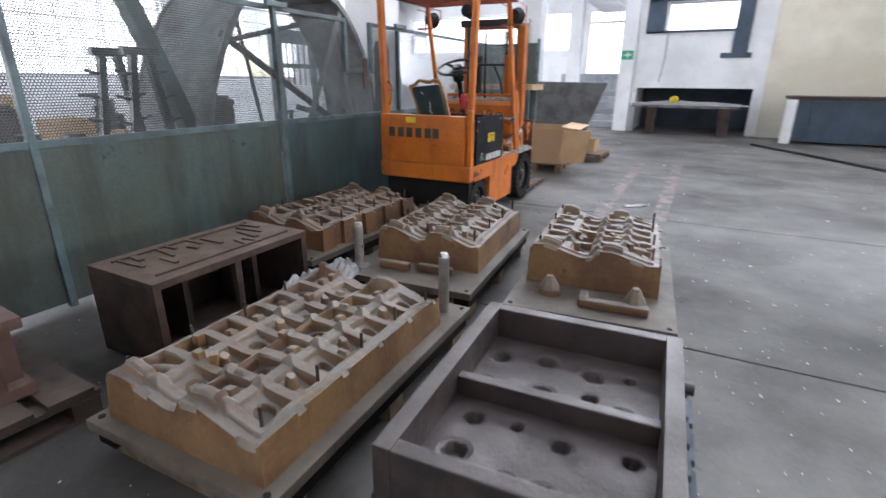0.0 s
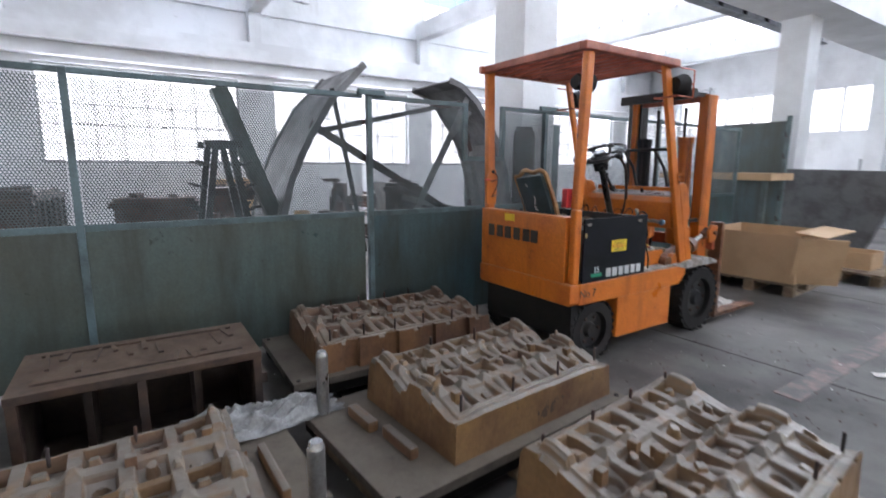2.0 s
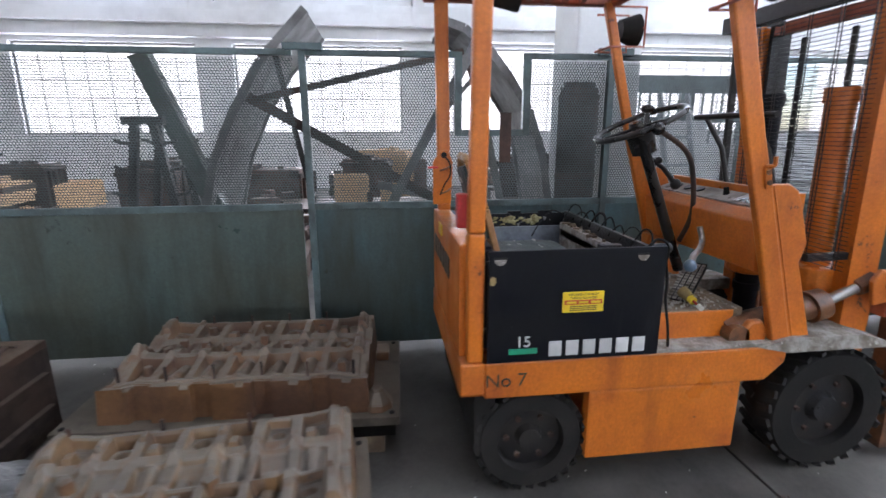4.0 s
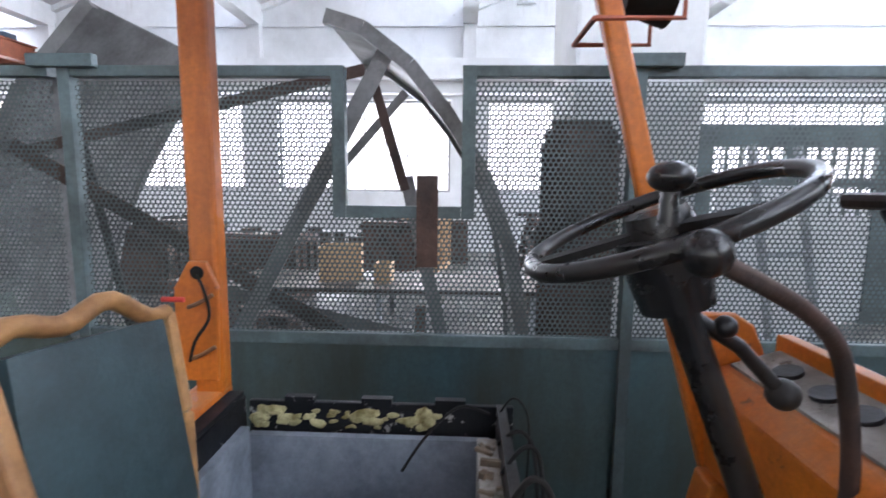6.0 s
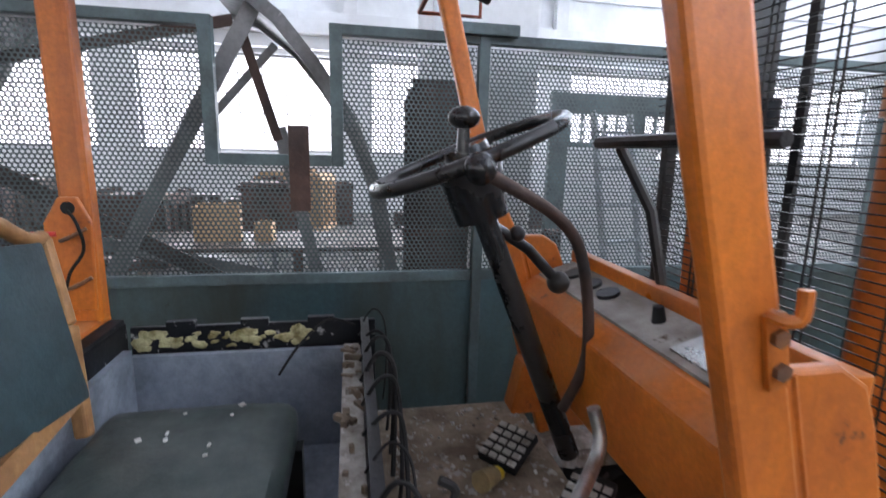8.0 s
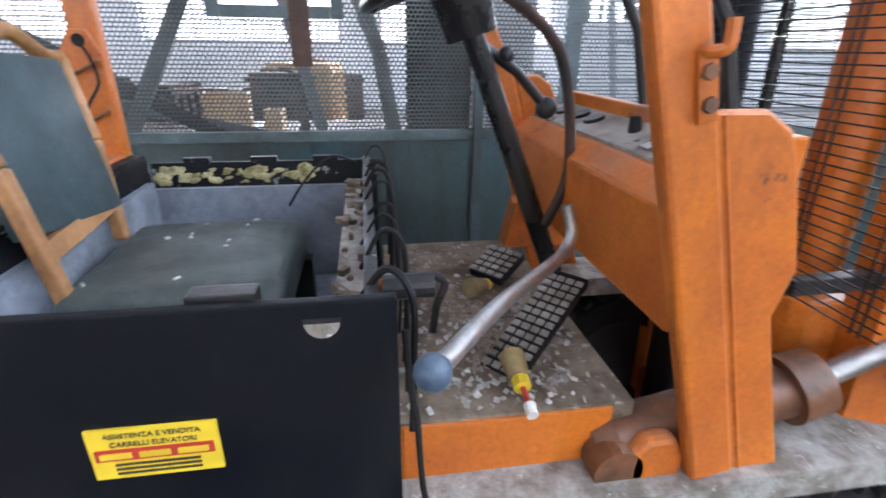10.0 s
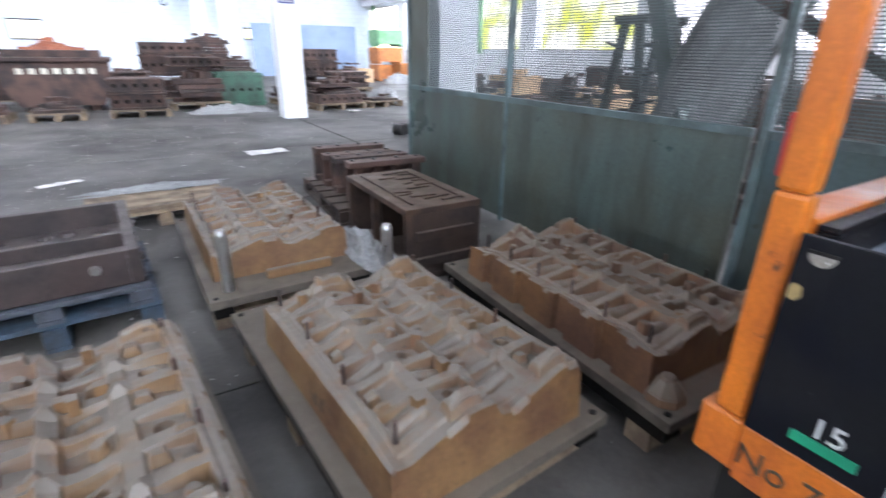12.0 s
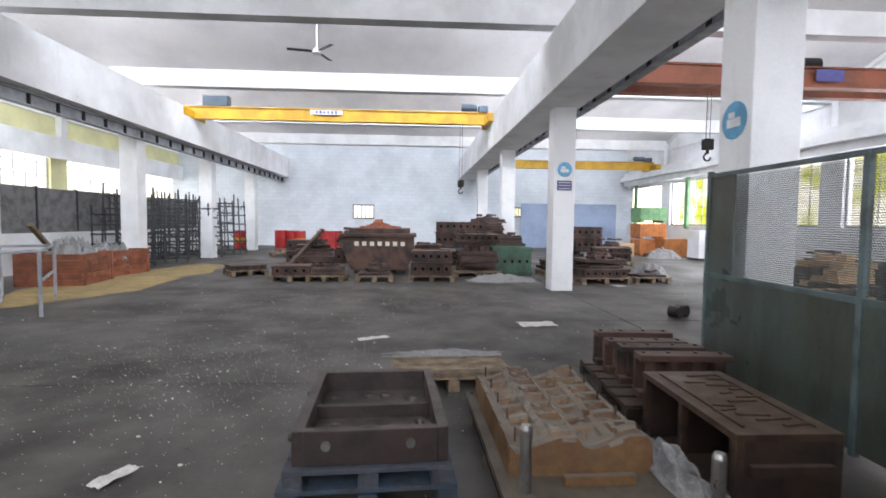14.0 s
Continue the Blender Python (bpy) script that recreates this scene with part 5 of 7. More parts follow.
for x, y, z, a in ((0.29, 0.965, 0.735, 0), (-0.06, 0.97, 0.72, 130)):
    m = pose(x, y, z, 0, 12, a)
    plug = fpart("plug", lambda bm: rod(bm, m @ Vector((-0.025, 0, 0)), m @ Vector((0.03, 0, 0)), 0.024, 0.019, segs=16), M_SAW, "dirty yellow electric plug", smooth=True)
    fpart("collar", lambda bm: rod(bm, m @ Vector((0.03, 0, 0)), m @ Vector((0.05, 0, 0)), 0.016, segs=14), M_STICK, "", plug)
    fpart("lead", lambda bm: rod(bm, m @ Vector((0.05, 0, 0)), m @ Vector((0.085, 0, 0)), 0.005, segs=8), M_STICKR, "", plug)
    fpart("tip", lambda bm: rod(bm, m @ Vector((0.085, 0, 0)), m @ Vector((0.108, 0, 0)), 0.010, segs=10), M_PAPER, "white plastic tip", plug)
fpart("pawl", lambda bm: tube(bm, curve([(0.10, 0.84, 0.70), (0.09, 0.85, 0.76), (0.07, 0.87, 0.80), (0.06, 0.84, 0.82)]), 0.009, 8), M_BLKMET, smooth=True)
bm = BM()
tube(bm, curve([(0.455, 0.755, 0.93), (0.47, 0.76, 0.85), (0.455, 0.77, 0.78), (0.48, 0.775, 0.68), (0.47, 0.79, 0.60)]), 0.005, 6)
part("cable", bm, M_BLACK, fk, smooth=True)

# cowl and dashboard
def _(bm):
    prism(bm, [(1.17, 0.85), (1.15, 1.05), (1.19, 1.085), (1.325, 1.128), (1.325, 0.85)], "x", -0.42, 0.395)
    prism(bm, [(1.12, 0.70), (1.15, 0.85), (1.325, 0.85), (1.325, 0.70)], "x", -0.42, -0.34)
fpart("cowl", _, M_ORANGE, bevel=0.008)


def _(bm):
    prism(bm, [(1.20, 1.090), (1.20, 1.096), (1.30, 1.1275), (1.30, 1.1215)], "x", -0.40, 0.38)
dash = fpart("dashboard", _, M_DASH, "dust-covered dashboard top")
for x in (-0.30, -0.2, -0.12):
    fpart("gauge", lambda bm: rod(bm, (x, 1.257, 1.106), (x, 1.252, 1.121), 0.026, segs=20), M_BLKMET, "", dash)
fpart("data_plate", lambda bm: box(bm, 0.24, 1.252, 1.114, 0.16, 0.08, 0.006, Euler((0.305, 0, 0)).to_matrix().to_4x4()), M_STEEL, "", dash)
fpart("switch", lambda bm: rod(bm, (0.06, 1.26, 1.11), (0.06, 1.255, 1.145), 0.014, 0.01, segs=10), M_BLACK, "", dash)
fpart("blue_badge", lambda bm: rod(bm, (-0.12, 1.166, 0.965), (-0.12, 1.169, 0.965), 0.035, segs=16), M_SIGNB)
fpart("front_ledge", lambda bm: box_at(bm, (-0.42, 1.302, 1.09), (0.395, 1.333, 1.158), bevel=0.006), M_ORANGE)


def wheel_steer():
    c, ti = Vector((-0.11, 0.913, 1.420)), Matrix.Rotation(radians(23), 4, "X")
    bm = BM()
    seg = 44
    ring = [c + (ti @ Vector((0.198 * math.cos(2 * math.pi * i / seg), 0.198 * math.sin(2 * math.pi * i / seg), 0))) for i in range(seg + 1)]
    tube(bm, ring, 0.0135, 10, True)
    st = part("steering_wheel", bm, M_GLOSSBLK, fk, "black steering wheel with spinner knob", smooth=True)
    for a in (20, 150, 265):
        bm = BM()
        bar(bm, c + ti @ Vector((0, 0, -0.015)), c + ti @ Vector((0.198 * math.cos(radians(a)), 0.198 * math.sin(radians(a)), 0)), 0.03, 0.012, ti @ Vector((0, 0, 1)))
        part("spoke", bm, M_BLACK, st)
    bm = BM()
    rod(bm, c + ti @ Vector((0, 0, -0.03)), c + ti @ Vector((0, 0, 0.015)), 0.055, 0.045, segs=20)
    part("hub", bm, M_GLOSSBLK, st, smooth=True)
    bm = BM()
    k = c + ti @ Vector((0.13, -0.036, 0.015))
    rod(bm, k, k + Vector((0, 0, 0.05)), 0.013, 0.01)
    bmesh.ops.create_uvsphere(bm, u_segments=18, v_segments=12, radius=0.028, matrix=Matrix.Translation(k + Vector((0, 0, 0.06))) @ Matrix.Diagonal((1, 1, 0.7, 1)))
    part("spinner_knob", bm, M_GLOSSBLK, st, smooth=True)
    bm = BM()
    rod(bm, (-0.11, 0.915, 1.40), (-0.11, 0.95, 1.29), 0.068, 0.055, segs=20)
    part("column_housing", bm, M_GLOSSBLK, fk, smooth=True)
    bm = BM()
    rod(bm, (-0.11, 0.95, 1.30), (-0.12, 1.19, 0.72), 0.025, segs=14)
    part("steering_column", bm, M_GLOSSBLK, fk, smooth=True)


wheel_steer()


def _(bm):
    tube(bm, curve([(0.10, 0.895, 1.39), (0.04, 1.05, 1.31), (0.0, 1.125, 1.215), (-0.02, 1.16, 1.02), (-0.05, 1.13, 0.88)]), 0.0115, 10)
fpart("direction_lever", _, M_RUST, "rusty brown bent lever", smooth=True)
fpart("lever_knob", lambda bm: bmesh.ops.create_uvsphere(bm, u_segments=18, v_segments=12, radius=0.027, matrix=Matrix.Translation((0.10, 0.885, 1.397))), M_GLOSSBLK, smooth=True)


def _(bm):
    tube(bm, [(-0.12, 0.98, 1.27), (-0.13, 1.06, 1.22), (-0.14, 1.13, 1.15)], 0.012, 10)
    bmesh.ops.create_uvsphere(bm, u_segments=14, v_segments=10, radius=0.026, matrix=Matrix.Translation((-0.14, 1.14, 1.14)))
    bmesh.ops.create_uvsphere(bm, u_segments=14, v_segments=10, radius=0.018, matrix=Matrix.Translation((-0.12, 1.03, 1.255)))
fpart("shift_lever", _, M_BLKMET, smooth=True)


for s in (-0.1, 0.18):
    bm = BM()
    tube(bm, [(s + 0.06, 1.330, 1.15), (s + 0.03, 1.305, 1.31), (s - 0.02, 1.25, 1.44)], 0.012, 8)
    part("lift_lever", bm, M_BLKMET, fk, smooth=True)
bm = BM()
tube(bm, [(-0.16, 1.22, 1.45), (0.05, 1.24, 1.452), (0.28, 1.26, 1.45)], 0.013, 8)
part("lever_bar", bm, M_BLKMET, fk, "black cross bar of the lift levers", smooth=True)

# posts and overhead guard
def gp(name, pts, w, d, label=""):
    bm = BM()
    for a, b in zip(pts, pts[1:]):
        bar(bm, a, b, d, w, (1, 0, 0))
    return part(name, bm, M_ORANGE, fk, label, bevel=0.01)


gp("guard_post", [(0.437, 0.055, 0.571), (0.437, 0.055, 1.05), (0.46, 0.068, 2.0)], 0.05, 0.06)
gp("guard_post", [(-0.425, 0.055, 0.99), (-0.445, 0.045, 2.0)], 0.05, 0.065)
for x0, slim in ((0.40, 0.0), (-0.465, 0.026)):
    bm = BM()
    prism(bm, [(1.25, 0.55), (1.337, 0.53), (1.14, 1.20), (1.085 - slim, 1.38), (0.92 - slim, 2.0), (0.845, 2.0), (1.01, 1.38)], "x", x0 + 0.016, x0 + 0.05)
    part("guard_post", bm, M_ORANGE, fk, bevel=0.008)
    bm = BM()
    prism(bm, [(1.112, 1.20), (1.215, 1.20), (1.255, 1.175), (1.28, 1.12), (1.325, 0.975), (1.305, 0.90), (1.425, 0.535), (1.30, 0.535)], "x", x0 + 0.024, x0 + 0.045)
    part("side_plate", bm, M_ORANGE, fk, bevel=0.006)
    bm = BM()
    tube(bm, [(x0 + 0.0445, 1.15, 1.195), (x0 + 0.0445, 1.25, 0.86), (x0 + 0.0445, 1.342, 0.55)], 0.004, 6)
    part("weld_seam", bm, M_ORANGE, fk)


def _(bm):
    box(bm, 0.4545, 1.112, 1.228, 0.009, 0.026, 0.085, Matrix.Rotation(0.22, 4, "X"), 0.004)
    tube(bm, curve([(0.455, 1.098, 1.268), (0.470, 1.102, 1.266), (0.477, 1.112, 1.272), (0.477, 1.112, 1.300)]), 0.0075, 8)
hook = fpart("bracket_hook", _, M_ORANGE, smooth=False)
for y, z in ((1.107, 1.245), (1.116, 1.208)):
    fpart("bolt", lambda bm: rod(bm, (0.458, y, z), (0.466, y, z), 0.010, segs=6), M_OILY, "", hook)


def _(bm):
    box_at(bm, (-0.475, -0.04, 1.985), (-0.425, 0.93, 2.035))
    box_at(bm, (0.465, -0.02, 1.985), (0.515, 0.93, 2.035))
    box_at(bm, (-0.425, -0.02, 1.985), (0.465, 0.03, 2.035))
    box_at(bm, (-0.425, 0.88, 1.985), (0.465, 0.93, 2.035))
guard = fpart("overhead_guard", _, M_REDOR, "faded red overhead guard", bevel=0.008)
for i in range(8):
    fpart("guard_bar", lambda bm: box_at(bm, (-0.425, 0.10 + i * 0.088, 1.992), (0.465, 0.125 + i * 0.088, 2.028)), M_REDOR, "", guard)


clamp = fpart("post_clamp", lambda bm: prism(bm, [(-0.005, 1.03), (0.085, 1.03), (0.095, 1.24), (0.07, 1.30), (0.03, 1.30), (-0.005, 1.24)], "x", -0.398, -0.386), M_ORANGE, "orange bracket plate with a keyhole", bevel=0.004)
fpart("keyhole", lambda bm: rod(bm, (-0.387, 0.05, 1.275), (-0.384, 0.05, 1.275), 0.015, segs=16), M_BLACK, "", clamp)
fpart("peg", lambda bm: rod(bm, (-0.385, -0.03, 1.215), (-0.385, 0.02, 1.215), 0.006), M_STICKR, "", clamp)
for z in (1.20, 1.085):
    fpart("spring_clip", lambda bm: tube(bm, curve([(-0.38, 0.03, z), (-0.365, 0.06, z + 0.012), (-0.372, 0.09, z + 0.03)]), 0.005, 6), M_OILY, "", clamp, True)
fpart("wire_loop", lambda bm: tube(bm, curve([(-0.383, 0.05, 1.27), (-0.365, 0.075, 1.24), (-0.37, 0.08, 1.18), (-0.365, 0.05, 1.13), (-0.375, 0.03, 1.08)]), 0.004, 6), M_BLACK, "", clamp, True)


def _(bm):
    rod(bm, (0.36, 0.09, 1.83), (0.36, 0.20, 1.83), 0.04, 0.062, segs=24)
    rod(bm, (0.42, 0.06, 1.80), (0.36, 0.10, 1.83), 0.012)
    rod(bm, (0.36, 0.07, 1.83), (0.36, 0.09, 1.83), 0.04, 0.05, segs=18)
fpart("rear_lamp", _, M_BLACK, "black round working lamp", smooth=True)
for s in (-1, 1):
    hl = fpart("head_lamp", lambda bm: rod(bm, (s * 0.46, 0.95, 1.88), (s * 0.46, 1.04, 1.88), 0.05, 0.08, segs=24), M_BLACK, "black round head lamp in a wire guard", smooth=True)
    def _(bm):
        for k in (-0.09, 0.09):
            tube(bm, [(s * 0.46 + k, 0.87, 1.79), (s * 0.46 + k, 1.04, 1.79), (s * 0.46 + k, 1.04, 1.97), (s * 0.46 + k, 0.87, 1.97)], 0.006, 6)
        tube(bm, [(s * 0.46 - 0.09, 1.04, 1.88), (s * 0.46 + 0.09, 1.04, 1.88)], 0.006, 6)
        tube(bm, [(s * 0.46 - 0.09, 0.87, 1.79), (s * 0.46 + 0.09, 0.87, 1.79)], 0.006, 6)
    fpart("lamp_guard", _, M_REDOR, "", hl)
fpart("tail_lamp", lambda bm: box(bm, 0.385, 0.02, 1.12, 0.045, 0.05, 0.12, bevel=0.01), M_RED, "red tail lamp")

# wheels
def wheel(x, y, r, w):
    s = 1 if x > 0 else -1
    bm = BM()
    prof = [(0.62 * r, -w / 2), (0.93 * r, -w / 2), (r, -w / 2 + 0.03), (r, w / 2 - 0.03), (0.93 * r, w / 2), (0.62 * r, w / 2)]
    N = 40
    rings = [[bm.verts.new((p[1], p[0] * math.cos(2 * math.pi * i / N), p[0] * math.sin(2 * math.pi * i / N))) for p in prof] for i in range(N)]
    for i in range(N):
        a, b = rings[i], rings[(i + 1) % N]
        for k in range(len(prof)):
            k2 = (k + 1) % len(prof)
            bm.faces.new((a[k], a[k2], b[k2], b[k]))
    wh = part("wheel", bm, M_BLACK, fk, "black solid rubber tyre", smooth=True)
    wh.matrix_basis = pose(x, y, r)
    bm = BM()
    for i in range(26):
        a = 2 * math.pi * i / 26
        for sd in (-1, 1):
            m = Matrix.Rotation(a + 0.06 * sd, 4, "X") @ Matrix.Translation((sd * w * 0.30, 0, r)) @ Matrix.Rotation(0.35 * sd, 4, "Z")
            rr = bmesh.ops.create_cube(bm, size=1.0)
            bmesh.ops.transform(bm, matrix=m @ Matrix.Diagonal((w * 0.42, 0.03, 0.016, 1)), verts=rr["verts"])
    part("tread", bm, M_BLACK, wh)
    bm = BM()
    rod(bm, (-w / 2 + 0.04, 0, 0), (w / 2 - 0.04, 0, 0), 0.6 * r, segs=28)
    rod(bm, (s * (w / 2 - 0.05), 0, 0), (s * (w / 2 - 0.01), 0, 0), 0.28 * r, 0.2 * r, segs=20)
    part("rim", bm, M_BLKMET, wh)
    for i in range(6):
        a = 2 * math.pi * i / 6
        bm = BM()
        rod(bm, (s * (w / 2 - 0.045), 0.42 * r * math.cos(a), 0.42 * r * math.sin(a)), (s * (w / 2 - 0.025), 0.42 * r * math.cos(a), 0.42 * r * math.sin(a)), 0.012, segs=6)
        part("wheel_nut", bm, M_RUST, wh)


for s in (-1, 1):
    wheel(s * 0.37, 0.285, 0.215, 0.13)
    wheel(s * 0.385, 1.535, 0.265, 0.16)


for s in (-1, 1):
    fpart("mudguard", lambda bm: prism(bm, [(1.17, 0.571), (1.30, 0.60), (1.62, 0.60), (1.75, 0.56), (1.75, 0.54), (1.30, 0.54)], "x", s * 0.30, s * 0.47), M_DUSTM, "dusty front mudguard")


def _(bm):
    rod(bm, (0.36, 1.13, 0.615), (0.36, 1.47, 0.685), 0.050, segs=22)
    rod(bm, (0.36, 1.09, 0.607), (0.36, 1.13, 0.615), 0.042, 0.056, segs=22)
    rod(bm, (0.36, 1.46, 0.682), (0.36, 1.525, 0.697), 0.066, 0.062, segs=22)
tc = fpart("tilt_cylinder", _, M_OILY, "oily brown tilt cylinder", smooth=True)
fpart("piston_rod", lambda bm: rod(bm, (0.36, 1.52, 0.695), (0.36, 1.70, 0.772), 0.022, segs=14), M_STEEL, "bare piston rod", tc, True)
fpart("rod_end", lambda bm: rod(bm, (0.36, 1.665, 0.757), (0.36, 1.735, 0.787), 0.034, 0.042, segs=16), M_OILY, "", tc)
for dx in (-0.055, 0.055):
    fpart("clevis", lambda bm: prism(bm, [(1.69, 0.70), (1.79, 0.72), (1.80, 0.84), (1.70, 0.85), (1.665, 0.80)], "x", 0.36 + dx - 0.01, 0.36 + dx + 0.01), M_ORANGE, "", tc, bevel=0.006)
fpart("clevis_bolt", lambda bm: rod(bm, (0.28, 1.745, 0.785), (0.445, 1.745, 0.785), 0.018, segs=12), M_OILY, "", tc)
fpart("foot_lug", lambda bm: prism(bm, [(1.13, 0.572), (1.235, 0.572), (1.235, 0.62), (1.21, 0.665), (1.16, 0.665), (1.13, 0.63)], "x", 0.395, 0.43), M_ORANGE, "", tc, bevel=0.012)
fpart("foot_lug", lambda bm: rod(bm, (0.31, 1.115, 0.60), (0.43, 1.115, 0.60), 0.045, segs=18), M_OILY, "", tc)

# mast, carriage and forks
lean = Matrix.Translation((0, 1.70, 0.08)) @ Matrix.Rotation(radians(1), 4, "X")
mast = fpart("mast", lambda bm: None, M_ORANGE)
for s in (-1, 1):
    def _(bm):
        prism(bm, [(s * x, y) for x, y in ((0.36, -0.065), (0.36, 0.065), (0.285, 0.065), (0.285, 0.045), (0.33, 0.045), (0.33, -0.045), (0.285, -0.045), (0.285, -0.065))], "z", 0.0, 1.8)
        bmesh.ops.transform(bm, matrix=lean, verts=bm.verts)
    fpart("outer_rail", _, M_ORANGE, "", mast)
    def _(bm):
        box(bm, s * 0.272, 0.02, 0.93, 0.022, 0.10, 1.78)
        bmesh.ops.transform(bm, matrix=lean, verts=bm.verts)
    fpart("inner_rail", _, M_BLKMET, "oily black inner rail", mast)
    def _(bm):
        rod(bm, (s * 0.19, -0.06, 0.1), (s * 0.19, -0.06, 1.42), 0.055, segs=24)
        rod(bm, (s * 0.19, -0.06, 1.42), (s * 0.19, -0.06, 1.48), 0.063, segs=24)
        rod(bm, (s * 0.19, -0.06, 0.50), (s * 0.19, -0.06, 0.54), 0.063, segs=24)
        bmesh.ops.transform(bm, matrix=lean, verts=bm.verts)
    fpart("lift_cylinder", _, M_ORANGE if s > 0 else M_NAVY, "orange lift cylinder" if s > 0 else "near-black navy lift cylinder", mast, True)
    def _(bm):
        for i in range(44):
            box(bm, s * 0.125, 0.02, 0.16 + i * 0.036, 0.024, 0.012, 0.034)
        bmesh.ops.transform(bm, matrix=lean, verts=bm.verts)
    fpart("lift_chain", _, M_BLKMET, "oily black lift chain", mast)


for z, hh in ((0.12, 0.12), (1.78, 0.05)):
    def _(bm):
        box(bm, 0, -0.06 if z < 1 else 0.0, z, 0.56, 0.05, hh)
        bmesh.ops.transform(bm, matrix=lean, verts=bm.verts)
    fpart("crosshead", _, M_REDOR, "", mast)
for s in (-1, 1):
    def _(bm):
        prism(bm, [(s * 0.19 + 0.105 * math.cos(a * math.pi / 10), -0.06 + 0.105 * math.sin(a * math.pi / 10)) for a in range(20)], "z", 0.60, 0.74)
        box_at(bm, (s * 0.19 - 0.09, -0.06, 0.61), (s * 0.19 + 0.09, 0.04, 0.73))
        bmesh.ops.transform(bm, matrix=lean, verts=bm.verts)
    fpart("cylinder_collar", _, M_ORANGE, "orange saddle round the lift cylinder", mast, bevel=0.01)


SCREEN_X, SCREEN_END = -0.22, 0.49


def _(bm):
    for i in range(63):
        box(bm, (SCREEN_X + SCREEN_END) / 2 - 0.015, -0.25, 0.80 + i * 0.0163, SCREEN_END - SCREEN_X + 0.05, 0.0025, 0.0025)
    for i in range(6):
        for dx in (0.0, 0.014):
            box(bm, SCREEN_X + i * (SCREEN_END - SCREEN_X - 0.03) / 5 + dx, -0.254, 1.31, 0.003, 0.003, 1.03)
    bmesh.ops.transform(bm, matrix=lean, verts=bm.verts)
tagged(fpart("wire_screen", _, M_BLKMET, "black wire screen across the mast", mast), kind="stuff")


for cx_, cy_, cz_, sx_, sy_, sz_ in ((0.02, -0.24, 1.80, 0.66, 0.05, 0.07), (SCREEN_X, -0.24, 1.30, 0.02, 0.03, 0.93), (SCREEN_X + 0.02, -0.15, 0.81, 0.03, 0.2, 0.03), (0.33, -0.15, 0.81, 0.03, 0.2, 0.03), (SCREEN_X + 0.02, -0.125, 1.80, 0.03, 0.17, 0.03), (0.31, -0.125, 1.80, 0.03, 0.17, 0.03)):
    def _(bm):
        box(bm, cx_, cy_, cz_, sx_, sy_, sz_, bevel=0.004)
        bmesh.ops.transform(bm, matrix=lean, verts=bm.verts)
    fpart("screen_frame", _, M_BLKMET, "", mast)


def _(bm):
    for z in (0.26, 0.60):
        box(bm, 0, 0.11, z, 0.80, 0.04, 0.09)
    for s in (-1, 1):
        box(bm, s * 0.2, 0.09, 0.43, 0.04, 0.06, 0.44)
    bmesh.ops.transform(bm, matrix=lean, verts=bm.verts)
fpart("carriage", _, M_REDOR, "", mast)
for s in (-1, 1):
    def _(bm):
        prism(bm, [(0.15, -0.04), (0.15, 0.78), (0.185, 0.78), (0.19, -0.005), (0.85, -0.025), (0.85, -0.04)], "x", s * 0.39 - 0.05, s * 0.39 + 0.05)
        bmesh.ops.transform(bm, matrix=lean, verts=bm.verts)
    fpart("fork", _, M_OILY, "worn brown-orange fork", mast)

# ---- behind the fence ----
def arc_shell(name, pts, x0, x1, label):
    """A bent sheet guard: a thick curved skin with stiff side rims."""
    t = thing(name, pose(0, 0, 0), label, "machine guard", "curved guards")
    bm, prev = BM(), None
    for i, (y, z) in enumerate(pts):
        ay, az = pts[max(i - 1, 0)]
        by, bz = pts[min(i + 1, len(pts) - 1)]
        n_ = Vector((0, bz - az, ay - by)).normalized() * 0.006
        row_ = [bm.verts.new((x, y + s_ * n_.y, z + s_ * n_.z)) for x, s_ in ((x0, -1), (x1, -1), (x1, 1), (x0, 1))]
        if prev:
            for k in range(4):
                bm.faces.new((prev[k], prev[(k + 1) % 4], row_[(k + 1) % 4], row_[k]))
        else:
            bm.faces.new(row_)
        prev = row_
    bm.faces.new(prev)
    part("skin", bm, M_HOOD, t)
    for x in (x0, x1):
        bm = BM()
        for a, b in zip(pts, pts[1:]):
            bar(bm, (x, *a), (x, *b), 0.05, 0.03, (1, 0, 0))
        part("rim", bm, M_HOOD, t, "riveted rim bar")
    return t


arc_shell("curved_guard", [(9.98, 0.0), (9.99, 0.45), (10.03, 0.85), (10.12, 1.2), (10.26, 1.5), (10.45, 1.8), (10.72, 2.08)], 1.28, 2.16, "tall curved grey sheet guard leaning behind the fence")
arc_shell("curved_guard", [(11.53, 2.04), (11.66, 2.0), (11.82, 1.88), (11.95, 1.72), (12.08, 1.52), (12.18, 1.25), (12.24, 0.9), (12.26, 0.4), (12.26, 0.0)], 1.5, 2.14, "arched grey sheet guard with torn tip behind the fence")
truss = thing("steel_truss", pose(0, 0, 0), "rusty grey steel truss of angle bars behind the fence", "truss")
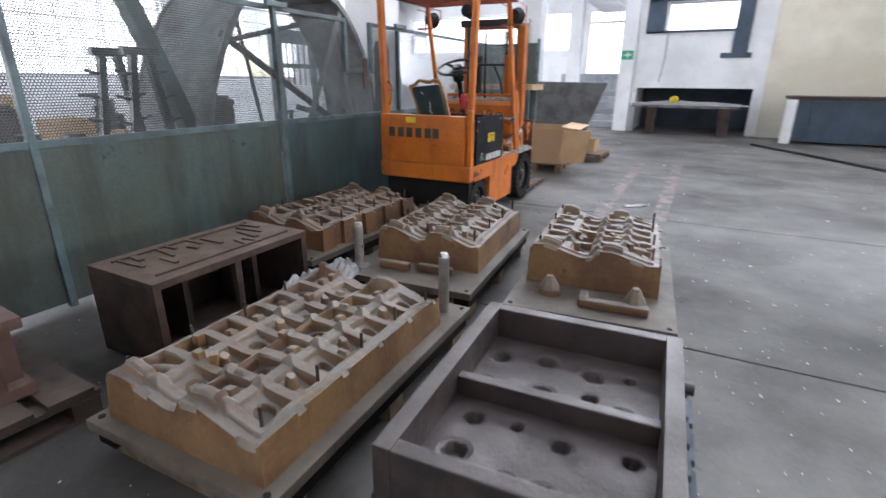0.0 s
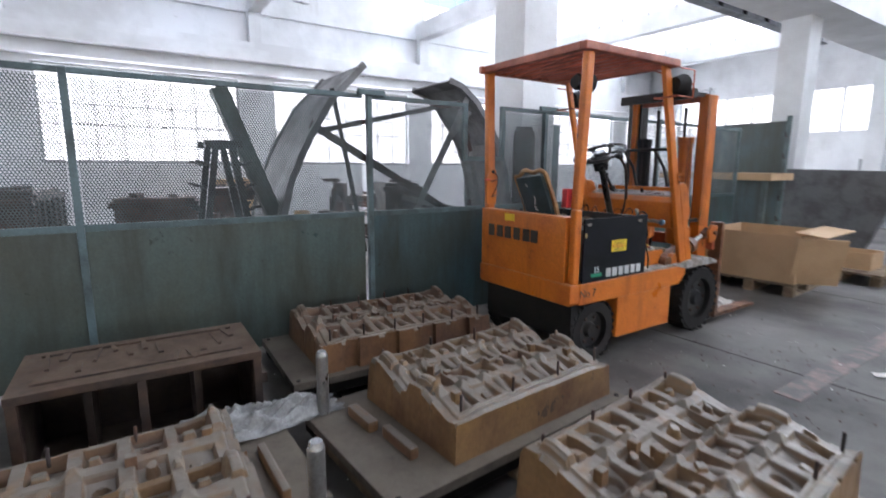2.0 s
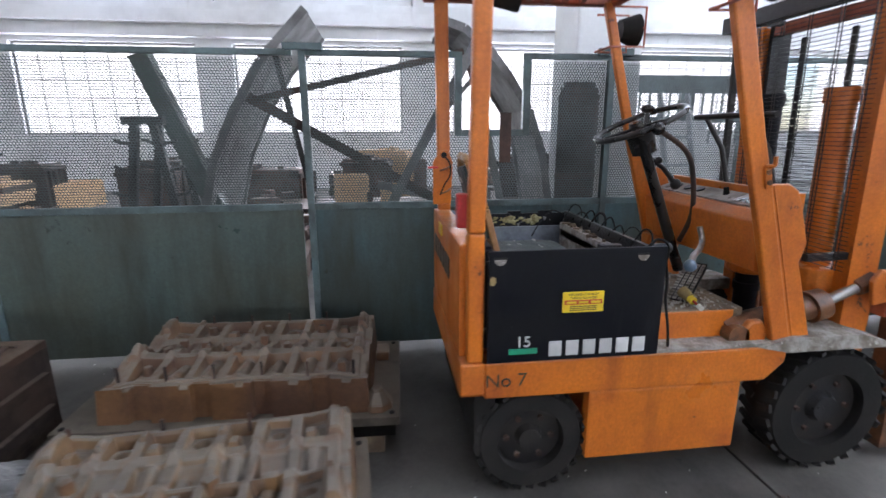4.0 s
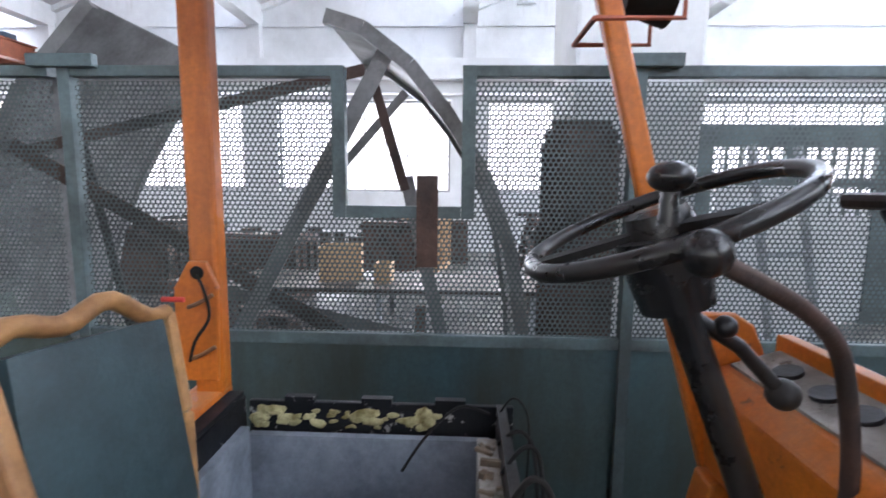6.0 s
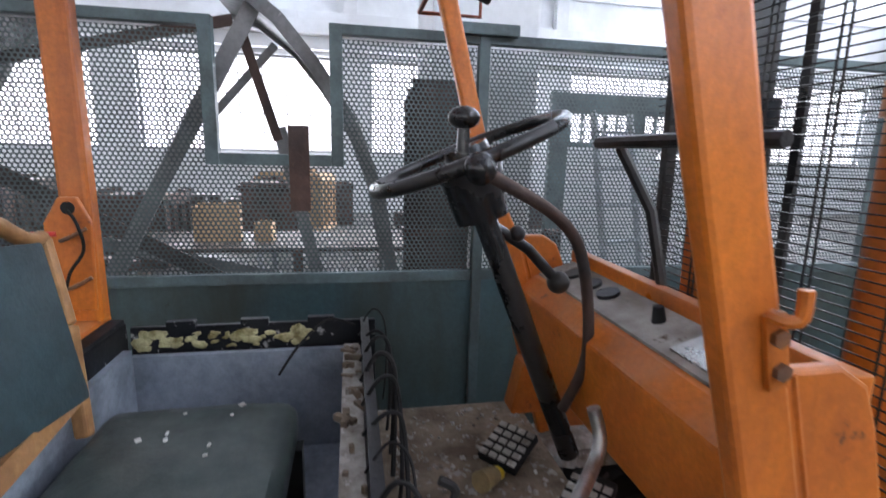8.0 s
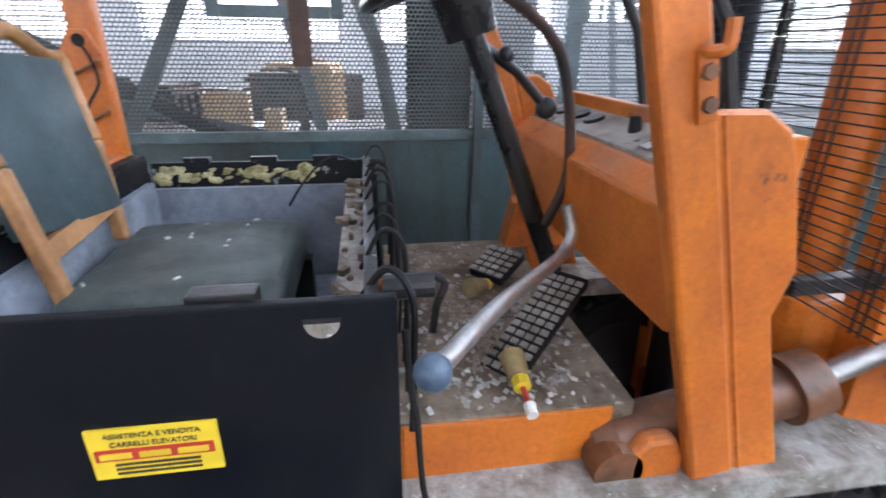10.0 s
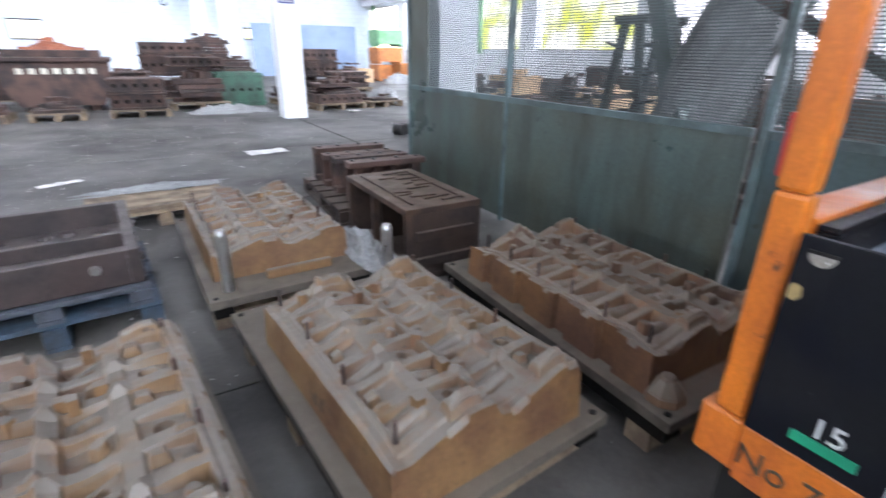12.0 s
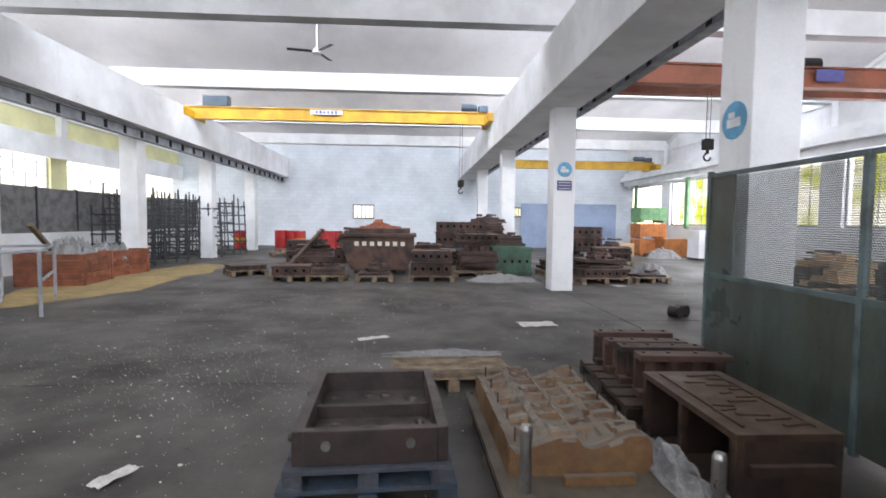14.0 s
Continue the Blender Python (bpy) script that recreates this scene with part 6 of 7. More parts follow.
for (y0, z0, y1, z1, mt, w) in ((10.95, 0.5, 11.75, 1.95, M_HOOD, 0.06), (10.4, 1.58, 11.66, 1.87, M_RUST, 0.04), (10.3, 1.62, 11.75, 0.80, M_RUST, 0.06), (11.68, 1.85, 11.80, 1.45, M_RUST, 0.035), (11.55, 1.52, 11.80, 1.8, M_HOOD, 0.03), (11.80, 1.5, 11.98, 0.7, M_HOOD, 0.05), (11.1, 1.05, 12.1, 0.82, M_HOOD, 0.05), (10.5, 1.9, 10.75, 0.6, M_BLKMET, 0.035), (11.05, 0.0, 11.05, 1.0, M_RUST, 0.04), (11.85, 0.0, 11.85, 1.0, M_RUST, 0.04), (10.95, 0.5, 11.85, 0.5, M_RUST, 0.04)):
    bm, bx = BM(), 2.13 - 0.013 * len(truss.children)
    bar(bm, (bx, y0, z0), (bx, y1, z1), w, 0.008, (1, 0, 0))
    part("angle_bar", bm, mt, truss)
bm = BM()
bar(bm, (1.95, 10.38, 0.02), (1.95, 9.70, 1.85), 0.11, 0.11)
one("green_beam", bm, M_DKGREEN, "dark green square beam leaning behind the fence", "beam", bevel=0.006)
st = thing("peg_stand", pose(1.93, 9.70, 0), "rusty steel A-frame stand with rows of pegs", "stand")
for sx in (-0.25, 0.1):
    for s in (-1, 1):
        bm = BM()
        bar(bm, (sx, s * 0.05, 1.46), (sx, s * 0.27, 0.0), 0.045, 0.045, (1, 0, 0))
        part("leg", bm, M_BLKMET, st)
        for i in range(7):
            bm = BM()
            z = 0.35 + i * 0.16
            y = s * (0.27 - 0.22 * z / 1.46)
            rod(bm, (sx, y, z), (sx, y + s * 0.11, z + 0.03), 0.011, segs=8)
            part("peg", bm, M_BLKMET, st)
    bm = BM()
    box(bm, sx, 0, 1.46, 0.05, 0.24, 0.05)
    part("head", bm, M_BLKMET, st)
bm = BM()
bar(bm, (-0.25, 0, 0.7), (0.1, 0, 0.7), 0.03, 0.03)
for sx in (-0.25, 0.1):
    box(bm, sx, 0, 0.7, 0.03, 0.34, 0.03)
part("tie", bm, M_BLKMET, st)
cover_ = thing("half_round_cover", pose(2.126, 12.42, 0), "tall mottled rusty half-round cover standing against the column", "machine cover")
for nm, z0, z1, f in (("shell", 0.0, 1.62, 1.0), ("shoulder", 1.62, 1.66, 0.93), ("cap", 1.66, 1.695, 0.78)):
    bm = BM()
    prism(bm, [(0.068 * f * math.sin(math.pi * k / 14), 0.136 * f * math.cos(math.pi * k / 14)) for k in range(15)], "z", z0, z1)
    part(nm, bm, M_RUST, cover_, smooth=True)
for z in (0.05, 1.10, 1.60):
    bm = BM()
    prism(bm, [(0.072 * math.sin(math.pi * k / 14), 0.140 * math.cos(math.pi * k / 14)) for k in range(15)], "z", z - 0.015, z + 0.015)
    part("band", bm, M_RUST, cover_, smooth=True)


def carton(m, w, l, h, label):
    t = thing("cardboard_box", m, label, "box", "cartons")
    for s in (-1, 1):
        bm = BM()
        box_at(bm, (s * w / 2 - 0.005, -l / 2, 0), (s * w / 2 + 0.005, l / 2, h))
        part("side", bm, M_CARD, t)
        bm = BM()
        box_at(bm, (-w / 2 + 0.006, s * l / 2 - 0.005, 0), (w / 2 - 0.006, s * l / 2 + 0.005, h))
        part("end", bm, M_CARD, t)
    bm = BM()
    box_at(bm, (-w / 2 + 0.006, -l / 2 + 0.006, 0.0), (w / 2 - 0.006, l / 2 - 0.006, 0.012))
    part("bottom", bm, M_CARD, t)
    return t


# clutter on the floor of the east bay
bench = thing("work_bench", pose(-1.2, 11.2, 0), "low steel bench with clutter behind the fence", "bench")
bm = BM()
box_at(bm, (-0.5, -1.6, 0.44), (0.5, 1.6, 0.48))
part("top", bm, M_DKWOOD, bench)
for x in (-0.45, 0.45):
    for y in (-1.5, 0, 1.5):
        bm = BM()
        box_at(bm, (x - 0.025, y - 0.025, 0), (x + 0.025, y + 0.025, 0.44))
        part("leg", bm, M_GREYST, bench)
carton(pose(-1.2, 10.73, 0.481, 0, 0, 8), 0.36, 0.42, 0.36, "brown cardboard box on the bench")
carton(pose(-1.1, 11.2, 0.481, 0, 0, -5), 0.2, 0.16, 0.2, "small brown cardboard box on the bench")


def iron_block(m, w, d, h, seed, material, label, holes=True):
    """A stored casting: a ribbed block, an open moulding flask, a pile of bars or a stepped heap, by its seed."""
    rng = random.Random(seed)
    t = thing("cast_block", m, label, "casting", "iron castings")
    kind = seed % 4
    if kind in (0, 1):
        bm = BM()
        if kind == 0:
            box_at(bm, (-w / 2, -d / 2, 0), (w / 2, d / 2, h), bevel=min(0.02, h * 0.1))
        else:
            for s in (-1, 1):
                box_at(bm, (-w / 2, s * d / 2 - 0.035, 0), (w / 2, s * d / 2 + 0.035, h), bevel=0.006)
                box_at(bm, (s * w / 2 - 0.035, -d / 2 + 0.035, 0), (s * w / 2 + 0.035, d / 2 - 0.035, h * 0.98), bevel=0.006)
            box_at(bm, (-w / 2, -d / 2, 0.01), (w / 2, d / 2, h * 0.4))
        part("body", bm, material, t)
        for z in (0.06, 0.86):
            bm = BM()
            box_at(bm, (-w / 2 - 0.045, -d / 2 - 0.05, h * z), (w / 2 + 0.045, d / 2 + 0.05, h * z + max(0.02, h * 0.08)), bevel=0.006)
            part("flange", bm, material, t)
        n = max(3, int(w / 0.17))
        for i in range(n + 1):
            bm = BM()
            x = -w / 2 + i * w / n
            box_at(bm, (x - 0.014, d / 2 + 0.002, h * 0.15), (x + 0.014, d / 2 + 0.045, h * 0.855))
            part("rib", bm, material, t)
        # no recess: near-black discs paint the shade inside core holes
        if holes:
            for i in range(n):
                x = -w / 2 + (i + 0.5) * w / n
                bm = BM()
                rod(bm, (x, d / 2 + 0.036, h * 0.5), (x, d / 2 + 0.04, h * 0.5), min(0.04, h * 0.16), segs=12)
                part("core_hole", bm, M_NEARBLACK, t)
    elif kind == 2:
        z, th = 0.0, 0.0
        while z + 0.05 < h:
            th = min(h - z, rng.uniform(0.045, 0.11))
            for i in range(3):
                if rng.random() < 0.12:
                    continue
                bm = BM()
                ll = w * rng.uniform(0.78, 1.08)
                box(bm, rng.uniform(-0.05, 0.05), -d / 2 + (i + 0.5) * d / 3, z + th / 2, ll, d / 3 * rng.uniform(0.6, 0.92), th * 0.94, Matrix.Rotation(rng.uniform(-0.05, 0.05), 4, "Z"), 0.006)
                part("bar", bm, rng.choice((material, material, M_RUST, M_DKWOOD)), t)
            z += th
    else:
        bm = BM()
        box_at(bm, (-w / 2, -d / 2, 0), (w / 2, d / 2, h * 0.3), bevel=0.01)
        part("body", bm, material, t)
        for i in range(22):
            f = rng.random()
            sx, sy, sz = rng.uniform(0.1, 0.3) * w, rng.uniform(0.12, 0.35) * d, h * rng.uniform(0.15, 0.7) * (1.1 - 0.5 * f)
            bm = BM()
            box_at(bm, (-sx / 2, -sy / 2, 0), (sx / 2, sy / 2, sz), bevel=0.008)
            p = part("lump", bm, material, t)
            p.matrix_basis = pose(rng.uniform(-1, 1) * 0.38 * w * f, rng.uniform(-1, 1) * 0.38 * d * f, h * 0.29, rng.uniform(-5, 5), rng.uniform(-5, 5), rng.uniform(0, 60))
    for i in range(4):
        bm = BM()
        box(bm, rng.uniform(-w, w) * 0.36, rng.uniform(-d, d) * 0.36, h + 0.02 if kind != 1 else h * 0.42, rng.uniform(0.06, 0.2), rng.uniform(0.06, 0.16), rng.uniform(0.03, 0.09), Matrix.Rotation(rng.uniform(0, 1), 4, "Z"), 0.008)
        part("boss", bm, material, t)
    return t


ladder = thing("step_ladder", pose(0.9, 14.15, 0, 0, 0, 20), "grey step ladder leaning behind the fence", "ladder")
for s in (-0.2, 0.2):
    bm = BM()
    bar(bm, (0, s, 0.0), (-0.35, s, 1.75), 0.05, 0.025, (0, 1, 0))
    part("stile", bm, M_GREYST, ladder)
for i in range(6):
    bm = BM()
    z = 0.25 + i * 0.27
    box(bm, -0.2 * z, 0, z, 0.07, 0.38, 0.025)
    part("rung", bm, M_GREYST, ladder)
bm = BM()
box(bm, -0.2, 14.5, 0.75, 0.04, 0.9, 1.5)
one("white_board", bm, M_WHITE, "large white board standing in the east bay", "board")
dw = thing("door_3", pose(-1.6, 15.6, 0), "blue-grey double gate with barred panes behind the fence", "door", kind="structure")
for y0, y1, z0, z1 in ((-1.17, -0.91, 0, 1.92), (-0.14, 0.07, 0, 1.92), (0.82, 1.2, 0, 1.92), (-1.17, 1.2, 1.92, 2.16), (-0.91, -0.14, 1.5, 1.58), (0.07, 0.82, 1.5, 1.58)):
    bm = BM()
    box_at(bm, (-0.04, y0, z0), (0.04, y1, z1), bevel=0.004)
    part("door_frame", bm, M_POST, dw)
for y0 in (-0.91, 0.07):
    for k in range(1, 5):
        bm = BM()
        y = y0 + k * 0.154
        box_at(bm, (-0.015, y - 0.011, 1.2), (0.015, y + 0.011, 1.92))
        part("bar", bm, M_POST, dw)
    bm = BM()
    box_at(bm, (-0.02, y0 + 0.003, 0.03), (0.02, y0 + 0.745, 1.2), bevel=0.003)
    part("door_panel", bm, M_WHITE, dw, "dirty white lower panel")
rng = random.Random(77)
for i in range(34):
    x, y = rng.uniform(-6.2, 0.4), rng.uniform(2.5, 15.5)
    if abs(x + 1.2) < 0.9 and abs(y - 11.2) < 2.0:
        continue
    w, d, hh = rng.uniform(0.5, 1.2), rng.uniform(0.5, 1.1), rng.uniform(0.4, 1.05)
    iron_block(pose(x, y, 0, 0, 0, rng.uniform(-15, 15)), w, d, hh, i, rng.choice((M_RUST, M_CARD, M_RUST, M_DKWOOD)), "stored casting on the floor of the east bay", False)

# ---- scrap and castings at the far end ----
def stack(x, y, rz, w, d, levels, seed, material=M_RUST, label="rusty iron casting stacked on a pallet"):
    pallet("pallet", pose(x, y, 0, 0, 0, rz), w, d, M_PALLET, "weathered wooden pallet under iron castings", 6)
    rng, z = random.Random(seed), 0.14
    for k, hh in enumerate(levels):
        f = 1 - 0.1 * k * rng.random()
        iron_block(pose(x, y, z, 0, 0, rz + rng.uniform(-4, 4)), w * 0.86 * f, d * 0.8 * f, hh, seed * 9 + k, material, label)
        z += hh + 0.001


stack(7.75, 0.1, 3, 0.9, 0.8, (0.22,), 1)
stack(6.95, 0.1, -2, 0.85, 0.8, (0.2,), 2)
stack(5.85, 0.1, 2, 0.85, 0.8, (0.2,), 3)
stack(4.5, 0.0, -3, 1.05, 0.9, (0.32, 0.26), 4)
stack(7.5, -1.1, 4, 1.1, 0.8, (0.35, 0.25, 0.12), 5)
stack(3.3, -1.0, 0, 1.2, 0.9, (0.4, 0.35, 0.2), 6, M_RUST)
stack(3.6, -2.6, 0, 1.7, 1.0, (0.5, 0.5, 0.25), 7, M_RUST)
stack(2.6, -3.9, 0, 1.2, 1.0, (0.45, 0.45, 0.45, 0.1), 8)
stack(0.55, 0.3, 5, 1.2, 0.9, (0.2, 0.15, 0.25), 9)
stack(-0.6, 0.2, 5, 0.9, 0.9, (0.1,), 10)
stack(0.3, -2.2, 0, 1.6, 1.0, (0.45, 0.4, 0.3), 11)
stack(8.3, -3.5, 10, 1.1, 0.9, (0.35, 0.3), 12)
stack(9.2, -1.0, 35, 0.9, 0.8, (0.12,), 13)
stack(-1.6, -4.4, 0, 1.4, 1.0, (0.4, 0.3), 14)
stack(4.55, -1.5, -4, 0.8, 0.8, (0.3, 0.35), 15)
stack(2.2, -2.6, 6, 1.0, 0.9, (0.35, 0.3, 0.25), 16)
stack(6.7, -3.2, 3, 1.3, 0.9, (0.4, 0.4, 0.2), 17)
stack(1.2, -1.1, 8, 0.8, 0.8, (0.22, 0.18), 18)
stack(-0.2, -0.9, -6, 1.0, 0.9, (0.3, 0.2, 0.12), 19)
iron_block(pose(2.4, -1.4, 0, 0, 0, 4), 1.0, 0.8, 0.75, 61, M_GREENM, "green-painted press part among the scrap")
hop = thing("steel_skip", pose(5.85, -1.9, 0), "large dark rusty steel skip with faded writing", "skip")
bm = BM()
prism(bm, [(-0.72, 0.12), (0.72, 0.12), (0.92, 0.55), (0.92, 1.0), (-0.92, 1.0), (-0.92, 0.55)], "y", -0.7, 0.7)
part("body", bm, M_RUST, hop)
bm = BM()
box_at(bm, (-0.98, -0.76, 0.98), (0.98, 0.76, 1.06), bevel=0.01)
part("rim", bm, M_RUST, hop)
bm = BM()
box_at(bm, (-0.8, -0.6, 1.062), (0.8, 0.6, 1.2), bevel=0.01)
part("load", bm, M_RUST, hop)
for k in range(7):
    bm = BM()
    box(bm, -0.62 + k * 0.2, 0.703, 0.8, 0.11, 0.006, 0.11)
    part("faded_mark", bm, M_CREAM, hop, "faded chalk mark")
for s in (-1, 1):
    bm = BM()
    box_at(bm, (s * 0.55 - 0.1, -0.6, 0), (s * 0.55 + 0.1, 0.6, 0.12))
    part("foot", bm, M_RUST, hop)
iron_block(pose(5.85, -1.9, 1.2, 0, 0, 2), 1.1, 0.7, 0.18, 71, M_CRATE, "red-brown casting on top of the skip", False)
bm = BM()
bar(bm, (8.0, 0.0, 0.16), (7.3, -1.2, 1.15), 0.1, 0.08)
one("iron_bar", bm, M_RUST, "dark rusty iron bar leaning on the castings", "bar", bevel=0.005)


def drum(x, y, band):
    t = thing("oil_drum", pose(x, y, 0), "red steel drum with a yellow band" if band else "red steel drum standing on the floor", "drum", "red drums")
    bm = BM()
    rod(bm, (0, 0, 0), (0, 0, 0.88), 0.29, segs=28)
    part("shell", bm, M_RED, t, smooth=True)
    for z in (0.01, 0.29, 0.59, 0.87):
        bm = BM()
        rod(bm, (0, 0, z - 0.012), (0, 0, z + 0.012), 0.302, segs=28)
        part("hoop", bm, M_RED, t, smooth=True)
    if band:
        bm = BM()
        rod(bm, (0, 0, 0.33), (0, 0, 0.55), 0.296, segs=28)
        part("band", bm, M_DRUMY, t, smooth=True)
    return t


for k, (x, y, b) in enumerate(((13.1, -11.9, True), (11.5, -12.9, False), (10.9, -12.9, False), (10.3, -11.6, True), (9.4, -12.6, False), (8.75, -12.6, False), (9.0, -11.9, False), (8.0, -13.2, False), (7.3, -13.3, False))):
    drum(x, y, b)
stack(9.9, -7.6, 25, 1.1, 0.9, (0.08,), 15, M_PALLET, "broken wooden pallet wood")
M_LATTICE = mat("weathered_grey_steel", (0.055, 0.062, 0.068), (0.035, 0.034, 0.034), 0.6, s1=5, s2=40)


def lattice(m, w, h, label, cols=6, rows=6):
    """A welded steel lattice panel leaning against its neighbours."""
    t = thing("steel_lattice", m, label, "lattice panel", "leaning lattices")
    for i in range(cols + 1):
        bm = BM()
        box_at(bm, (-w / 2 + i * w / cols - 0.022, -0.02, 0), (-w / 2 + i * w / cols + 0.022, 0.02, h * (1.0 if i % 3 else 1.06)))
        part("upright", bm, M_LATTICE, t)
    for k in range(rows):
        bm = BM()
        box(bm, 0, 0.034, (k + 0.4) * h / rows, w + 0.08, 0.03, 0.045)
        part("cross_bar", bm, M_LATTICE, t)
    for q in (-1, 1):
        bm = BM()
        bar(bm, (-q * w / 2, 0.062, 0.05), (q * w / 2, 0.062, h * 0.95), 0.025, 0.02, (0, 1, 0))
        part("brace", bm, M_LATTICE, t)
    return t


for k, (x, y, w, h, rx, rz) in enumerate(((13.3, -3.0, 1.5, 1.7, 14, 32), (13.1, -4.2, 1.9, 2.05, 9, 22), (13.4, -5.4, 2.2, 2.2, 6, 28), (12.9, -6.6, 1.8, 2.0, 12, 12), (13.0, -7.8, 2.0, 2.25, 7, 24), (12.7, -9.0, 1.6, 2.15, 10, 8), (13.9, -4.6, 2.2, 2.3, 3, 70), (13.8, -7.2, 2.4, 2.35, 2, 75))):
    lattice(pose(x, y, 0, rx, 0, rz + 180), w, h, "grey welded steel lattice panel leaning in a row", 5 + k % 3, 6)


def board_crate(m, w, l, h, label):
    t = thing("wooden_crate", m, label, "crate", "board crates")
    for s in (-1, 1):
        for k in range(5):
            z = (k + 0.5) * h / 5
            bm = BM()
            box(bm, s * w / 2, 0, z, 0.025, l, h / 5 - 0.008, bevel=0.003)
            part("board", bm, M_CRATE, t)
            bm = BM()
            box(bm, 0, s * l / 2, z, w - 0.03, 0.025, h / 5 - 0.008, bevel=0.003)
            part("board", bm, M_CRATE, t)
        for s2 in (-1, 1):
            bm = BM()
            box(bm, s * (w / 2 + 0.02), s2 * (l / 2 - 0.05), h / 2, 0.02, 0.08, h)
            part("cleat", bm, M_CRATE, t)
    bm = BM()
    box(bm, 0, 0, 0.02, w - 0.05, l - 0.05, 0.03)
    part("bottom", bm, M_CRATE, t)
    return t


board_crate(pose(12.35, 0.75, 0, 0, 0, 8), 1.2, 1.3, 0.66, "red-brown board crate full of packing waste")
board_crate(pose(12.55, -1.0, 0, 0, 0, -10), 1.1, 1.4, 0.62, "orange-brown board crate beside the rack")
film_heap(12.4, 0.5, 0.4, 1.1, 1.2, 0.75, 31, "grey plastic film heaped in the crate")
film_heap(12.5, -0.9, 0.4, 1.0, 1.2, 0.5, 33, "pale plastic film spilling over the crate")
bm = BM()
box(bm, 12.5, 1.2, 0.95, 0.08, 1.3, 0.08, Euler((0.5, 0, 0.3)).to_matrix().to_4x4())
one("timber_offcut", bm, M_PALLET, "rough timber sticking out of the crate", "timber")
rail = thing("pipe_railing", pose(10.9, 3.9, 0, 0, 0, 30), "grey pipe railing stand", "railing")
for y in (-0.9, 0.9):
    for x in (-0.35, 0.35):
        bm = BM()
        rod(bm, (x, y, 0), (x, y, 0.92), 0.025, segs=14)
        part("post", bm, M_GREYST, rail)
for x in (-0.35, 0.35):
    for z in (0.5, 0.92):
        bm = BM()
        rod(bm, (x, -0.9, z), (x, 0.9, z), 0.022, segs=14)
        part("rail", bm, M_GREYST, rail)
bm = BM()
for y in (-0.9, 0.9):
    rod(bm, (-0.35, y, 0.92), (0.35, y, 0.92), 0.022, segs=14)
part("end_rail", bm, M_GREYST, rail)
lw = thing("partition", pose(14.6, -1.5, 0), "grey panel partition on a low white wall", "partition", kind="structure")
bm = BM()
box_at(bm, (-0.1, -9.0, 0), (0.1, 9.0, 1.0))
part("low_wall", bm, M_WHITE, lw)
for i in range(12):
    bm = BM()
    box_at(bm, (-0.02, -9.0 + i * 1.5 + 0.03, 1.0), (0.02, -7.5 + i * 1.5 - 0.03, 2.16))
    part("panel", bm, M_HOOD, lw)
    bm = BM()
    box_at(bm, (-0.035, -9.0 + i * 1.5 - 0.03, 1.0), (0.035, -9.0 + i * 1.5 + 0.03, 2.2))
    part("post", bm, M_BLKMET, lw)
bp = BM()
box_at(bp, (-6.4, Y_FAR + 0.3, 0), (-1.0, Y_FAR + 0.36, 2.45))
one("partition", bp, M_BLUEW, "pale blue partition against the end wall", "partition", kind="structure")
for k, (z, mt, lb) in enumerate(((0.0, M_ORCRATE, "orange steel bin at the bottom of a stack"), (0.72, M_ORCRATE, "orange steel bin in a stack"), (1.44, M_GRNBIN, "light green bin on top of orange bins"))):
    t = thing("steel_bin", pose(-5.6, -9.8, z), lb, "bin", "stacked bins")
    bm = BM()
    box_at(bm, (-0.6, -0.5, 0.1), (0.6, 0.5, 0.68), bevel=0.01)
    part("body", bm, mt, t)
    for s in (-1, 1):
        bm = BM()
        box_at(bm, (s * 0.5 - 0.06, -0.5, 0), (s * 0.5 + 0.06, 0.5, 0.1))
        part("foot", bm, mt, t)
    for i in range(5):
        bm = BM()
        box(bm, -0.5 + i * 0.25, 0.508, 0.4, 0.04, 0.02, 0.5)
        part("rib", bm, mt, t)
t = thing("steel_bin", pose(-6.2, -8.9, 0), "orange steel bin on the floor", "bin", "stacked bins")
bm = BM()
box_at(bm, (-0.5, -0.4, 0.0), (0.5, 0.4, 0.75), bevel=0.01)
part("body", bm, M_ORCRATE, t)
bm = BM()
box_at(bm, (-0.52, -0.42, 0.7), (0.52, 0.42, 0.76))
part("rim", bm, M_ORCRATE, t)
carton(pose(-3.9, -8.9, 0.0, 0, 0, 12), 0.9, 0.8, 0.55, "open brown cardboard box on the floor")
film_heap(-5.2, -7.6, 0.0, 1.4, 1.0, 0.5, 41, "grey plastic film heap on the floor")
film_heap(-0.9, -0.1, 0.14, 0.8, 0.7, 0.35, 42, "plastic film over a pallet")
film_heap(2.9, 0.2, 0.0, 1.6, 0.7, 0.2, 43, "white plastic film lying before the scrap")
mc = thing("steel_cabinet", pose(-6.4, -6.9, 0), "white sheet-metal cabinet beside the windows", "cabinet")
bm = BM()
box_at(bm, (-0.4, -0.4, 0.08), (0.4, 0.4, 1.15), bevel=0.01)
part("body", bm, M_WHITE, mc)
bm = BM()
box_at(bm, (-0.38, -0.38, 0), (0.38, 0.38, 0.08))
part("plinth", bm, M_BLKMET, mc)
for y in (-14.4, -9.4, -4.7):
    bm = BM()
    box_at(bm, (X_EAST + 0.01, y - 0.11, 1.2), (X_EAST + 0.12, y + 0.11, 3.45))
    one("green_post", bm, M_GRNBIN, "green painted steel post beside a window", "post", "green window posts", "structure")
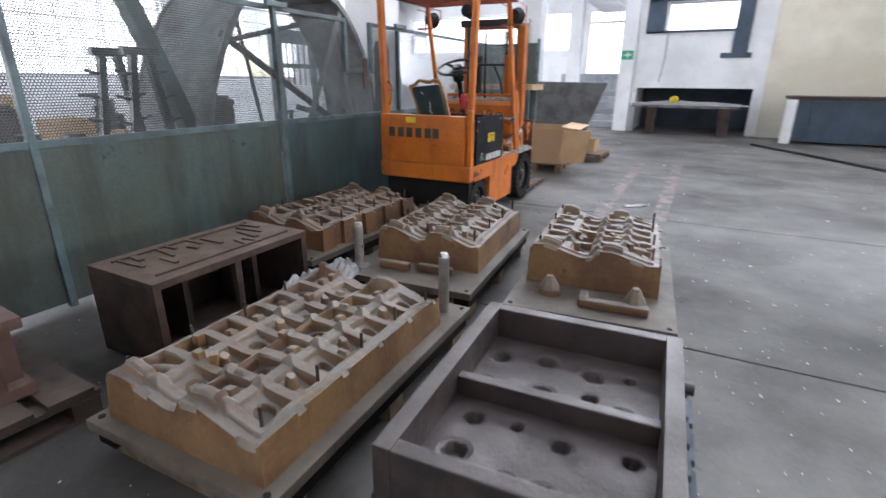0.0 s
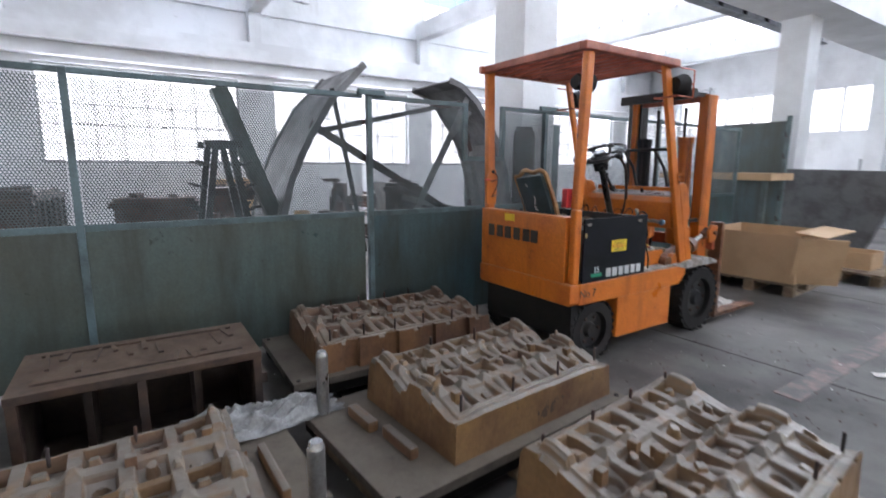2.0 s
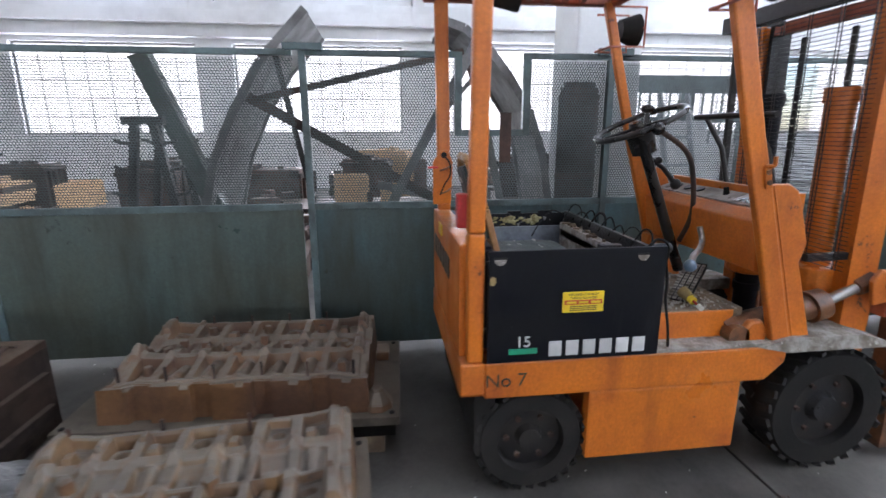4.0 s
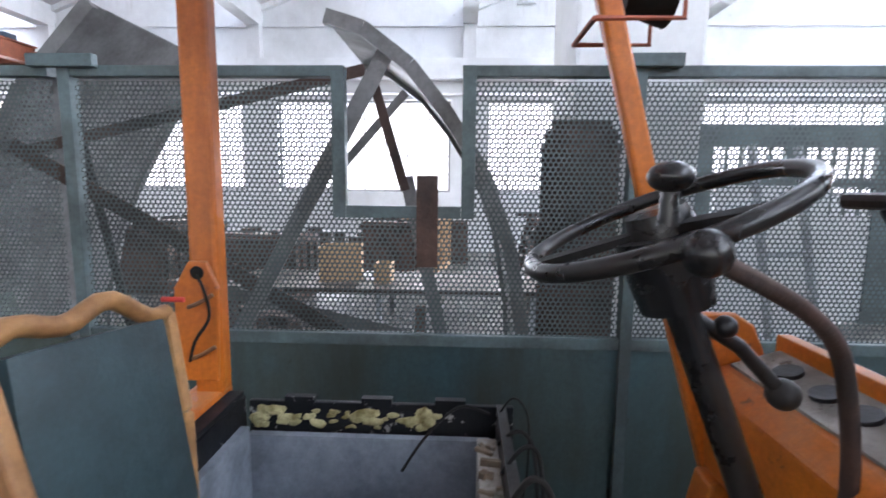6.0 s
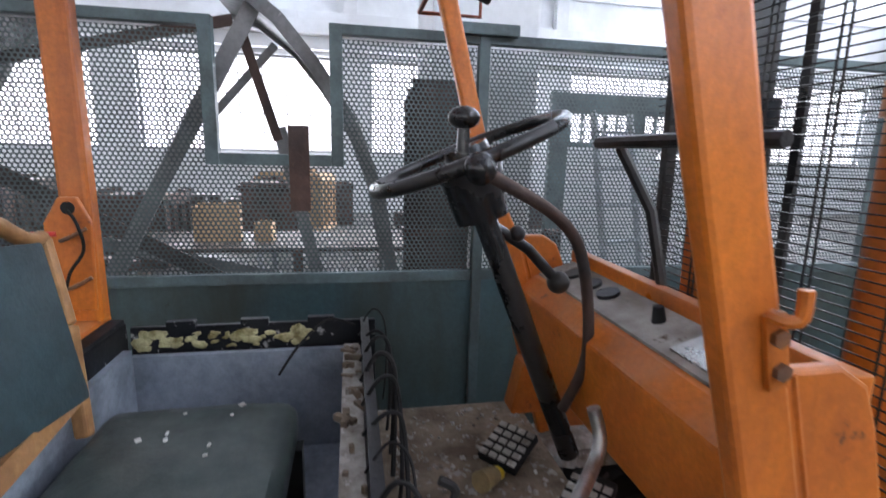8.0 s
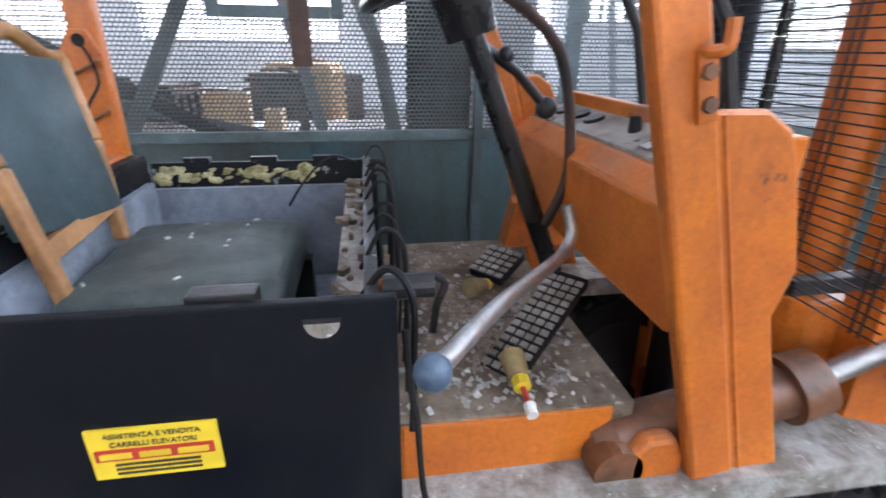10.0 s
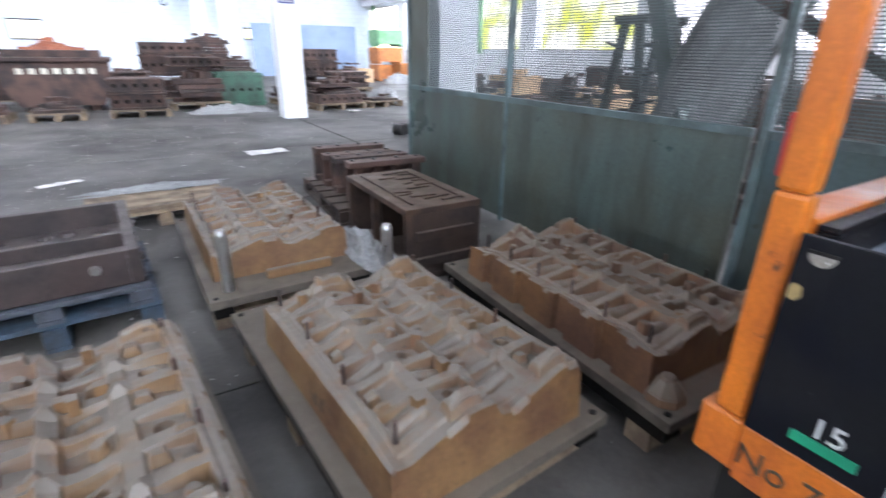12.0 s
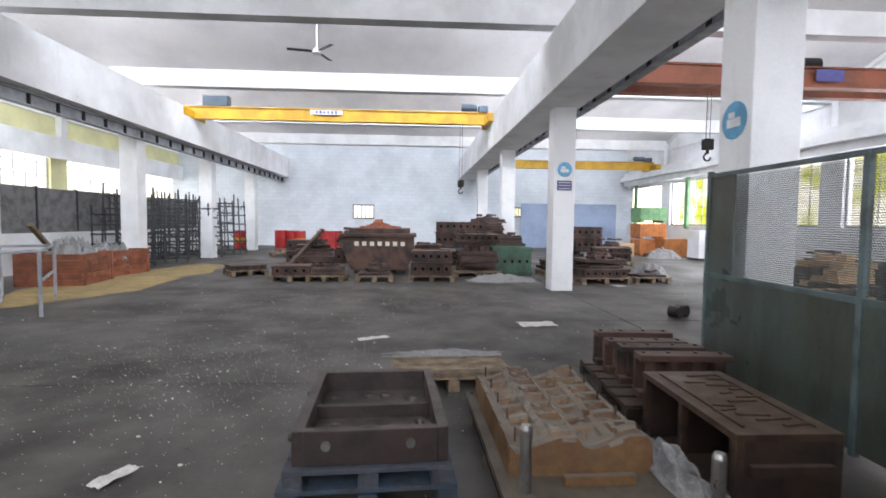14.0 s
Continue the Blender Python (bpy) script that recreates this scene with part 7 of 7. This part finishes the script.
for nm, x0, x1, z0, z1 in (("window_5", 7.15, 8.33, 1.5, 2.3), ("window_6", -1.35, -0.68, 1.68, 2.24)):
    dr = thing(nm, pose((x0 + x1) / 2, Y_FAR - 0.12, z0), "small barred window in the block end wall", "window", "end wall windows", "structure")
    hw, hz = (x1 - x0) / 2, z1 - z0
    bm = BM()
    for sx in (-1, 1):
        box_at(bm, (sx * hw - 0.05, -0.04, 0), (sx * hw + 0.05, 0.04, hz))
    for z in (0.0, hz - 0.06):
        box_at(bm, (-hw + 0.05, -0.04, z), (hw - 0.05, 0.04, z + 0.06))
    part("window_frame", bm, M_BLKMET, dr)
    for i in range(1, 5):
        bm = BM()
        box(bm, -hw + i * 2 * hw / 5, 0, hz / 2, 0.035, 0.03, hz - 0.12)
        part("bar", bm, M_BLKMET, dr)

# ---- north end: stairs, recess, loading bay ----
stair = thing("stairs", pose(2.5, 23.25, 0), "grey stone stairs climbing to a bright doorway", "stairs", kind="structure")
for i in range(9):
    bm = BM()
    box_at(bm, (-0.95, i * 0.30, i * 0.17), (0.95, 2.9, (i + 1) * 0.17), bevel=0.006)
    part("step", bm, M_GREYST, stair)
bm = BM()
box_at(bm, (-1.8, 2.9, 0), (0.98, 4.74, 1.56))
part("landing", bm, M_GREYST, stair)
for x0, x1 in ((3.5, 3.72),):
    bm = BM()
    box_at(bm, (x0, 22.9, 0), (x1, 28.0, 4.9))
    one("wall", bm, M_WHITE, "white wall beside the stairs", "wall", kind="structure")
for x, y in ((3.42, 22.5), (1.5, 24.5)):
    bm = BM()
    box_at(bm, (x - 0.19, y - 0.2, 0), (x + 0.19, y + 0.2, 4.9), bevel=0.01)
    one("column", bm, M_WHITE, "white column beside the stairs", "column", "stair columns", "structure")
wall("wall", (3.62, 22.4, 0), (6.7, 22.65, 4.9), M_WHITE, "white wall with a dark recess below and a window above", [(3.75, 6.5, 0, 1.15), (3.8, 6.2, 2.5, 3.3)], "y")
wall("wall", (6.7, 22.3, 0), (X_WEST, 22.6, 4.9), M_CREAM, "cream stained wall beside the loading bay", [], "y")
wall("wall", (3.62, 24.6, 0), (6.7, 24.8, 4.9), M_WHITE, "back wall of the loading bay", [(4.1, 6.1, 2.3, 3.6)], "y")
wall("wall", (6.7, 22.6, 0), (6.9, 24.6, 4.9), M_WHITE, "side wall of the loading bay", [])
bm = BM()
box_at(bm, (3.62, 22.65, 1.15), (6.7, 24.6, 1.3))
one("floor", bm, M_CONC, "raised concrete slab over the recess", "floor", kind="structure")
bf = thing("window_3", pose(5.0, 22.42, 2.5), "dark blue steel frame of the upper opening", "window", kind="structure")
for lo, hi in (((-1.2, -0.06, 0.0), (1.2, -0.02, 0.06)), ((-1.2, -0.06, 0.74), (1.2, -0.02, 0.8)), ((-1.2, -0.06, 0.0), (-0.75, -0.02, 0.8)), ((0.85, -0.06, -0.5), (1.2, -0.02, 0.0)), ((0.85, -0.06, 0.06), (1.2, -0.02, 0.74)), ((0.62, -0.07, -0.62), (1.3, -0.022, -0.5))):
    bm = BM()
    box_at(bm, lo, hi)
    part("frame_piece", bm, M_BLUEM, bf)
bm = BM()
for x0, z0, x1, z1 in ((4.35, 1.9, 4.35, 2.5), (4.28, 1.3, 4.35, 1.9)):
    bar(bm, (x0, 22.38, z0), (x1, 22.38, z1), 0.04, 0.03)
one("conduit", bm, M_GREYST, "grey conduit on the white wall", "conduit")


def exit_sign(x, y, z, w, rz):
    t = thing("exit_sign", pose(x, y, z, 0, 0, rz), "green emergency exit sign with a white arrow", "sign", "exit signs")
    bm = BM()
    box(bm, 0, 0, 0, w, 0.01, w * 0.75)
    part("panel", bm, M_SIGNG, t)
    bm = BM()
    box(bm, 0, -0.007, 0, w * 0.6, 0.004, w * 0.13)
    box(bm, 0, -0.007, 0, w * 0.13, 0.004, w * 0.5)
    part("arrow", bm, M_SIGNW, t)


exit_sign(3.42, 22.29, 1.98, 0.3, 0)
tb = thing("trestle_table", pose(5.05, 22.0, 0), "long dark table covered with plastic in the recess", "table")
bm = BM()
box_at(bm, (-1.3, -0.25, 0.68), (1.2, 0.25, 0.74))
part("tabletop", bm, M_HOOD, tb)
for x in (-0.8, 0.9):
    bm = BM()
    box_at(bm, (x - 0.12, -0.2, 0), (x + 0.12, 0.2, 0.68))
    part("trestle", bm, M_RUST, tb)
film_heap(5.0, 22.0, 0.741, 2.4, 0.5, 0.12, 51, "grey plastic sheet over the table")
bm = BM()
bmesh.ops.create_uvsphere(bm, u_segments=14, v_segments=10, radius=0.11, matrix=Matrix.Translation((4.75, 21.9, 0.86)))
one("yellow_bucket", bm, M_STICK, "yellow plastic container on the table", "container", smooth=True)
# added sheet before the white wall; the recess's shade is in its colour
rc = BM()
box_at(rc, (3.63, 24.5, 0), (6.69, 24.59, 1.14))
one("wall", rc, M_BLUEM, "added dark blue sheet for the shade at the back of the recess", "wall", kind="structure")
bn = thing("steel_container", pose(8.4, 21.6, 0), "low blue-grey steel container with a white post", "container")
bm = BM()
box_at(bm, (-1.1, -0.5, 0.05), (1.6, 0.4, 0.95), bevel=0.01)
part("body", bm, M_BLUEM, bn)
bm = BM()
box_at(bm, (-1.25, -0.55, 0.95), (1.7, 0.45, 1.02), bevel=0.01)
part("lid", bm, M_RUST, bn)
bm = BM()
box_at(bm, (-1.3, -0.6, 0), (-1.12, -0.4, 0.95))
part("post", bm, M_WHITE, bn)
for i in range(4):
    bm = BM()
    box(bm, -0.8 + i * 0.7, -0.51, 0.5, 0.06, 0.03, 0.85)
    part("rib", bm, M_BLUEM, bn)

# carton, trolley and shelf beyond the forklift
for x, y, rz in ((3.25, 15.15, 4), (3.62, 16.5, 0)):
    pallet("pallet", pose(x, y, 0, 0, 0, rz), 0.85, 0.9, M_PALLET, "pale wooden pallet beyond the forklift", 6, 0.13)
cbx = carton(pose(3.2, 15.2, 0.13, 0, 0, 4), 0.92, 0.95, 0.50, "large open brown carton with a bent flap on a pallet")
bm = BM()
box(bm, 0.62, -0.40, 0.25, 0.012, 0.42, 0.50, Euler((0, 0.28, radians(-55))).to_matrix().to_4x4())
part("flap", bm, M_CARD, cbx)
bm = BM()
box(bm, 0.55, 0.0, 0.52, 0.28, 0.95, 0.01, Euler((0, 0.1, 0)).to_matrix().to_4x4())
part("flap", bm, M_CARD, cbx)
carton(pose(3.62, 16.5, 0.13, 0, 0, 0), 0.5, 0.4, 0.2, "small brown carton on a pallet")
bm = BM()
prism(bm, [(1.9, 0.05), (3.2, 0.05), (3.62, 1.27), (1.9, 1.3)], "y", 18.4, 18.5)
one("steel_sheet", bm, M_HOOD, "large grey tapered sheet-metal plate standing upright", "metal sheet", bevel=0.004)
sh = thing("hook_rack", pose(1.9, 17.2, 0), "grey-green panel rack with hooks and a wooden shelf", "rack")
bm = BM()
box_at(bm, (-0.7, -0.03, 0.1), (0.6, 0.03, 1.98))
part("panel", bm, M_FENCE, sh)
for x in (-0.7, 0.58):
    bm = BM()
    box_at(bm, (x, -0.06, 0), (x + 0.05, 0.0, 2.05))
    part("post", bm, M_POST, sh)
for i in range(5):
    for x in (-0.4, 0.62):
        bm = BM()
        tube(bm, [(x, -0.03, 0.55 + i * 0.3), (x, -0.14, 0.55 + i * 0.3), (x, -0.15, 0.62 + i * 0.3)], 0.012, 8)
        part("hook", bm, M_BLKMET, sh)
bm = BM()
box_at(bm, (-0.9, -0.75, 1.14), (0.75, -0.05, 1.24), bevel=0.006)
part("shelf", bm, M_CARD, sh, "pale wooden shelf board")
for x in (-0.8, 0.65):
    bm = BM()
    box_at(bm, (x - 0.03, -0.7, 0), (x + 0.03, -0.64, 1.14))
    part("leg", bm, M_POST, sh)

# ---- floor markings, litter ----
for x, y0, y1 in ((4.66, 12.2, 16.5), (5.22, 12.2, 16.5)):
    bm = BM()
    box_at(bm, (x - 0.07, y0, 0.0005), (x + 0.07, y1, 0.004))
    one("floor_line", bm, M_STRIPE, "worn red painted line on the concrete", "floor marking", "red floor lines", "structure")
bm = BM()
tube(bm, [(6.5, 20.2, 0.02), (7.2, 19.0, 0.02), (8.1, 17.3, 0.02), (8.9, 15.8, 0.02)], 0.025, 8)
one("floor_cable", bm, M_BLACK, "black cable lying across the floor", "cable", smooth=True)


def scrap(x, y, w, l, rz, label, z=0.0, material=M_PAPER):
    nx, ny = 9, 7
    verts = [((i / (nx - 1) - 0.5) * w, (j / (ny - 1) - 0.5) * l, 0.006 + 0.03 * abs(noise.noise((i * 0.6, j * 0.7, x * 3 + y)))) for j in range(ny) for i in range(nx)]
    faces = [(j * nx + i, j * nx + i + 1, (j + 1) * nx + i + 1, (j + 1) * nx + i) for j in range(ny - 1) for i in range(nx - 1)]
    ob = mesh_part("paper_scrap", verts, faces, material)
    ob.matrix_world = pose(x, y, z, 0, 0, rz)
    tagged(ob, label, "litter", "paper scraps")


scrap(3.25, 5.09, 0.5, 0.3, 5, "crumpled white sheet on the floor")
scrap(5.41, 5.86, 0.38, 0.12, 25, "torn white strip on the floor")
scrap(6.53, 8.95, 0.1, 0.24, -20, "white paper scrap on the floor")
scrap(4.95, 13.1, 0.3, 0.06, 40, "pale strip of wood on the floor")
film_heap(3.24, 13.80, 0.0, 0.55, 0.4, 0.12, 61, "crumpled white rag on the floor under the forks", 20, "rag", M_PAPER)
scrap(0.4, 1.1, 0.25, 0.25, 0, "white bag beside the pallet")
t = thing("metal_fitting", pose(0.97, 4.58, 0, 0, 0, 30), "grey metal fitting lying on the floor", "scrap metal")
bm = BM()
for s in (-1, 1):
    rod(bm, (s * 0.08, -0.08, 0.09), (s * 0.08, 0.08, 0.09), 0.09, segs=16)
part("ring", bm, M_BLKMET, t, smooth=True)
bm = BM()
box(bm, 0, 0, 0.08, 0.16, 0.06, 0.05)
part("web", bm, M_BLKMET, t)
rng = random.Random(99)
verts, faces = [], []
for i in range(9000):
    x, y = (rng.gauss(6.3, 1.9), rng.gauss(7.8, 2.4)) if i < 1200 else (rng.gauss(7.4, 1.2), rng.gauss(6.6, 0.55)) if i < 2200 else (rng.gauss(6.5, 2.0), rng.gauss(3.0, 1.4)) if i < 3900 else (rng.gauss(6.4, 0.7), rng.gauss(7.6, 0.5)) if i < 4500 else (rng.uniform(-5, 12), rng.uniform(-2, 21))
    s = rng.uniform(0.0022, 0.006) * (2.6 if rng.random() < 0.07 else 1)
    a, long = rng.uniform(0, 3), rng.uniform(0.4, 1.0)
    n0 = len(verts)
    for zz in (0.0, s * 0.5):
        for u, v in ((-1, -1), (1, -1), (1, 1), (-1, 1)):
            px, py = u * s * long * rng.uniform(0.6, 1), v * s * 0.5 * rng.uniform(0.6, 1)
            verts.append((x + px * math.cos(a) - py * math.sin(a), y + px * math.sin(a) + py * math.cos(a), zz))
    faces += [(n0 + 4, n0 + 5, n0 + 6, n0 + 7)] + [(n0 + q, n0 + (q + 1) % 4, n0 + 4 + (q + 1) % 4, n0 + 4 + q) for q in range(4)]
tagged(mesh_part("floor_litter", verts, faces, M_PAPER), "pale chips and crumbs scattered over the floor", "litter", kind="stuff")
bm = BM()
for i in range(200):
    x, y = rng.gauss(4.6, 0.7), rng.gauss(12.6, 0.8)
    if x < 3.8 and y > 11.2:
        x += 1.0
    s = rng.uniform(0.003, 0.010)
    box(bm, x, y, s * 0.25, s * rng.uniform(0.8, 2.0), s, s * 0.5, Matrix.Rotation(rng.uniform(0, 3), 4, "Z"))
one("floor_debris", bm, M_RUST, "dark crumbs and stones around the forklift", "litter", kind="stuff")
for k, (x, y, rx, ry) in enumerate(((11.4, 1.2, 1.1, 2.6), (11.2, -1.8, 0.9, 2.0))):
    nx = 26
    verts, faces = [(0, 0, 0.012)], []
    for i in range(nx):
        a = 2 * math.pi * i / nx
        r = 1 + 0.35 * noise.noise((math.cos(a) * 2, math.sin(a) * 2, k))
        verts.append((rx * r * math.cos(a), ry * r * math.sin(a), 0.0045))
    faces = [(0, 1 + i, 1 + (i + 1) % nx) for i in range(nx)]
    ob = mesh_part("sawdust", verts, faces, M_SAW)
    ob.matrix_world = pose(x, y, 0)
    tagged(ob, "yellow sawdust spread on the floor", "sawdust", kind="stuff")

el = thing("emergency_lamp", pose(X_EAST + 0.052, 13.3, 5.42), "white emergency lamp fixed to the outer beam", "lamp")
bm = BM()
box_at(bm, (-0.05, -0.2, -0.07), (0.03, 0.2, 0.07), bevel=0.01)
part("housing", bm, M_WHITE, el)
bm = BM()
box_at(bm, (0.031, -0.18, -0.055), (0.036, 0.18, 0.055))
part("diffuser", bm, M_SIGNW, el)
